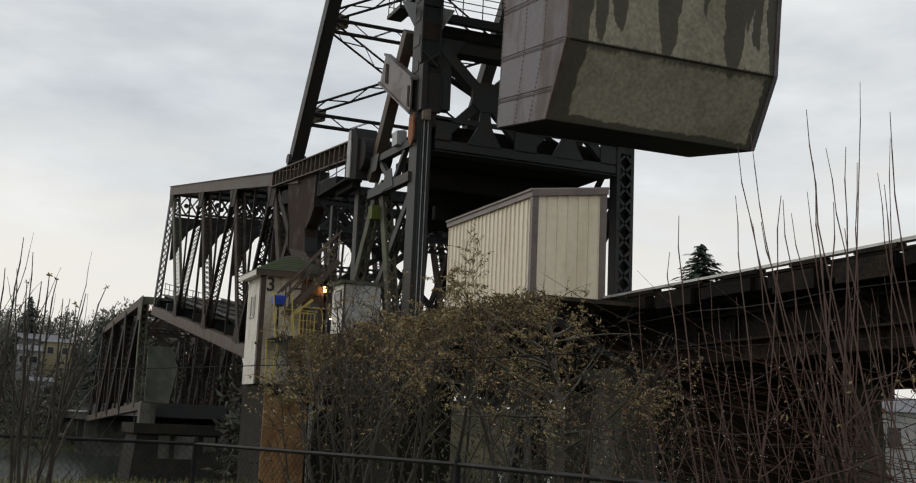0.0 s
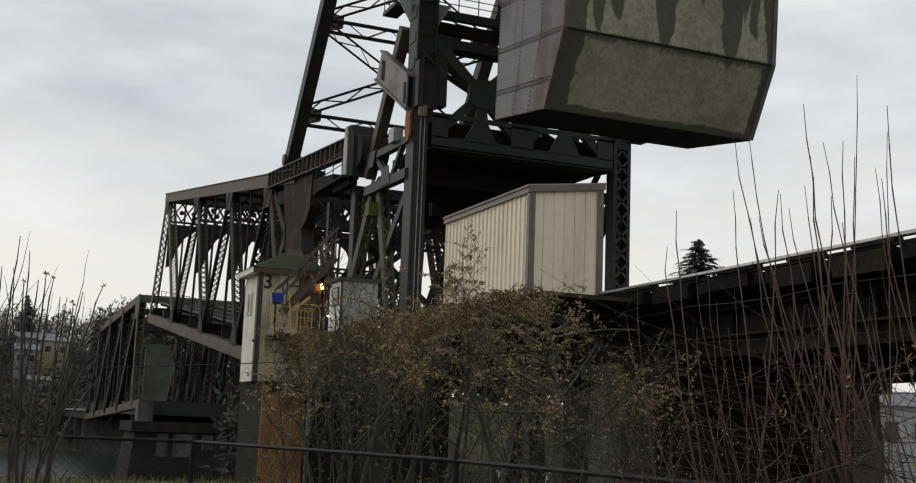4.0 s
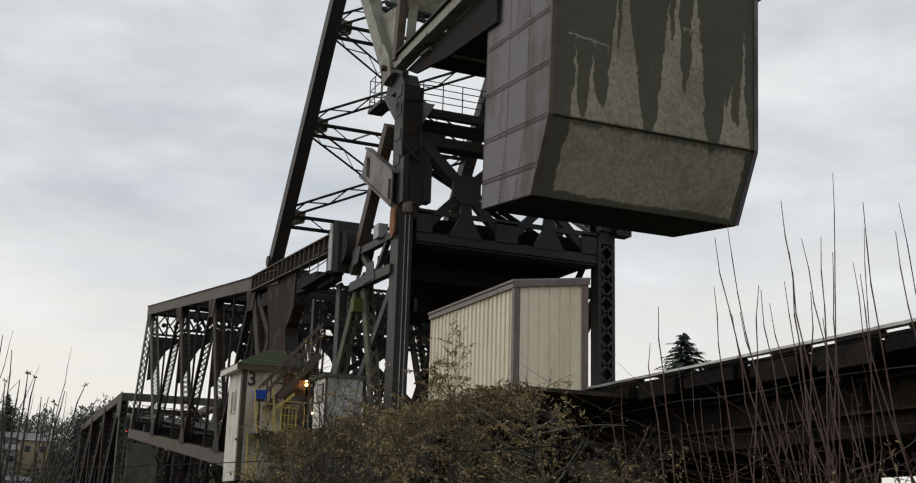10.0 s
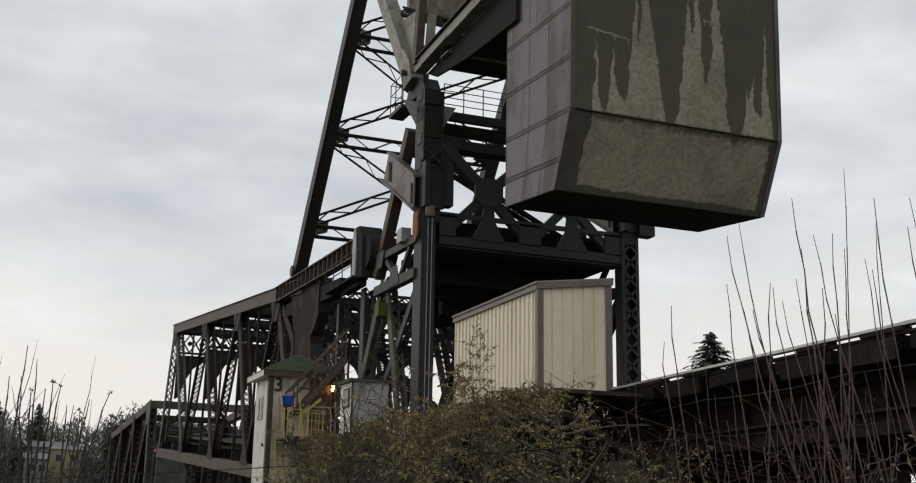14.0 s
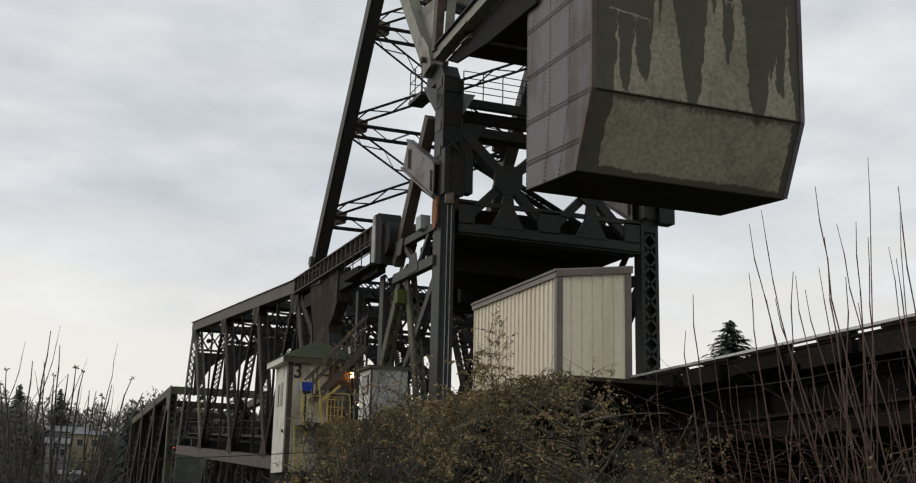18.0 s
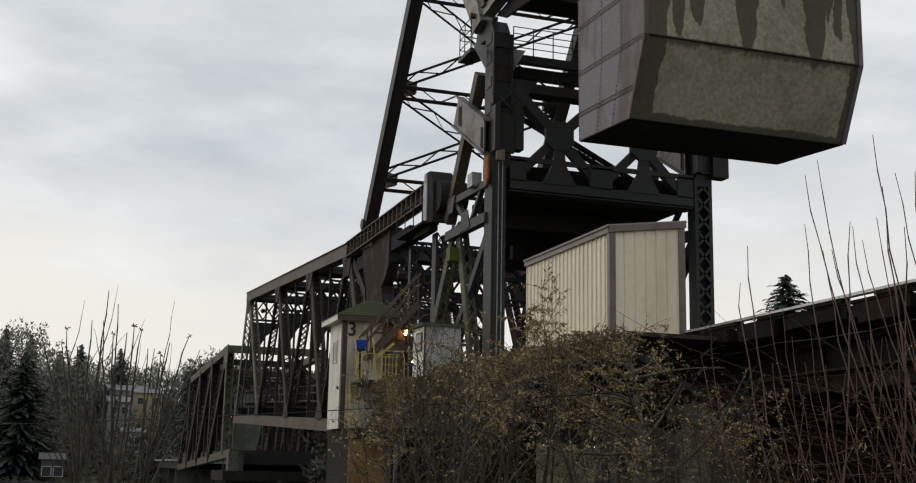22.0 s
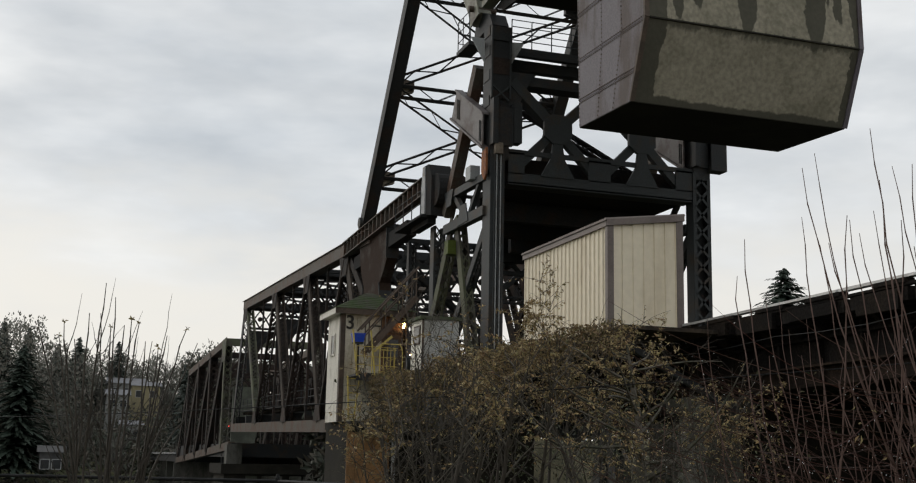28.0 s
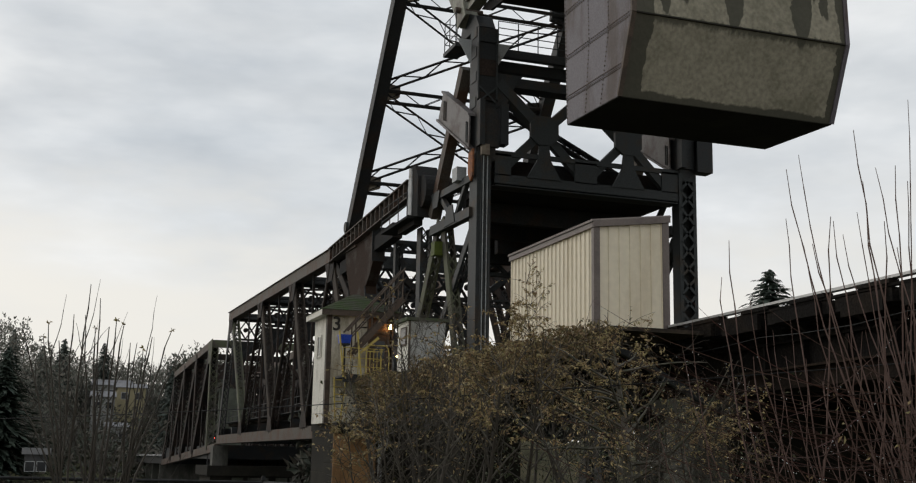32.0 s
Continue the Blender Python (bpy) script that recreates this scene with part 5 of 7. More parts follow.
# ---------------------------------------------------------------- bridge tender's cabin
def text_mesh(name, body, size, depth):
    cu = bpy.data.curves.new(name, "FONT")
    cu.body, cu.size, cu.extrude, cu.align_x, cu.align_y = body, size, depth, "CENTER", "CENTER"
    cu.offset = 0.012
    ob = new(name, cu)
    me = bpy.data.meshes.new_from_object(ob.evaluated_get(bpy.context.evaluated_depsgraph_get()))
    bpy.data.objects.remove(ob)
    bpy.data.curves.remove(cu)
    me.name = name
    return me


DOOR_WOOD = surface("brown_stained_wood", (0.16, 0.085, 0.04), (0.09, 0.05, 0.028), 0.45, 2.0, 0.6, 0.2)
LAMP_AT = (13.59, 46.05, 4.26)


def make_cabin():
    x0, x1, y0, y1, zb, ze = 11.03, 13.85, 47.75, 50.25, 1.5, 6.0
    c = thing("bridge_cabin", "off-white wooden bridge cabin with brown trim, hipped roof and lit lamp", "cabin", ((x0 + x1) / 2, (y0 + y1) / 2, zb))
    n = 8
    for i in range(n):
        a = y0 + i * (y1 - y0) / n
        part("side_board", Solid().box(x0, x0 + 0.05, a, a + (y1 - y0) / n - 0.012, zb, ze), WHITE_PAINT, c)
    part("side_wall", Solid().box(x0 + 0.035, x0 + 0.1, y0, y1, zb, ze), WHITE_PAINT, c)
    n = 14
    for i in range(n):
        a = x0 + 0.1 + i * (x1 - x0 - 0.1) / n
        part("front_board", Solid().box(a, a + (x1 - x0 - 0.1) / n - 0.012, y0, y0 + 0.05, zb + 0.1, ze), SHADED_CREAM, c)
    part("front_wall", Solid().box(x0 + 0.1, x1, y0 + 0.035, y0 + 0.1, zb, ze), SHADED_CREAM, c)
    part("back_wall", Solid().box(x1 - 0.1, x1, y0 + 0.1, y1, zb, ze).box(x0 + 0.1, x1 - 0.1, y1 - 0.1, y1, zb, ze), SHADED_CREAM, c)
    part("corner_trim", Solid().box(x0 - 0.03, x0 + 0.17, y0 - 0.03, y0 - 0.002, zb, ze).box(x0 - 0.03, x0 - 0.002, y0, y0 + 0.25, zb, ze), CAB_TRIM, c)
    part("corner_trim", Solid().box(x1 - 0.12, x1 + 0.03, y0 - 0.03, y0 - 0.002, zb, ze), CAB_TRIM, c)
    o = 0.32
    part("soffit", Solid().box(x0 - o, x1 + o, y0 - o, y1 + o, ze, ze + 0.05), WHITE_PAINT, c)
    part("fascia", Solid().box(x0 - o - 0.03, x1 + o, y0 - o - 0.03, y0 - o, ze - 0.03, ze + 0.2), CAB_TRIM, c)
    part("fascia", Solid().box(x0 - o - 0.03, x0 - o, y0 - o, y1 + o, ze - 0.03, ze + 0.2), WHITE_PAINT, c, "white eaves board")
    xm, ym, zp = (x0 + x1) / 2, (y0 + y1) / 2, ze + 1.05
    r = Solid()
    base = [(x0 - o - 0.05, y0 - o - 0.05, ze + 0.2), (x1 + o + 0.05, y0 - o - 0.05, ze + 0.2), (x1 + o + 0.05, y1 + o + 0.05, ze + 0.2), (x0 - o - 0.05, y1 + o + 0.05, ze + 0.2)]
    top = [(xm - 0.15, ym - 0.35, zp), (xm + 0.15, ym - 0.35, zp), (xm + 0.15, ym + 0.35, zp), (xm - 0.15, ym + 0.35, zp)]
    r.prism(base, top)
    roof = part("roof", r, ROOF, c, "mossy green-brown shingle roof")
    for i in range(9):
        k0, k1 = i / 9, (i + 1) / 9
        P = lambda j, k: Vector(base[j]).lerp(Vector(top[j]), k)
        for j, g in ((0, 1), (3, 0)):
            a, b, d, e = P(j, k0), P(g, k0), P(g, k1), P(j, k1)
            up = Vector((0, 0, 0.03))
            part("shingle_course", Solid().prism([a, b, d, e], [a + up, b + up, d + up * 0.2, e + up * 0.2]), ROOF, roof)
    # side window with a fan in it, and the door with its lamp
    w = part("window", Solid().box(x0 - 0.05, x0 - 0.004, 48.75, 49.6, 4.3, 5.25), WHITE_PAINT, c, "white window frame")
    part("pane", Solid().box(x0 - 0.062, x0 - 0.052, 48.83, 49.22, 4.38, 5.17), PANE_DARK, w)
    part("sash", Solid().box(x0 - 0.09, x0 - 0.052, 49.25, 49.55, 4.35, 5.2), WHITE_PAINT, w)
    for i in range(5):
        a = 12.78 + i * 0.21
        part("brown_board", Solid().box(a, a + 0.2, y0 - 0.03, y0 - 0.003, 3.4, 5.98), DOOR_WOOD, c, "brown stained board")
    d = part("door", Solid().box(12.98, 13.6, y0 - 0.07, y0 - 0.034, 3.45, 5.2), CAB_TRIM, c, "brown wooden door")
    part("door_window", Solid().box(13.08, 13.5, y0 - 0.08, y0 - 0.072, 4.3, 5.0), PANE_DARK, d)
    part("door_frame", Solid().box(12.87, 12.975, y0 - 0.07, y0 - 0.004, 3.4, 5.3).box(13.605, 13.7, y0 - 0.07, y0 - 0.004, 3.4, 5.3).box(12.87, 13.7, y0 - 0.07, y0 - 0.004, 5.3, 5.42), CAB_TRIM, d)
    la = part("lamp", Solid().box(13.55, 13.83, y0 - 0.25, y0 - 0.032, 5.72, 5.78), CAB_TRIM, c)
    part("bulb", Solid().tube((13.7, y0 - 0.18, 5.5), (13.7, y0 - 0.18, 5.72), 0.06, 10), LAMP, la, "glowing warm lamp")
    # stair up to the machinery
    st = part("stair", Solid().beam((11.9, y0 - 0.4, 4.35), (14.0, y0 - 0.4, 6.75), 0.05, 0.24, (0, 1, 0)), CAB_TRIM, c, "steep brown stair")
    part("stringer", Solid().beam((11.9, y0 - 1.05, 4.35), (14.0, y0 - 1.05, 6.75), 0.05, 0.24, (0, 1, 0)), CAB_TRIM, st)
    for i in range(10):
        part("tread", Solid().box(11.98 + i * 0.205, 12.2 + i * 0.205, y0 - 1.02, y0 - 0.43, 4.5 + i * 0.234, 4.55 + i * 0.234), STEEL_BROWN, st)
    for yy in (y0 - 0.4, y0 - 1.05):
        hr = Solid().tube((11.62, yy, 5.25), (14.05, yy, 8.05), 0.04, 6).tube((11.8, yy, 5.0), (14.05, yy, 7.6), 0.032, 6)
        for k in (0.03, 0.36, 0.7, 0.98):
            hr.tube((11.9 + 2.1 * k, yy, 4.35 + 2.4 * k), (11.9 + 2.1 * k, yy, 5.55 + 2.42 * k), 0.03, 6)
        part("stair_rail", hr, CAB_TRIM, st)
    low = part("lamp", Solid().tube((LAMP_AT[0], LAMP_AT[1], LAMP_AT[2] + 0.05), (LAMP_AT[0], LAMP_AT[1], LAMP_AT[2] + 0.09), 0.06, 8), CAB_TRIM, c)
    part("bulb", Solid().tube((LAMP_AT[0], LAMP_AT[1], LAMP_AT[2] - 0.05), LAMP_AT, 0.04, 8), LAMP, low, "glowing warm lamp")
    sign = new("number_sign", text_mesh("number_sign", "3", 0.82, 0.012))
    sign.data.materials.append(SIGN_DARK)
    sign.parent = c
    sign.matrix_basis = pose(11.4 - c.location.x, y0 - 0.02 - c.location.y, 5.62 - c.location.z, 90, 0, 0)
    part("sign_bar", Solid().box(12.35, 12.85, y0 - 0.02, y0 - 0.005, 5.52, 5.58), SIGN_DARK, c)
    # pier, brown board wall and landing
    b = thing("cabin_pier", "concrete and board-faced pier under the cabin", "pier", (12.5, 49.5, -6))
    part("slab", Solid().box(11.25, 14.5, 46.4, 51.2, 1.22, 1.498), NEAR_BLACK, b)
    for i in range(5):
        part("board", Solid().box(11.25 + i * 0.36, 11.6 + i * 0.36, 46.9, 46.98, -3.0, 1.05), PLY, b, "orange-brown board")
    part("core", Solid().box(11.26, 14.3, 46.99, 51.0, -6.2, 1.25), NEAR_BLACK, b)
    part("post", Solid().box(13.08, 13.2, 46.5, 46.7, -5, 1.25), LIGHT_GREY, b)
    # landing with yellow rails, ladder, blue tub
    lg = thing("landing", "steel landing with yellow safety rails", "landing", (12.5, 47, 3.3))
    part("grating", Solid().box(11.3, 15.2, 46.0, 47.7, 3.3, 3.38), STEEL, lg)
    part("kick_plate", Solid().box(11.3, 15.2, 45.96, 46.0, 3.1, 3.42), STEEL, lg)
    for z in (3.75, 4.1, 4.5):
        part("rail", Solid().tube((11.3, 46.0, z), (12.95, 46.0, z - 0.03), 0.017, 6), YELLOW, lg, "faded yellow tube rail")
        part("end_rail", Solid().tube((13.0, 46.0, z - 0.03), (13.0, 47.6, z - 0.03), 0.017, 6), YELLOW, lg)
    for i in range(6):
        part("rail_post", Solid().tube((11.3 + i * 0.32, 46.0, 3.38), (11.3 + i * 0.32, 46.0, 4.5), 0.019, 6), YELLOW, lg)
    gate = Solid()
    for i in range(5):
        gate.box(12.25 + i * 0.15, 12.28 + i * 0.15, 45.95, 45.97, 3.5, 4.4)
    part("gate", gate.box(12.2, 12.95, 45.94, 45.98, 4.36, 4.4).box(12.2, 12.95, 45.94, 45.98, 3.47, 3.51), YELLOW, lg)
    hoop = [Vector((12.3 + 0.75 * k / 4, 45.9, 4.62)) for k in range(5)] + [Vector((13.15, 45.9, 4.52)), Vector((13.2, 45.9, 4.3)), Vector((13.2, 45.9, 3.4))]
    part("hoop_rail", Solid().sweep(hoop, [0.024] * 8, 6), YELLOW, lg, "bent yellow tube rail")
    for x in (11.2, 11.95):
        part("tall_post", Solid().beam((x + 0.12, 45.95, 3.3), (x - 0.1, 45.95, 5.15), 0.06, 0.06), YELLOW, lg)
    part("slat_guard", Solid().beam((12.0, 45.93, 4.3), (12.75, 45.93, 4.95), 0.03, 0.1, (0, 1, 0)), YELLOW, lg)
    ladder = thing("ladder", "yellow steel ladder hung below the landing", "ladder", (11.35, 46.6, 1.2))
    for dx in (0, 0.42):
        part("stile", Solid().beam((11.05 + dx * 1.2, 46.4, 3.3), (11.15 + dx * 0.5, 46.4, 1.55), 0.06, 0.06), YELLOW, ladder)
    for i in range(6):
        k = i / 5.5
        part("rung", Solid().tube((11.06 + 0.1 * k, 46.4, 3.2 - 1.6 * k), (11.53 - 0.2 * k, 46.4, 3.2 - 1.6 * k), 0.022, 5), YELLOW, ladder)
    tub = thing("tub", "bright blue plastic tub on the landing rail", "tub", (11.4, 46.3, 4.4))
    part("body", Solid().prism([(11.19, 46.1, 4.68), (11.60, 46.1, 4.68), (11.60, 46.42, 4.68), (11.19, 46.42, 4.68)], [(11.15, 46.06, 4.98), (11.64, 46.06, 4.98), (11.64, 46.46, 4.98), (11.15, 46.46, 4.98)]), BLUE, tub)
    part("rim", Solid().box(11.13, 11.66, 46.04, 46.48, 4.98, 5.03).box(11.3, 11.48, 46.025, 46.04, 4.86, 4.92), BLUE, tub)
    part("stand", Solid().box(11.2, 11.6, 46.1, 46.42, 4.6, 4.678).box(11.35, 11.45, 46.22, 46.32, 3.38, 4.6), STEEL, tub)


make_cabin()


# Greyer white for the hut's front: its shade is put into the colour.
SHADED_WHITE = surface("shaded_grey_white_board", (0.36, 0.36, 0.34), (0.25, 0.24, 0.21), 0.45, 1.2, 0.7, 0.2, vary=0.2)


def make_hut():
    x0, x1, y0, y1, zb, zt = 12.35, 13.75, 40.4, 41.8, 3.25, 5.05
    h = thing("equipment_hut", "small white painted equipment hut with a dark window", "hut", ((x0 + x1) / 2, (y0 + y1) / 2, zb))
    part("wall", Solid().box(x0, x1, y0, y1, zb, zt), WHITE_PAINT, h)
    part("roof", Solid().box(x0 - 0.12, x1 + 0.12, y0 - 0.12, y1 + 0.12, zt, zt + 0.12), ROOF, h)
    for i in range(6):
        a = x0 + 0.07 + i * (x1 - x0 - 0.08) / 6
        part("front_board", Solid().box(a, a + (x1 - x0 - 0.08) / 6 - 0.012, y0 - 0.03, y0 - 0.002, zb, zt), SHADED_WHITE, h)
    w = part("window", Solid().box(x0 - 0.04, x0 - 0.004, 40.6, 41.35, 4.15, 4.85), CAB_TRIM, h)
    part("pane", Solid().box(x0 - 0.05, x0 - 0.042, 40.68, 41.27, 4.22, 4.78), PANE_DARK, w)
    part("corner_trim", Solid().box(x0 - 0.02, x0 + 0.06, y0 - 0.02, y0 - 0.003, zb, zt), CAB_TRIM, h)


make_hut()

# ---------------------------------------------------------------- growing things
def leaf_blade(s, p, d, size, rng):
    """One small folded leaf at p, pointing along d."""
    d = d.normalized()
    a = d.cross(Vector((rng.uniform(-1, 1), rng.uniform(-1, 1), rng.uniform(-1, 1))))
    if a.length < 1e-3:
        a = d.orthogonal()
    a.normalize()
    n = d.cross(a) * (0.16 * size)
    w = a * (size * rng.uniform(0.15, 0.27))
    s.add([p, p + d * size * 0.45 + w + n, p + d * size, p + d * size * 0.45 - w + n], [(0, 1, 2), (0, 2, 3)])


def arc(wood, p, d, length, r0, r1, rng, droop=0.0, wander=0.2, n=6, sides=4, cap=99.0):
    """A curved branch from p along d; returns its points with their directions."""
    pts, d = [(p, d.copy())], d.normalized()
    path, radii = [p], [r0]
    for i in range(n):
        d = (d + Vector((rng.gauss(0, wander), rng.gauss(0, wander), rng.gauss(0, wander * 0.7) - droop * (i + 1) / n))).normalized()
        if p.z > cap - 0.12 and d.z > -0.05:
            d = Vector((d.x, d.y, -0.12 - 0.25 * rng.random())).normalized()
        p = p + d * (length / n)
        pts.append((p, d.copy()))
        path.append(p)
        radii.append(r0 + (r1 - r0) * (i + 1) / n)
    wood.sweep(path, radii, sides)
    return pts


def stem(wood, p, q, r, bow, rng, n=9, sides=4):
    """A slender bowed shoot from p to q with nodes along it; returns its points."""
    p, q = Vector(p), Vector(q)
    pts = []
    for i in range(n + 1):
        k = i / n
        c = p.lerp(q, k) + Vector(bow) * (4 * k * (1 - k))
        c += Vector((rng.gauss(0, 0.006), rng.gauss(0, 0.006), 0)) * (1 if 0 < i < n else 0)
        pts.append(c)
    fine, radii = [], []
    for i in range(n):
        ra = r * (1 - 0.72 * i / n)
        d = pts[i + 1] - pts[i]
        fine += [pts[i], pts[i] + d * 0.06, pts[i] + d * 0.12]
        radii += [ra * (1.35 if i > 1 else 1.0), ra * (1.15 if i > 1 else 1.0), ra * 0.97]
    wood.sweep(fine + [pts[-1]], radii + [r * 0.28], sides)
    return pts


def bowed(wood, a, b, c, r, rng, n=11, sides=5):
    """A slender shoot from a over b to c, thicker at its nodes; returns its points."""
    pts = []
    for i in range(n + 1):
        k = i / n
        q = a * (1 - k) ** 2 + b * (2 * k * (1 - k)) + c * k * k
        pts.append(q + Vector((rng.gauss(0, 0.005), rng.gauss(0, 0.005), 0)) * (0 < i < n))
    path, radii = [], []
    for i in range(n):
        ra, d = r * (1 - 0.62 * i / n), pts[i + 1] - pts[i]
        path += [pts[i], pts[i] + d * 0.05, pts[i] + d * 0.1]
        radii += [ra * (1.3 if i > 2 else 1.0), ra * (1.12 if i > 2 else 1.0), ra * 0.97]
    wood.sweep(path + [pts[-1]], radii + [r * 0.3], sides)
    return pts


def leafy_twig(wood, crown, p, d, length, rng, size, density):
    """A thin twig, first rising and then bending over, with leaves along it."""
    pts = arc(wood, p, d, length, 0.005, 0.002, rng, 0.2, 0.2, 4, 3)
    density *= min(2.6, max(0.0, 0.68 + 5.0 * noise.noise((p.x * 0.75, p.y * 0.6, p.z * 0.95))))
    for k in range(int(length / 0.030 * density)):
        u = rng.random() ** 0.7 * 3.999
        q, e = pts[int(u)][0].lerp(pts[int(u) + 1][0], u % 1), pts[int(u)][1]
        leaf_blade(crown, q + Vector((rng.gauss(0, 0.02), rng.gauss(0, 0.02), -0.01)), e * 0.4 + Vector((rng.gauss(0, 0.6), rng.gauss(0, 0.6), -rng.uniform(-0.3, 1.2))), size * rng.uniform(0.45, 1.15), rng)


def make_thicket_tree(bearing, r, rise, seed, leafy=1.0, girth=0.05, stems=3, limbs=9, spread=1.5, low=0.3, bark=None, size=0.074, flat=0.0, crown_mat=None):
    """A young tree at a bearing from +y and a distance, its top rise degrees over the eye's level."""
    rng = random.Random(seed)
    x, y = math.sin(radians(bearing)) * r, math.cos(radians(bearing)) * r
    cap = math.tan(radians(rise)) * r
    z = ground_height(x, y) - 0.1
    t = thing("thicket_tree", "scraggly young tree with dry brown leaves on the bank", "tree", (x, y, z), "thicket trees")
    crown = Solid()
    for k in range(stems):
        w, twigs = Solid(), Solid()
        a = rng.uniform(0, 6.28)
        base = Vector((x + 0.35 * math.cos(a) * (k > 0), y + 0.35 * math.sin(a) * (k > 0), z))
        H = (cap - z) * (1.0 if k == 0 else rng.uniform(0.7, 0.97))
        g = girth * (1.0 if k == 0 else rng.uniform(0.4, 0.7))
        pts = arc(w, base, Vector((rng.uniform(-0.22, 0.22), rng.uniform(-0.15, 0.15), 1)), H, g, g * 0.15, rng, -0.1, 0.07, 10, 6)
        for m in range(limbs):
            u = low + (0.97 - low) * (m + rng.random()) / limbs
            i = min(9, int(u * 10))
            q = pts[i][0].lerp(pts[i + 1][0], u * 10 - i)
            az = rng.uniform(0, 6.28)
            rise_k = rng.uniform(0.35, 1.4) * (1 - flat) + rng.uniform(-0.1, 0.35) * flat
            d = Vector((math.cos(az), math.sin(az), rise_k)).normalized()
            L = spread * rng.uniform(0.45, 1.15) * (1.25 - 0.75 * u)
            if d.z > 0.05:
                L = max(0.25, min(L, (cap + rng.gauss(0.0, 0.18) - q.z) / d.z))
            lim = arc(w, q, d, L, g * (0.42 - 0.25 * u), 0.0045, rng, -0.15 * (1 - flat), 0.13, 6, 4)
            for n in range(rng.randint(3, 5)):
                c, f = lim[rng.randint(1, 6)]
                side = Vector((rng.gauss(0, 1), rng.gauss(0, 1), rng.gauss(0.35, 0.5))).normalized()
                leafy_twig(twigs, crown, c, f * 0.6 + side * 0.8, rng.uniform(0.22, 0.6), rng, size, leafy * (1.0 if n % 3 else 0.35) * (0.05 + 1.85 * u ** 2.6))
        st = part("trunk", w, bark or GREY_TWIG, t)
        part("fine_twig_growth", twigs, GREY_TWIG if k % 2 else DARK_TWIG, st, kind="stuff")
    part("leaves", crown, crown_mat or LEAF, t, "dry brown and olive leaves", kind="stuff")


def make_thicket():
    # the mossy tree, its limbs spreading level
    make_thicket_tree(27.4, 18.6, 5.9, 40, 0.75, 0.13, 1, 20, 2.6, 0.42, BARK, 0.08, 0.75)
    make_thicket_tree(28.6, 19.9, 5.0, 41, 0.8, 0.05, 2, 12, 1.8, 0.45, None, 0.076, 0.5)
    make_thicket_tree(25.6, 20.3, 6.3, 42, 0.9, 0.05, 2, 13, 1.8, 0.5, None, 0.076, 0.4)
    # bearing, distance, rise, leaves, girth, stems, limbs, spread, lowest limb
    rows = ((15.2, 18.5, 2.8, 0.6, 0.025, 2, 7, 0.8, 0.5), (16.2, 17.5, 3.6, 0.7, 0.03, 3, 9, 1.0, 0.45), (17.0, 18.8, 5.0, 1.0, 0.045, 3, 12, 1.2, 0.45),
            (17.8, 17.6, 4.9, 0.8, 0.05, 2, 11, 1.5, 0.4), (18.6, 19.5, 5.8, 1.0, 0.04, 3, 12, 1.4, 0.5), (19.8, 18.2, 5.2, 0.9, 0.06, 2, 12, 1.6, 0.42), (21.0, 19.8, 5.6, 1.0, 0.04, 3, 12, 1.5, 0.5),
            (22.2, 18.6, 5.1, 0.8, 0.05, 2, 12, 1.6, 0.42), (23.4, 20.4, 5.9, 1.0, 0.04, 3, 12, 1.5, 0.52), (24.4, 19.0, 5.3, 0.8, 0.04, 2, 11, 1.5, 0.45),
            (30.0, 19.8, 4.6, 0.6, 0.035, 3, 10, 1.4, 0.4), (31.4, 19.5, 3.6, 0.45, 0.03, 3, 8, 1.3, 0.35), (33.0, 20.0, 2.6, 0.35, 0.025, 3, 8, 1.2, 0.3), (26.4, 17.0, 3.0, 0.5, 0.03, 3, 8, 1.3, 0.4), (29.2, 16.8, 2.2, 0.4, 0.025, 3, 7, 1.2, 0.4))
    for k, (b, r, rise, n, g, st, li, sp, low) in enumerate(rows):
        make_thicket_tree(b, r, rise, 50 + k, n, g, st, li, sp, low)
    # slender leafy shoots that stand up over the rest
    tall = ((17.0, 18.6, 7.6, 1.0, 0.022, 2, 8, 0.8, 0.6), (17.8, 19.0, 9.0, 1.2, 0.024, 2, 9, 0.8, 0.62), (18.7, 18.4, 8.0, 1.0, 0.022, 2, 8, 0.8, 0.6), (19.7, 19.4, 7.2, 0.9, 0.022, 2, 8, 0.8, 0.62),
            (21.6, 20.0, 8.2, 0.7, 0.02, 2, 6, 0.9, 0.66), (22.4, 20.4, 9.2, 0.7, 0.02, 2, 7, 1.3, 0.68), (25.3, 20.2, 7.6, 0.35, 0.012, 2, 4, 0.5, 0.76), (26.9, 20.6, 7.5, 0.35, 0.012, 3, 4, 0.5, 0.76), (28.3, 20.4, 7.2, 0.35, 0.012, 2, 4, 0.5, 0.76), (29.9, 20.6, 6.8, 0.3, 0.012, 2, 4, 0.5, 0.76))
    for k, (b, r, rise, n, g, st, li, sp, low) in enumerate(tall):
        make_thicket_tree(b, r, rise, 80 + k, n, g, st, li, sp, low)


make_thicket()


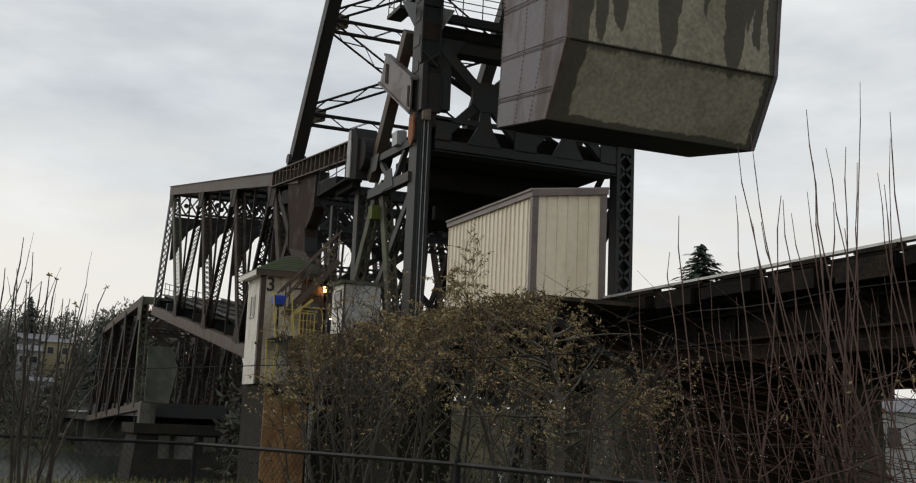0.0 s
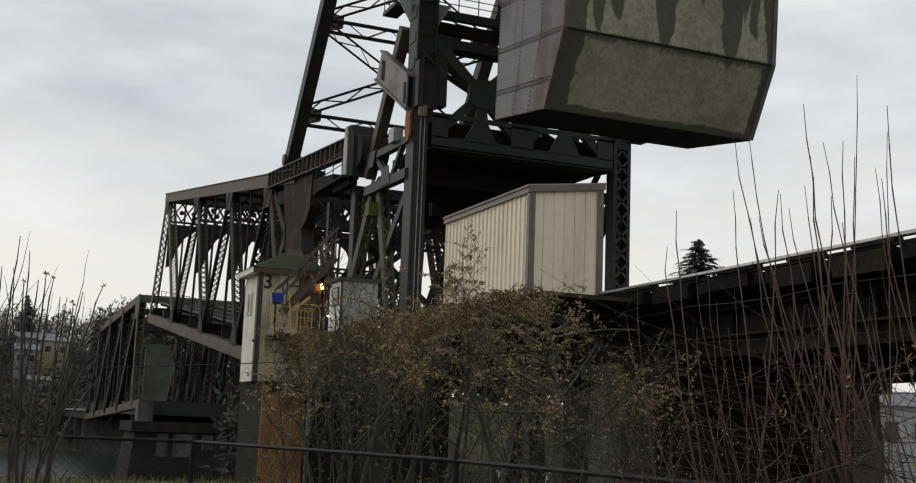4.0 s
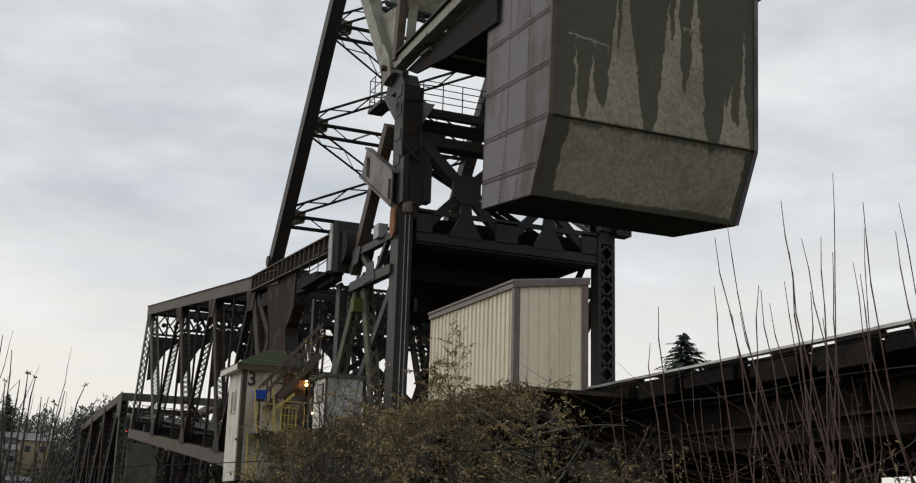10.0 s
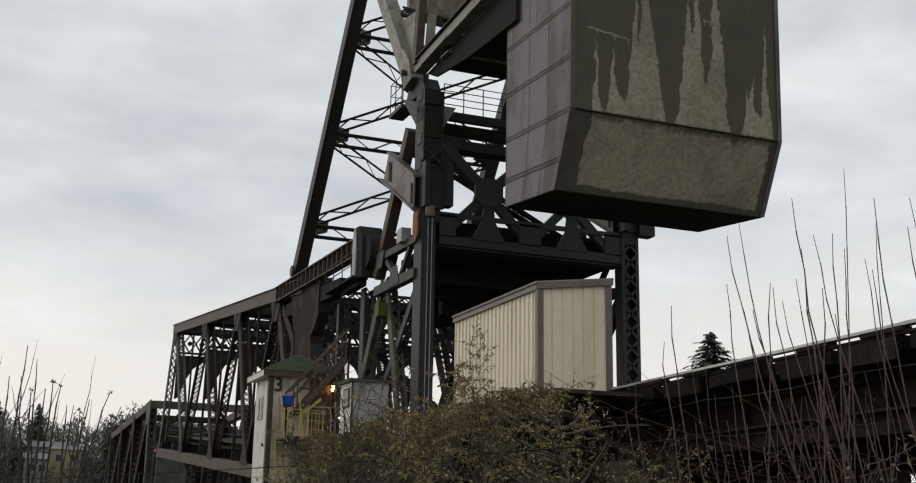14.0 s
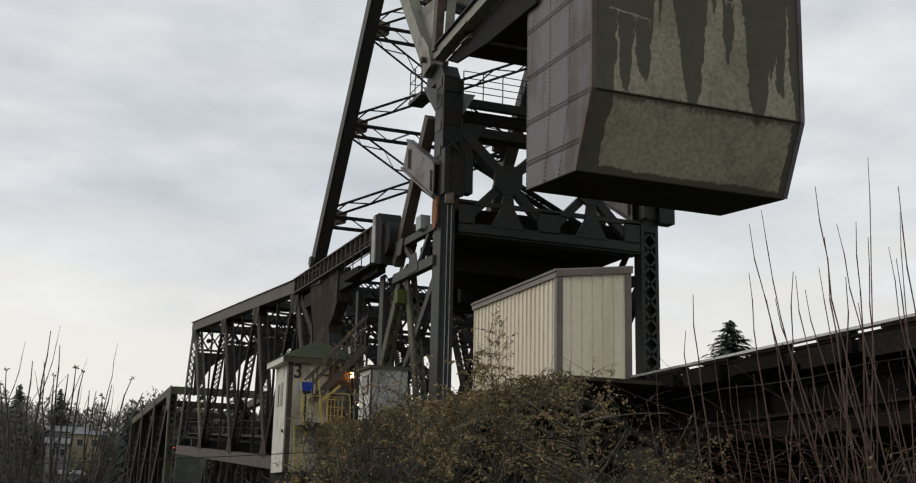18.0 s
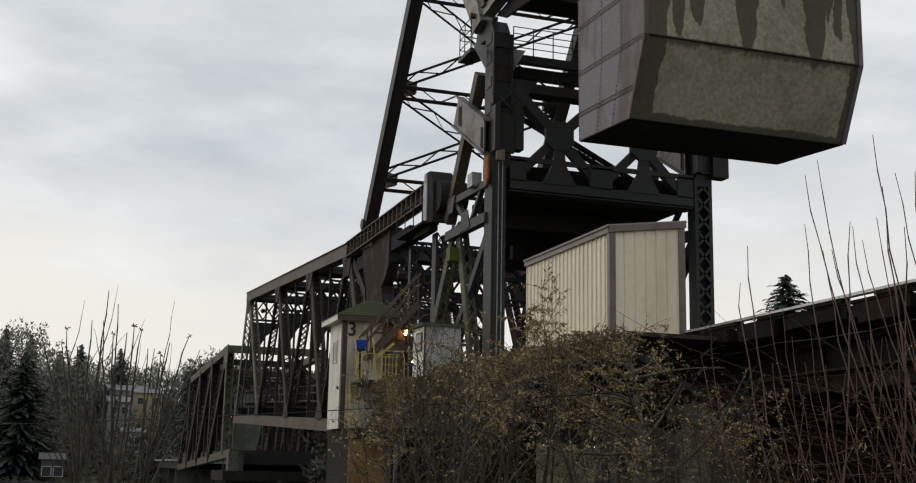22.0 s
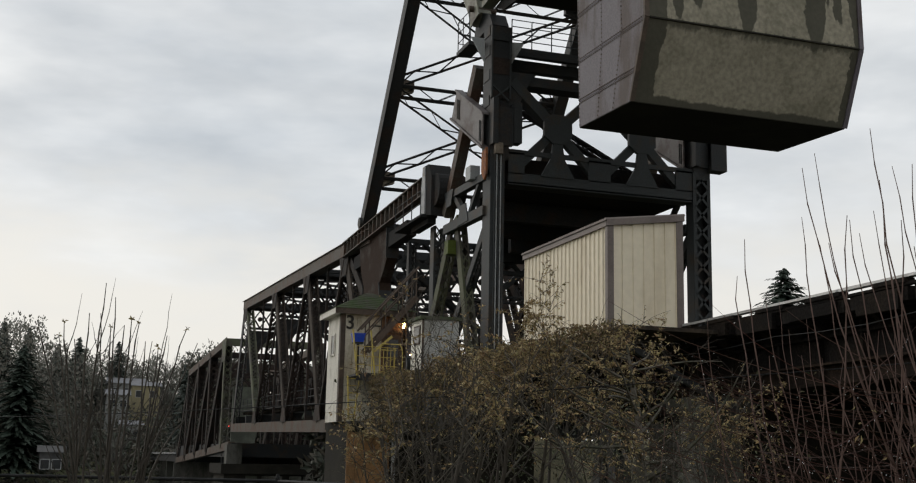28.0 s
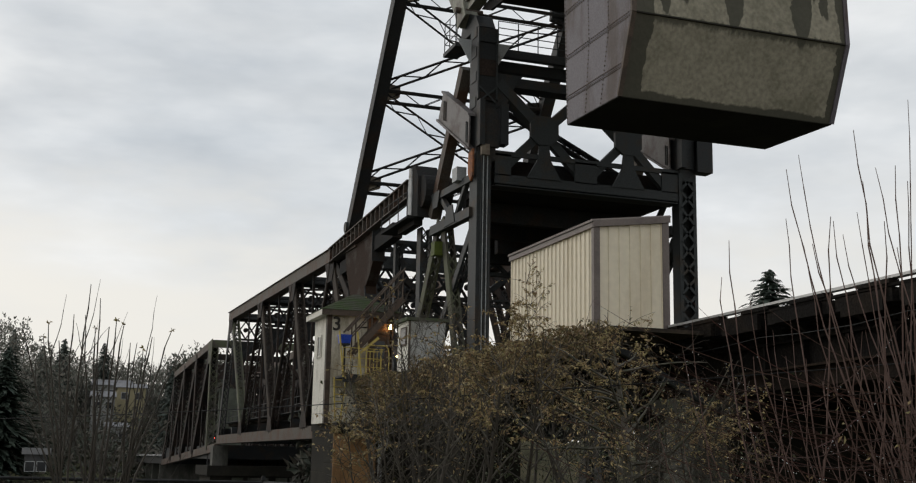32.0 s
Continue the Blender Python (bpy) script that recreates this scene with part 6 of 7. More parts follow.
def make_undergrowth():
    """Low bramble and ivy on the bank under the viaduct."""
    rng = random.Random(9)
    s = Solid()
    for i in range(2600):
        y = rng.uniform(10, 24)
        x = y * rng.uniform(0.22, 0.62)
        z = ground_height(x, y) + abs(rng.gauss(0, 0.55)) * (0.5 + 0.8 * noise.noise((x * 0.6, y * 0.6, 2.0)) ** 2 + 0.3)
        leaf_blade(s, Vector((x, y, z)), Vector((rng.uniform(-1, 1), rng.uniform(-1, 1), rng.uniform(-0.6, 0.8))), rng.uniform(0.06, 0.13), rng)
    part("undergrowth", s, LEAF_DARK, None, "dark tangled bramble and ivy on the bank", False, "stuff")
    d = Solid()
    for i in range(9000):
        x, y, z = rng.gauss(9.5, 1.3), rng.gauss(19.3, 0.8), rng.uniform(-2.6, 1.5)
        if noise.noise((x * 1.5, y * 1.2, z * 1.8)) < -0.02 + 0.1 * z:
            continue
        leaf_blade(d, Vector((x, y, z)), Vector((rng.uniform(-1, 1), rng.uniform(-1, 0.5), rng.uniform(-1.2, 0.3))), rng.uniform(0.05, 0.095), rng)
    part("evergreen_brush", d, LEAF_GREEN, None, "glossy dark green leaves round the mossy trunk", False, "stuff")
    g = Solid()
    for i in range(9000):
        y = rng.uniform(7.0, 22)
        x = y * rng.uniform(-0.12, 0.5)
        z = ground_height(x, y)
        h = rng.uniform(0.3, 1.1) * (0.6 + 0.5 * noise.noise((x * 0.5, y * 0.5, 5.0)))
        a = Vector((rng.uniform(-0.35, 0.35), rng.uniform(-0.35, 0.35), 1)).normalized()
        w = Vector((rng.uniform(-1, 1), rng.uniform(-1, 1), 0)).normalized() * 0.012
        p = Vector((x, y, z - 0.03))
        g.add([p - w, p + w, p + a * h * 0.6 + w * 0.6, p + a * h + Vector((a.x * 0.3, a.y * 0.3, -0.05)), p + a * h * 0.6 - w * 0.6], [(0, 1, 2, 3, 4)])
    for i in range(4000):
        y = rng.uniform(20, 40)
        x = y * rng.uniform(-0.16, 0.24)
        z, h = ground_height(x, y), rng.uniform(0.08, 0.3)
        a = Vector((rng.uniform(-0.4, 0.4), rng.uniform(-0.4, 0.4), 1)).normalized() * h
        w = Vector((rng.uniform(-1, 1), rng.uniform(-1, 1), 0)).normalized() * 0.03
        p = Vector((x, y, z - 0.02))
        g.add([p - w, p + w, p + a], [(0, 1, 2)])
    part("weeds", g, GRASS, None, "tall wet grass and weeds behind the fence", False, "stuff")
    # ivy mantle over the foot of the viaduct
    v = Solid()
    for i in range(700):
        y = rng.uniform(19, 44)
        x = rng.uniform(10.5, 15.4)
        z = rng.uniform(-3.5, 2.3) + 0.6 * noise.noise((y * 0.35, x * 0.4, 7.0)) - 0.2 * abs(x - 13.5)
        leaf_blade(v, Vector((x, y, z)), Vector((rng.uniform(-1, 1), rng.uniform(-1, 1), rng.uniform(-1, 0.4))), rng.uniform(0.08, 0.18), rng)
    for i in range(2600):
        a, z = rng.uniform(0, 1), rng.uniform(-0.4, 3.15)
        x = 11.7 + 3.6 * a + rng.gauss(0, 0.1)
        if z > 2.5 + 0.7 * noise.noise((x * 1.2, 3.0, 1.0)) or z < 0.9 + 1.4 * noise.noise((x * 0.9, 8.0, 1.0)):
            continue
        leaf_blade(v, Vector((x, 45.7 + rng.gauss(0, 0.22), z)), Vector((rng.uniform(-1, 1), rng.uniform(-1, 0.4), rng.uniform(-1.2, 0.2))), rng.uniform(0.09, 0.2), rng)
    # brown bramble hanging over the platform's edge, thinning downwards
    h, tw = Solid(), Solid()
    for i in range(15000):
        y = rng.uniform(24.3, 46.5)
        lump = noise.noise((y * 0.55, 3.0, 1.0))
        top = 3.25 + 0.25 * lump + 0.12 * noise.noise((y * 2.3, 5.0, 2.0))
        z = top - abs(rng.gauss(0, 0.75)) ** 1.2
        if noise.noise((y * 0.8, z * 1.1, 11.0)) < -0.12 - 0.25 * (z - 2.2):
            continue
        x = 12.45 - rng.uniform(0, 0.7) * (1.0 + 0.5 * lump) + 0.12 * (3.2 - z)
        leaf_blade(h, Vector((x, y, z)), Vector((rng.uniform(-1, 0.6), rng.uniform(-1, 1), rng.uniform(-1.2, 0.5))), rng.uniform(0.07, 0.15), rng)
    for i in range(520):
        y = rng.uniform(24.3, 46.5)
        p = Vector((12.4 + rng.uniform(-0.4, 0.2), y, rng.uniform(1.8, 3.2)))
        stem(tw, p, p + Vector((rng.uniform(-0.7, 0.1), rng.uniform(-0.9, 0.9), rng.uniform(-0.9, 0.55))), 0.008, (0, 0, 0.15), rng, 5, 3)
    part("bramble", h, BRAMBLE, None, "brown and olive bramble over the platform's edge", False, "stuff")
    part("bramble_canes", tw, GREY_TWIG, None, "thin bramble canes over the platform's edge", False, "stuff")
    part("ivy_mantle", v, LEAF_DARK, None, "dark ivy and brush against the viaduct", False, "stuff")


make_undergrowth()


def make_shoots():
    """Clumps of long red-brown shoots behind the fence: bearing of each tip from +y, its height over the eye."""
    rng = random.Random(21)
    drops = Solid()
    clumps = ((41.0, 6.2, 34.5, ((32.6, 1.01), (33.0, 1.16), (35.7, 1.31), (35.8, 1.59), (36.4, 1.65), (36.5, 1.12), (36.9, 1.14), (34.0, 0.55))),
              (44.5, 6.1, 39.0, ((37.8, 1.23), (37.9, 1.23), (38.3, 1.2), (39.0, 1.72), (39.3, 1.48), (39.0, 1.24), (39.5, 1.1), (39.9, 1.56), (40.2, 1.19), (40.7, 1.08))),
              (48.0, 6.3, 43.0, ((40.8, 1.53), (41.3, 1.45), (41.5, 1.97), (42.2, 1.37), (42.5, 1.34), (42.8, 1.72), (42.8, 1.61), (44.2, 1.61), (44.4, 1.68), (45.1, 1.28), (46.5, 1.9), (47.5, 1.5))))
    at = lambda b, r, z: Vector((math.sin(radians(b)) * r, math.cos(radians(b)) * r, z))
    for bearing, dist, mid, tips in clumps:
        foot = at(bearing, dist, -1.75)
        c = thing("shoot_clump", "clump of tall bare red-brown shoots wet with rain", "shrub", foot, "shoot clumps")
        extra = tuple((mid + rng.uniform(-5.5, 4.5), rng.uniform(-0.1, 0.95)) for _ in range(13))
        for k, (b, z) in enumerate(tips + extra):
            w = Solid()
            q = at(b, dist * rng.uniform(0.97, 1.04), z)
            lean = rng.uniform(3.0, 14.0) if rng.random() < 0.8 else rng.uniform(-4.0, 0.5)
            p = at(b + lean, dist + rng.uniform(-0.2, 0.2), -1.75)
            knee = at(b + lean * rng.uniform(0.0, 0.14), dist, z * rng.uniform(0.3, 0.55) - 0.35)
            pts = bowed(w, p, knee, q, rng.uniform(0.0048, 0.0068) if k < len(tips) else rng.uniform(0.003, 0.0048), rng, 13)
            sh = part("shoot", w, TWIG, c)
            for _ in range(rng.randint(1, 3)):
                i = rng.randint(3, 7)
                e = pts[i] + Vector((rng.uniform(-0.45, 0.35), rng.uniform(-0.2, 0.2), rng.uniform(0.25, 0.7)))
                tw = Solid()
                stem(tw, pts[i], e, 0.0042, (rng.uniform(-0.1, 0.06), 0, -0.06), rng, 5, 3)
                part("twig", tw, TWIG, sh)
        # thin twigs sweeping up and outwards from low on the clump, hung with drops
        low = Solid()
        for _ in range(70):
            p = foot + Vector((rng.uniform(-0.9, 0.7), rng.uniform(-0.4, 0.8), rng.uniform(0.8, 2.1)))
            reach = rng.uniform(0.4, 1.6) * (-1 if rng.random() < 0.72 else 0.7)
            q = p + Vector((reach * 0.76, -reach * 0.64, rng.uniform(0.1, 0.55))) + Vector((0, rng.uniform(-0.2, 0.2), 0))
            knee = p.lerp(q, 0.55) + Vector((0, 0, -rng.uniform(0.05, 0.3)))
            pts = bowed(low, p, knee, q, rng.uniform(0.0018, 0.0036), rng, 7, 3)
            for i in range(12 if rng.random() < 0.22 else 1):
                k = rng.uniform(1, 6.9)
                t = pts[int(k)].lerp(pts[int(k) + 1], k % 1) + Vector((0, 0, -0.01))
                r = rng.uniform(0.0016, 0.003)
                drops.add([t + Vector(o) * r for o in ((1, 0, 0), (0, 1, 0), (-1, 0, 0), (0, -1, 0), (0, 0, 1), (0, 0, -1))],
                          [(0, 1, 4), (1, 2, 4), (2, 3, 4), (3, 0, 4), (1, 0, 5), (2, 1, 5), (3, 2, 5), (0, 3, 5)])
        part("twig_tangle", low, TWIG, c, "tangle of thin twigs hung with drops", kind="stuff")
        stool = Solid()
        for k in range(5):
            p = foot + Vector((rng.uniform(-0.35, 0.45), rng.uniform(-0.25, 0.3), -0.05))
            bowed(stool, p, p + Vector((rng.uniform(-0.15, 0.1), 0, 0.7)), p + Vector((rng.uniform(-0.4, 0.25), rng.uniform(-0.2, 0.2), rng.uniform(1.3, 1.9))), rng.uniform(0.014, 0.022), rng, 8, 6)
        part("old_stem", stool, DARK_TWIG, c, "thicker dark old stems")
        lv = Solid()
        for _ in range(12):
            p = foot + Vector((rng.uniform(-1.0, 0.7), rng.uniform(-0.4, 0.4), rng.uniform(0.9, 2.2)))
            for _ in range(2):
                leaf_blade(lv, p + Vector((rng.uniform(-0.04, 0.04), 0, rng.uniform(-0.05, 0.05))), Vector((rng.uniform(-1, 1), rng.uniform(-0.4, 0.4), rng.uniform(-1, 0))), rng.uniform(0.025, 0.05), rng)
        part("last_leaves", lv, LEAF, c, "a few withered ochre leaves", kind="stuff")
    part("rain_drops", drops, DROP, None, "rain drops hanging from the twigs", False, "stuff")


# Opaque near-white: the bright glint of a drop is put into its colour.
DROP = surface("near_white_rain_drop", (0.75, 0.78, 0.8), None, 0.3, 2.0, 0.05, 0.0)
make_shoots()


def make_dry_stems():
    """Dark dry stems with seed heads behind the fence: bearing of each tip from +y, its height over the eye."""
    rng = random.Random(33)
    at = lambda b, z, r: Vector((math.sin(radians(b)) * r, math.cos(radians(b)) * r, z))
    clumps = ((1.2, 9.9, ((-1.1, 1.01), (0.05, 1.03), (-0.14, 0.93), (0.57, 0.91), (1.81, 1.36), (1.15, 1.11), (-0.9, 0.4), (1.6, 0.6))),
              (2.6, 10.0, ((1.66, 1.13), (2.28, 1.28), (2.15, 1.04), (2.78, 1.03), (3.09, 1.08), (3.45, 1.08), (1.3, 0.2), (3.3, 0.3), (2.4, 0.7))),
              (3.7, 10.2, ((3.79, 0.94), (4.4, 0.9), (4.78, 0.99), (5.68, 1.07), (6.22, 0.95), (4.1, 0.94), (5.0, 0.4), (5.9, 0.3), (4.6, 0.6))))
    heads = (-0.14, 0.05, 2.15, 3.09, 3.45, 4.4, 5.68)
    for b0, r, tips in clumps:
        foot = at(b0, -1.75, r)
        c = thing("dry_stem_clump", "clump of dark dry stems with withered seed heads", "shrub", foot, "dry stem clumps")
        for b, z in tips:
            w = Solid()
            q = at(b, z, r * rng.uniform(0.985, 1.015))
            hub = at(b0 + rng.uniform(-0.35, 0.35), rng.uniform(-0.75, -0.45), r)
            stem(w, foot + Vector((rng.uniform(-0.1, 0.1), rng.uniform(-0.1, 0.1), 0)), hub, 0.015, (0, 0, 0), rng, 4, 5)
            knee = at(b0 + (b - b0) * rng.uniform(0.35, 0.6), z * 0.35, r)
            pts = bowed(w, hub, knee, q, rng.uniform(0.009, 0.012), rng, 9, 5)
            for _ in range(rng.randint(1, 3)):
                k = rng.randint(3, 7)
                stem(w, pts[k], pts[k] + Vector((rng.uniform(-0.25, 0.25), rng.uniform(-0.1, 0.1), rng.uniform(0.2, 0.65))), 0.005, (0, 0, -0.03), rng, 5, 3)
            st = part("stem", w, DARK_TWIG, c)
            if b in heads:
                h = Solid()
                for _ in range(6):
                    leaf_blade(h, pts[-1], Vector((rng.uniform(-1, 1), rng.uniform(-1, 1), rng.uniform(-0.6, 1))), rng.uniform(0.022, 0.045), rng)
                part("seed_head", h, LEAF, st, "withered brown seed head")
        t = Solid()
        for _ in range(14):
            p = foot + Vector((rng.uniform(-0.15, 0.15), 0, rng.uniform(0.5, 1.6)))
            stem(t, p, p + Vector((rng.uniform(-0.6, 0.6), rng.uniform(-0.2, 0.2), rng.uniform(0.3, 0.9))), 0.0045, (0, 0, -0.05), rng, 6, 3)
        part("twig_tangle", t, DARK_TWIG, c, kind="stuff")


make_dry_stems()


# ---------------------------------------------------------------- conifers and far woods
def make_fir(x, y, z, height, radius, seed, label, name="fir_tree", bare=0.12, leaf=FIR):
    rng = random.Random(seed)
    t = thing(name, label, "tree", (x, y, z))
    part("trunk", Solid().tube((x, y, z), (x, y, z + height * 0.97), height * 0.014, 7, 0.02), FIR_TRUNK, t)
    s = Solid()
    layers = int(height / 0.3)
    for i in range(layers):
        k = bare + (1 - bare) * i / layers
        zz, rr = z + height * k, radius * (1 - k) ** 0.8 * rng.uniform(0.75, 1.15) + 0.15
        for j in range(max(5, int(17 * (1 - 0.35 * k)))):
            a = rng.uniform(0, 2 * math.pi)
            L = rr * rng.uniform(0.55, 1.1)
            base = Vector((x, y, zz + rng.uniform(-0.2, 0.2)))
            d = Vector((math.cos(a), math.sin(a), rng.uniform(-0.35, 0.05)))
            for m in range(7):
                c = base + d * L * (0.1 + 0.9 * (m + rng.random() * 0.6) / 7) + Vector((0, 0, -0.05 * L * (m / 7) ** 2))
                w = Vector((-d.y, d.x, rng.uniform(-0.3, 0.1))) * (0.10 + 0.11 * L * (1 - m / 8)) * rng.uniform(0.5, 1.3)
                e = c + d * L * 0.17 + Vector((0, 0, -0.12 - 0.16 * rng.random()))
                s.add([c - d * 0.1 * L, c + w, e, c - w], [(0, 1, 2), (0, 2, 3)])
    part("needles", s, leaf, t, "dark green drooping needle sprays", kind="stuff")


make_fir(67.0, 97.5, -3.0, 22.6, 13.5, 1, "dark green fir standing alone beyond the track")
make_fir(-5.6, 188.0, -4.0, 20.0, 9.5, 2, "tall dark conifer on the far shore", "conifer")
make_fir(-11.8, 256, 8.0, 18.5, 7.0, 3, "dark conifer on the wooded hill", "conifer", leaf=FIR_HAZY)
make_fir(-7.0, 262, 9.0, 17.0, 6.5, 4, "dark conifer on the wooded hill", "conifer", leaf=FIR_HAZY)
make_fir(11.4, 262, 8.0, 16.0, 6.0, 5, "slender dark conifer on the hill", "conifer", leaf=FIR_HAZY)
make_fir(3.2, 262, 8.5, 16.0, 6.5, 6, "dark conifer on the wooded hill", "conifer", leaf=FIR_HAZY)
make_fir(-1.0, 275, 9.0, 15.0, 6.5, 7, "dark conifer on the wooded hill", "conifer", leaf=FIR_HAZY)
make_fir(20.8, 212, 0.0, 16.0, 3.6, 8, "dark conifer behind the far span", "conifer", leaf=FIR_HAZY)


def make_far_woods():
    rng = random.Random(77)
    s, b = Solid(), Solid()
    for i in range(430):
        y = rng.uniform(196, 330)
        x = rng.uniform(-0.14, 0.3) * y
        if 200 < y < 247 and 7 < x < 21:
            continue
        z, h = ground_height(x, y), rng.uniform(6, 12) * (0.75 if y < 240 else 1.0) * (0.6 if x > 0.13 * y else 1.0)
        p = Vector((x, y, z - 0.5))
        s.tube(p, p + Vector((0, 0, h * 0.5)), 0.16, 4, 0.08)
        for _ in range(34):
            q = p + Vector((0, 0, h * rng.uniform(0.25, 0.6)))
            d = Vector((rng.uniform(-0.6, 0.6), rng.uniform(-0.6, 0.6), 1)).normalized() * h * rng.uniform(0.2, 0.5)
            s.tube(q, q + d, 0.045, 3, 0.015)
            for _ in range(2):
                m = q + d * rng.uniform(0.3, 0.8)
                s.tube(m, m + (d * 0.4 + Vector((rng.uniform(-1, 1), rng.uniform(-1, 1), 0.5))), 0.03, 3, 0.012)
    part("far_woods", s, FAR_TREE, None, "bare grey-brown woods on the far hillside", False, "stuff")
    for i in range(20000):
        y = rng.uniform(186, 320)
        x = rng.uniform(-0.15, 0.32) * y
        z = ground_height(x, y) + abs(rng.gauss(0, 2.3))
        leaf_blade(b, Vector((x, y, z)), Vector((rng.uniform(-1, 1), rng.uniform(-1, 1), rng.uniform(-0.2, 1))), rng.uniform(0.7, 1.8), rng)
    for i in range(7000):
        y = rng.uniform(215, 300)
        x = rng.uniform(0.125, 0.32) * y
        z = ground_height(x, y) + rng.uniform(0, 9.5) * (0.75 + 0.5 * noise.noise((x * 0.12, y * 0.05, 3.0)))
        leaf_blade(b, Vector((x, y, z)), Vector((rng.uniform(-1, 1), rng.uniform(-1, 1), rng.uniform(-0.2, 1))), rng.uniform(0.9, 2.2), rng)
    for i in range(6000):
        y = rng.uniform(200, 236)
        x = rng.uniform(-0.14, 0.125) * y
        z = ground_height(x, y) + rng.uniform(0, 12.0) * (0.7 + 0.6 * noise.noise((x * 0.15, y * 0.06, 6.0)))
        leaf_blade(b, Vector((x, y, z)), Vector((rng.uniform(-1, 1), rng.uniform(-1, 1), rng.uniform(-0.2, 1))), rng.uniform(0.5, 1.3), rng)
    # wooded rise behind the spans
    for i in range(13000):
        y = rng.uniform(222, 262)
        k = rng.uniform(0.10, 0.31)
        x, g = k * y, ground_height(k * y, y)
        top = (19.5 - 22 * max(0.0, k - 0.22) - 60 * max(0.0, 0.125 - k)) * y / 240 + 2.2 * noise.noise((x * 0.09, 4.0, y * 0.02)) + 1.2 * noise.noise((x * 0.4, 9.0, y * 0.05))
        z = g + (top - g) * rng.random() ** 0.8
        leaf_blade(b, Vector((x, y, z)), Vector((rng.uniform(-1, 1), rng.uniform(-1, 1), rng.uniform(-0.2, 1))), rng.uniform(0.9, 2.4) * (0.55 if z > top - 1.5 else 1.0), rng)
    for i in range(15000):
        x, y = rng.uniform(16, 92), rng.uniform(72, 80)
        z = -5.0 + rng.uniform(0, 8.2) + 0.9 * noise.noise((x * 0.3, y * 0.1, 2.0))
        leaf_blade(b, Vector((x, y, z)), Vector((rng.uniform(-1, 1), rng.uniform(-1, 1), rng.uniform(-0.2, 1))), rng.uniform(0.5, 1.2), rng)
    # trees on the hill in haze-paled colours, tallest towards the left shore
    w = Solid()
    for i in range(34000):
        a = rng.uniform(-5.0, 9.0)
        y = rng.uniform(258, 290) if 1.5 < a < 4.8 else rng.uniform(236, 288)
        x = y * math.tan(radians(a))
        top = 4.3 + 1.7 * math.exp(-((a + 1.8) / 1.5) ** 2) + 0.8 * math.exp(-((a - 7.2) / 1.2) ** 2) + 0.8 * noise.noise((a * 1.3, 3.0, y * 0.03)) + 0.6 * noise.noise((a * 4.1, 8.0, y * 0.05))
        z = y * math.tan(radians(top * rng.random() ** 0.7))
        leaf_blade(w, Vector((x, y, z)), Vector((rng.uniform(-0.6, 0.6), rng.uniform(-0.6, 0.6), rng.uniform(0.1, 1))), rng.uniform(0.35, 0.95), rng)
    part("hill_trees", w, HAZY_WOODS, None, "grey-green trees on the far hill, colours paled for haze", False, "stuff")
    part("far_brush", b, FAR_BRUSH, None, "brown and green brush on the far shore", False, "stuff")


# Crown and brush colours lightened to carry the haze of distance.
HAZY_WOODS = foliage("haze_paled_tree_crowns", [(0.155, 0.152, 0.128), (0.125, 0.135, 0.108), (0.19, 0.175, 0.145), (0.15, 0.135, 0.115)])
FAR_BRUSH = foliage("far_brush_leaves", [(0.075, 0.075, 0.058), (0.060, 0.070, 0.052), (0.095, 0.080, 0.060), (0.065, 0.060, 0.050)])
make_far_woods()


# ---------------------------------------------------------------- houses and cars beyond
def make_house(x, y, w, d, zb, zt, ridge, wall, roofm, label, turn=0):
    h = thing("house", label, "house", (x, y, zb))
    part("wall", Solid().box(x - w / 2, x + w / 2, y - d / 2, y + d / 2, zb, zt), wall, h)
    part("roof", Solid().prism([(x - w / 2 - 0.4, y - d / 2 - 0.4, zt), (x - w / 2 - 0.4, y, zt + ridge), (x - w / 2 - 0.4, y + d / 2 + 0.4, zt)],
                               [(x + w / 2 + 0.4, y - d / 2 - 0.4, zt), (x + w / 2 + 0.4, y, zt + ridge), (x + w / 2 + 0.4, y + d / 2 + 0.4, zt)]), roofm, h)
    n = max(2, int(w / 2.4))
    for i in range(n):
        xx = x - w / 2 + (i + 0.5) * w / n
        win = part("window", Solid().box(xx - 0.65, xx + 0.65, y - d / 2 - 0.06, y - d / 2 - 0.004, zt - 2.3, zt - 0.9), HOUSE_WHITE, h)
        part("pane", Solid().box(xx - 0.55, xx + 0.55, y - d / 2 - 0.09, y - d / 2 - 0.064, zt - 2.2, zt - 1.0), PANE_DARK, win)


HOUSE_YELLOW = surface("pale_yellow_house_paint", (0.29, 0.25, 0.145), (0.23, 0.20, 0.12), 0.3, 0.5, 0.7, 0.05)
HOUSE_WHITE = surface("greyed_white_house_paint", (0.36, 0.36, 0.35), (0.28, 0.28, 0.27), 0.3, 0.5, 0.7, 0.05)
BOAT_GREY = surface("dark_grey_board", (0.075, 0.072, 0.07), (0.05, 0.05, 0.05), 0.4, 0.6, 0.8, 0.2)
TAN_WALL = surface("weathered_tan_concrete", (0.17, 0.15, 0.095), (0.09, 0.085, 0.05), 0.5, 0.5, 0.9, 0.3, vary=0.3)
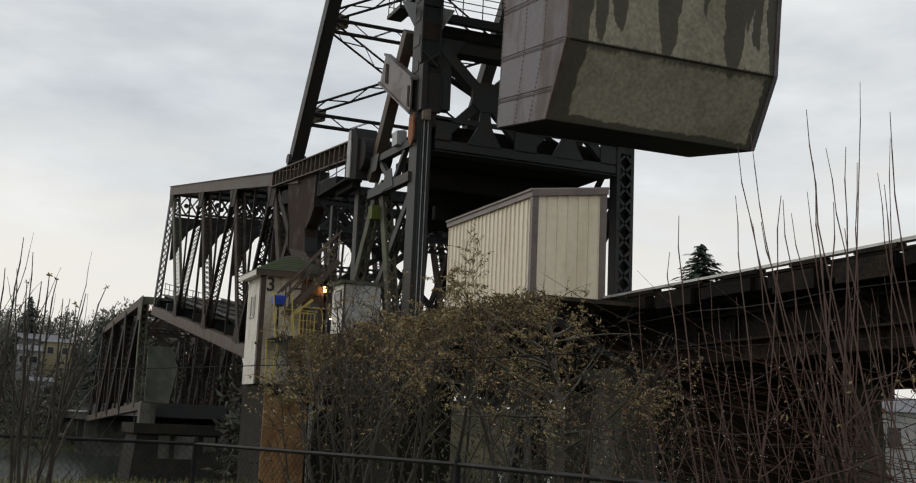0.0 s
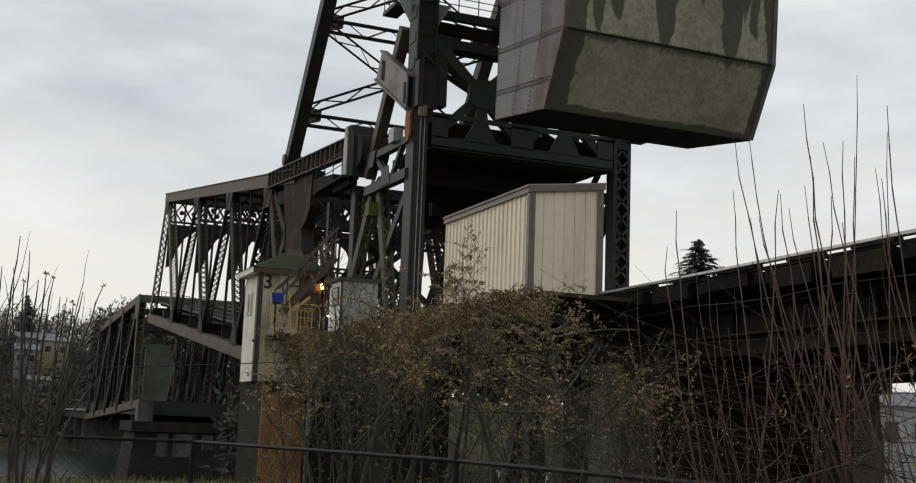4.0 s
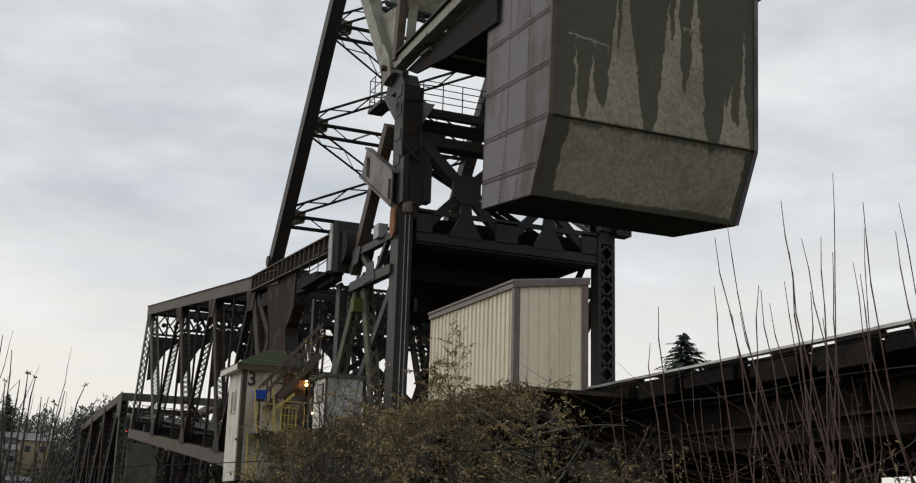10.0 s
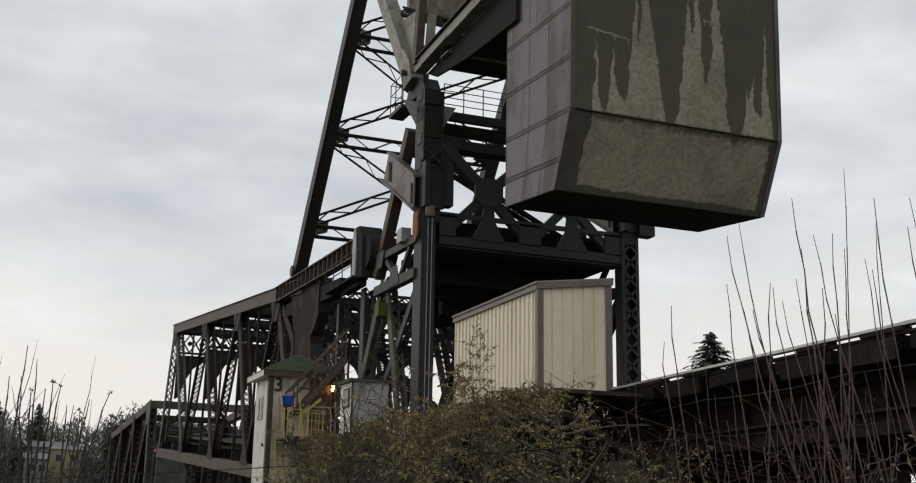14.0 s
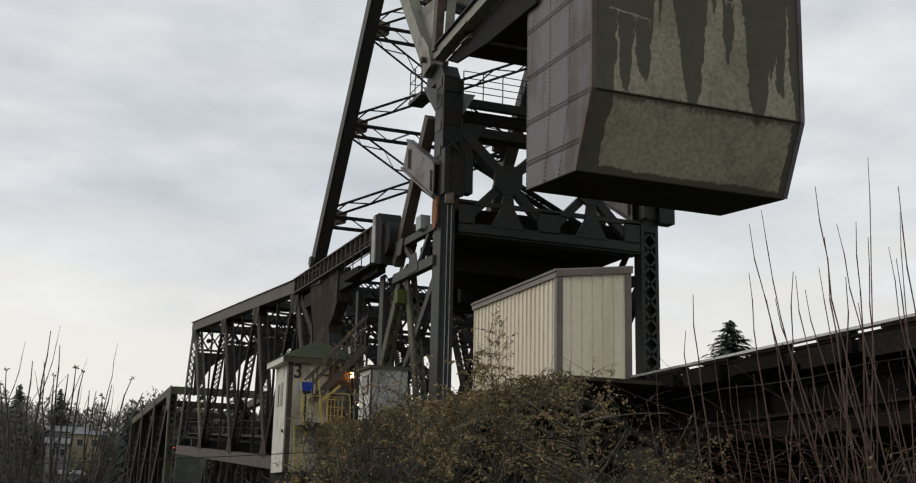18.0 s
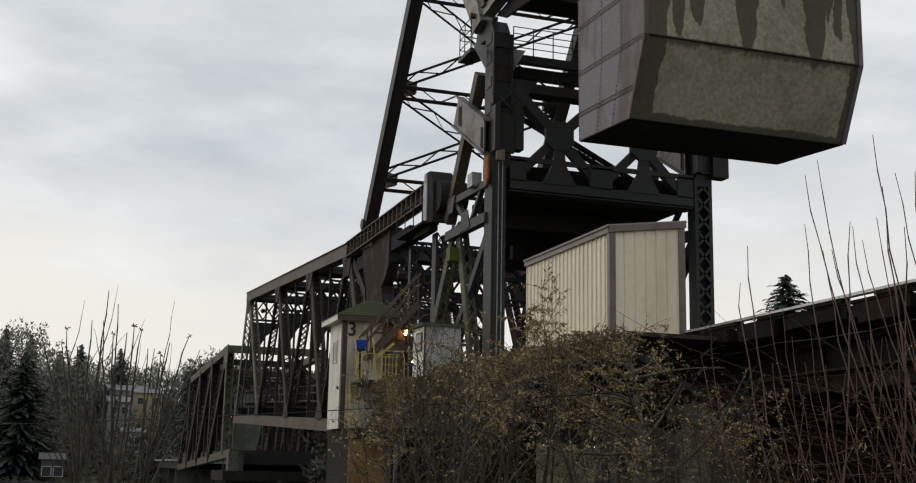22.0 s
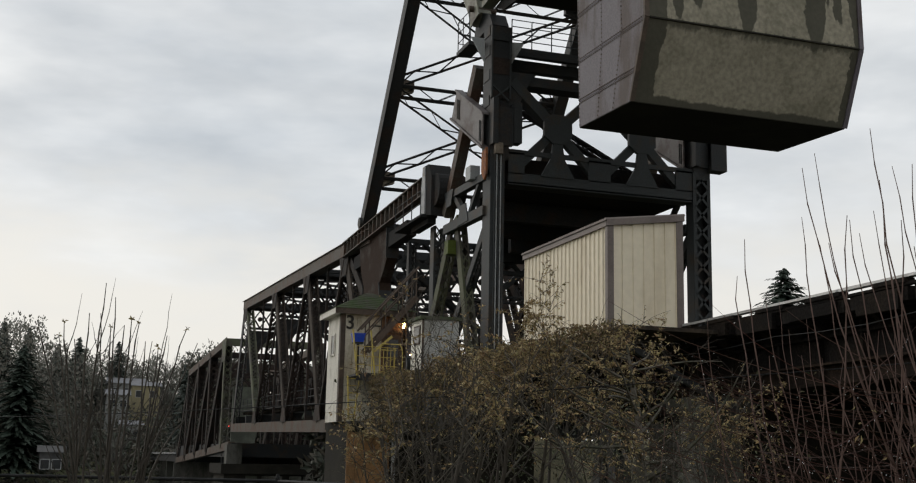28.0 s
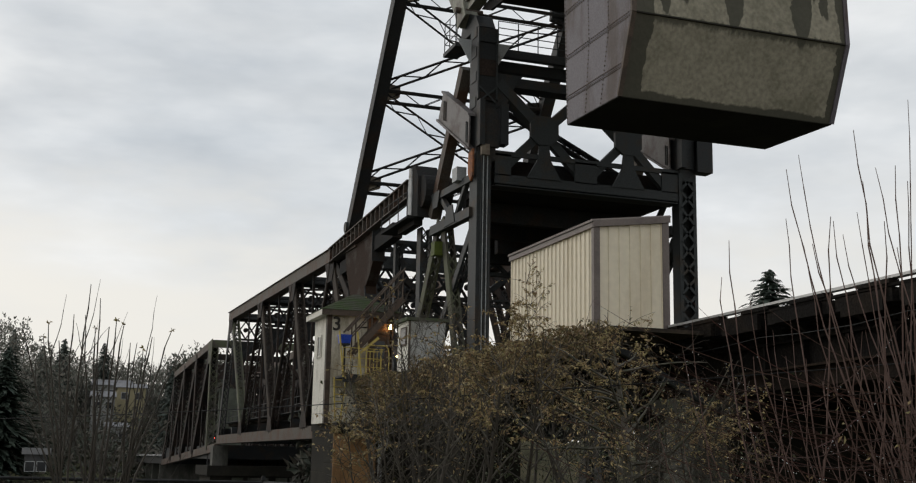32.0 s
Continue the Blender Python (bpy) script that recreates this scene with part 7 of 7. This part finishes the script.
HOUSE_GREY = surface("faded_grey_house_paint", (0.21, 0.21, 0.20), (0.16, 0.16, 0.15), 0.3, 0.5, 0.7, 0.05)
HOUSE_ROOF = surface("grey_house_roof", (0.20, 0.20, 0.21), (0.15, 0.15, 0.15), 0.4, 0.6, 0.8, 0.2)
make_house(16.2, 243, 5.4, 7, 5.0, 13.3, 1.0, HOUSE_YELLOW, HOUSE_ROOF, "pale yellow house with a grey roof on the hillside")
make_house(10.6, 235, 4.0, 6, 4.0, 11.0, 1.2, HOUSE_GREY, HOUSE_ROOF, "grey house with a grey roof among bare trees")
make_house(13.2, 256, 7.5, 6, 10.0, 14.4, 1.3, HOUSE_GREY, HOUSE_ROOF, "grey gabled house higher on the hill")
make_house(12.8, 222, 3.6, 4, 2.5, 5.2, 0.8, HOUSE_GREY, HOUSE_ROOF, "small grey shed by the far shore")
make_house(-0.4, 172, 3.0, 4, -2.2, 0.0, 0.9, BOAT_GREY, BOAT_GREY, "grey boathouse at the water's edge")
make_house(56.9, 61.5, 7.4, 7, -3.4, 2.25, 1.1, HOUSE_WHITE, HOUSE_ROOF, "white clapboard house beyond the viaduct")


def make_car(x, y, z, turn, paint, label):
    c = thing("parked_car", label, "car", (0, 0, 0), "parked cars")
    part("body", Solid().plate([(-2.1, 0.35), (-2.1, 0.8), (-1.3, 0.95), (1.6, 0.95), (2.1, 0.8), (2.1, 0.35)], -0.85, 0.85), paint, c)
    part("cabin", Solid().prism([(-0.8, -1.2, 0.952), (0.8, -1.2, 0.952), (0.8, 1.7, 0.952), (-0.8, 1.7, 0.952)], [(-0.65, -0.5, 1.48), (0.65, -0.5, 1.48), (0.65, 1.2, 1.48), (-0.65, 1.2, 1.48)]), GLASS, c)
    part("roof", Solid().box(-0.66, 0.66, -0.5, 1.2, 1.484, 1.53), paint, c)
    for sx in (-0.87, 0.67):
        for yy in (-1.35, 1.3):
            part("wheel", Solid().tube((sx, yy, 0.33), (sx + 0.2, yy, 0.33), 0.33, 12), BLACK, c)
    c.matrix_basis = pose(x, y, z, 0, 0, turn)


part("retaining_wall", Solid().panel([(19.0, -6.0), (37.0, -6.0), (37.0, 1.6), (33.0, 1.5), (30.0, 1.25), (27.0, 1.5), (23.0, 1.2), (19.0, 1.4)], 66.0, 66.6), TAN_WALL, None, "weathered tan retaining wall beyond the viaduct", True, "structure")
CAR_WHITE = surface("white_car_paint", (0.72, 0.73, 0.74), None, 0.3, 1.0, 0.25, 0.0)
make_car(30.6, 61.5, ground_height(30.6, 61.5) - 0.02, 70, CAR_WHITE, "white car parked beyond the viaduct")
make_car(34.8, 62.0, ground_height(34.8, 62.0) - 0.02, 80, CAR_WHITE, "white car parked beyond the viaduct")

# ---------------------------------------------------------------- fence and wire in front
def make_fence():
    posts = [(-5.0, 14.6, -0.25), (-1.6, 13.3, -0.25), (2.17, 11.9, -0.25), (3.4, 8.1, -0.25), (3.7, 4.6, -0.25), (3.75, 1.0, -0.25)]
    f = thing("chain_link_fence", "black coated chain-link fence with a wet top rail", "fence", (1.5, 6, -1.65))
    for (x0, y0, t0), (x1, y1, t1) in zip(posts, posts[1:]):
        part("top_rail", Solid().tube((x0, y0, t0), (x1, y1, t1), 0.017, 8), BLACK, f)
        a, b = Vector((x0, y0, 0)), Vector((x1, y1, 0))
        L = (b - a).length
        d = (b - a) / L
        H, s = 1.42, Solid()
        top = lambda u: t0 + (t1 - t0) * u / L
        n = int((L + H) / 0.075)
        for i in range(n):
            u = i * 0.075
            for sgn in (1, -1):
                # wires at 45 degrees, clipped to the panel
                c0 = u - H
                k0, k1 = max(0.0, -c0 / H), min(1.0, (L - c0) / H)
                if k1 <= k0:
                    continue
                p = [(c0 + H * k, H * k if sgn > 0 else H - H * k) for k in (k0, k1)]
                s.tube(a + d * p[0][0] + Vector((0, 0, top(p[0][0]) - H + p[0][1])), a + d * p[1][0] + Vector((0, 0, top(p[1][0]) - H + p[1][1])), 0.0017, 3)
        part("mesh", s, BLACK, f, "diamond wire mesh", kind="stuff")
    for x, y, top in posts:
        post = part("post", Solid().tube((x, y, ground_height(x, y) - 0.2), (x, y, top + 0.03), 0.024, 10), BLACK, f)
        part("cap", Solid().tube((x, y, top + 0.031), (x, y, top + 0.07), 0.028, 10, 0.016), BLACK, post)


make_fence()


def make_wire():
    a, b, s = Vector((-4.5, 33.5, 0.75)), Vector((16.5, 3.5, 2.0)), Solid()
    n = 24
    pts = [a.lerp(b, i / n) + Vector((0, 0, -0.35 * 4 * (i / n) * (1 - i / n))) for i in range(n + 1)]
    for i, p in enumerate(pts):
        s.v += [(p.x + 0.009 * math.cos(k * 1.2566), p.y, p.z + 0.009 * math.sin(k * 1.2566)) for k in range(5)]
        if i:
            s.f += [(i * 5 + k, i * 5 + (k + 1) % 5, i * 5 - 5 + (k + 1) % 5, i * 5 - 5 + k) for k in range(5)]
    w = single("overhead_cable", s, BLACK, "thin black cable strung along the bank", "cable")
    for e in (a, b):
        z = ground_height(e.x, e.y)
        p = single("cable_pole", Solid().tube((e.x, e.y, z - 0.3), (e.x, e.y, e.z + 0.5), 0.11, 10, 0.09), WOOD, "weathered wooden pole holding the cable", "pole", "cable poles")


make_wire()

# ---------------------------------------------------------------- movement
def motions():
    times = [i * 1.0 for i in range(33)]
    walk(leaf, [(t, pose(*HEEL, leaf_angle(t))) for t in times])
    walk(counterweight, [(t, pose(*TRUNNION, weight_angle(t))) for t in times])
    rows = []
    for t in times:
        y, z = turned(LINK_PIN.y, LINK_PIN.z, leaf_angle(t))
        rows.append((t, pose(XC, y, z)))
    walk(link, rows)
    rest = math.atan2(STRUT_PINION[1] - STRUT_END[1], STRUT_PINION[0] - STRUT_END[0])
    for st in STRUTS:
        rows = []
        for t in times:
            y, z = turned(*STRUT_END, leaf_angle(t))
            a = math.atan2(STRUT_PINION[1] - z, STRUT_PINION[0] - y)
            rows.append((t, pose(st.location.x, y, z, math.degrees((a - rest + math.pi) % (2 * math.pi) - math.pi))))
        walk(st, rows)


motions()
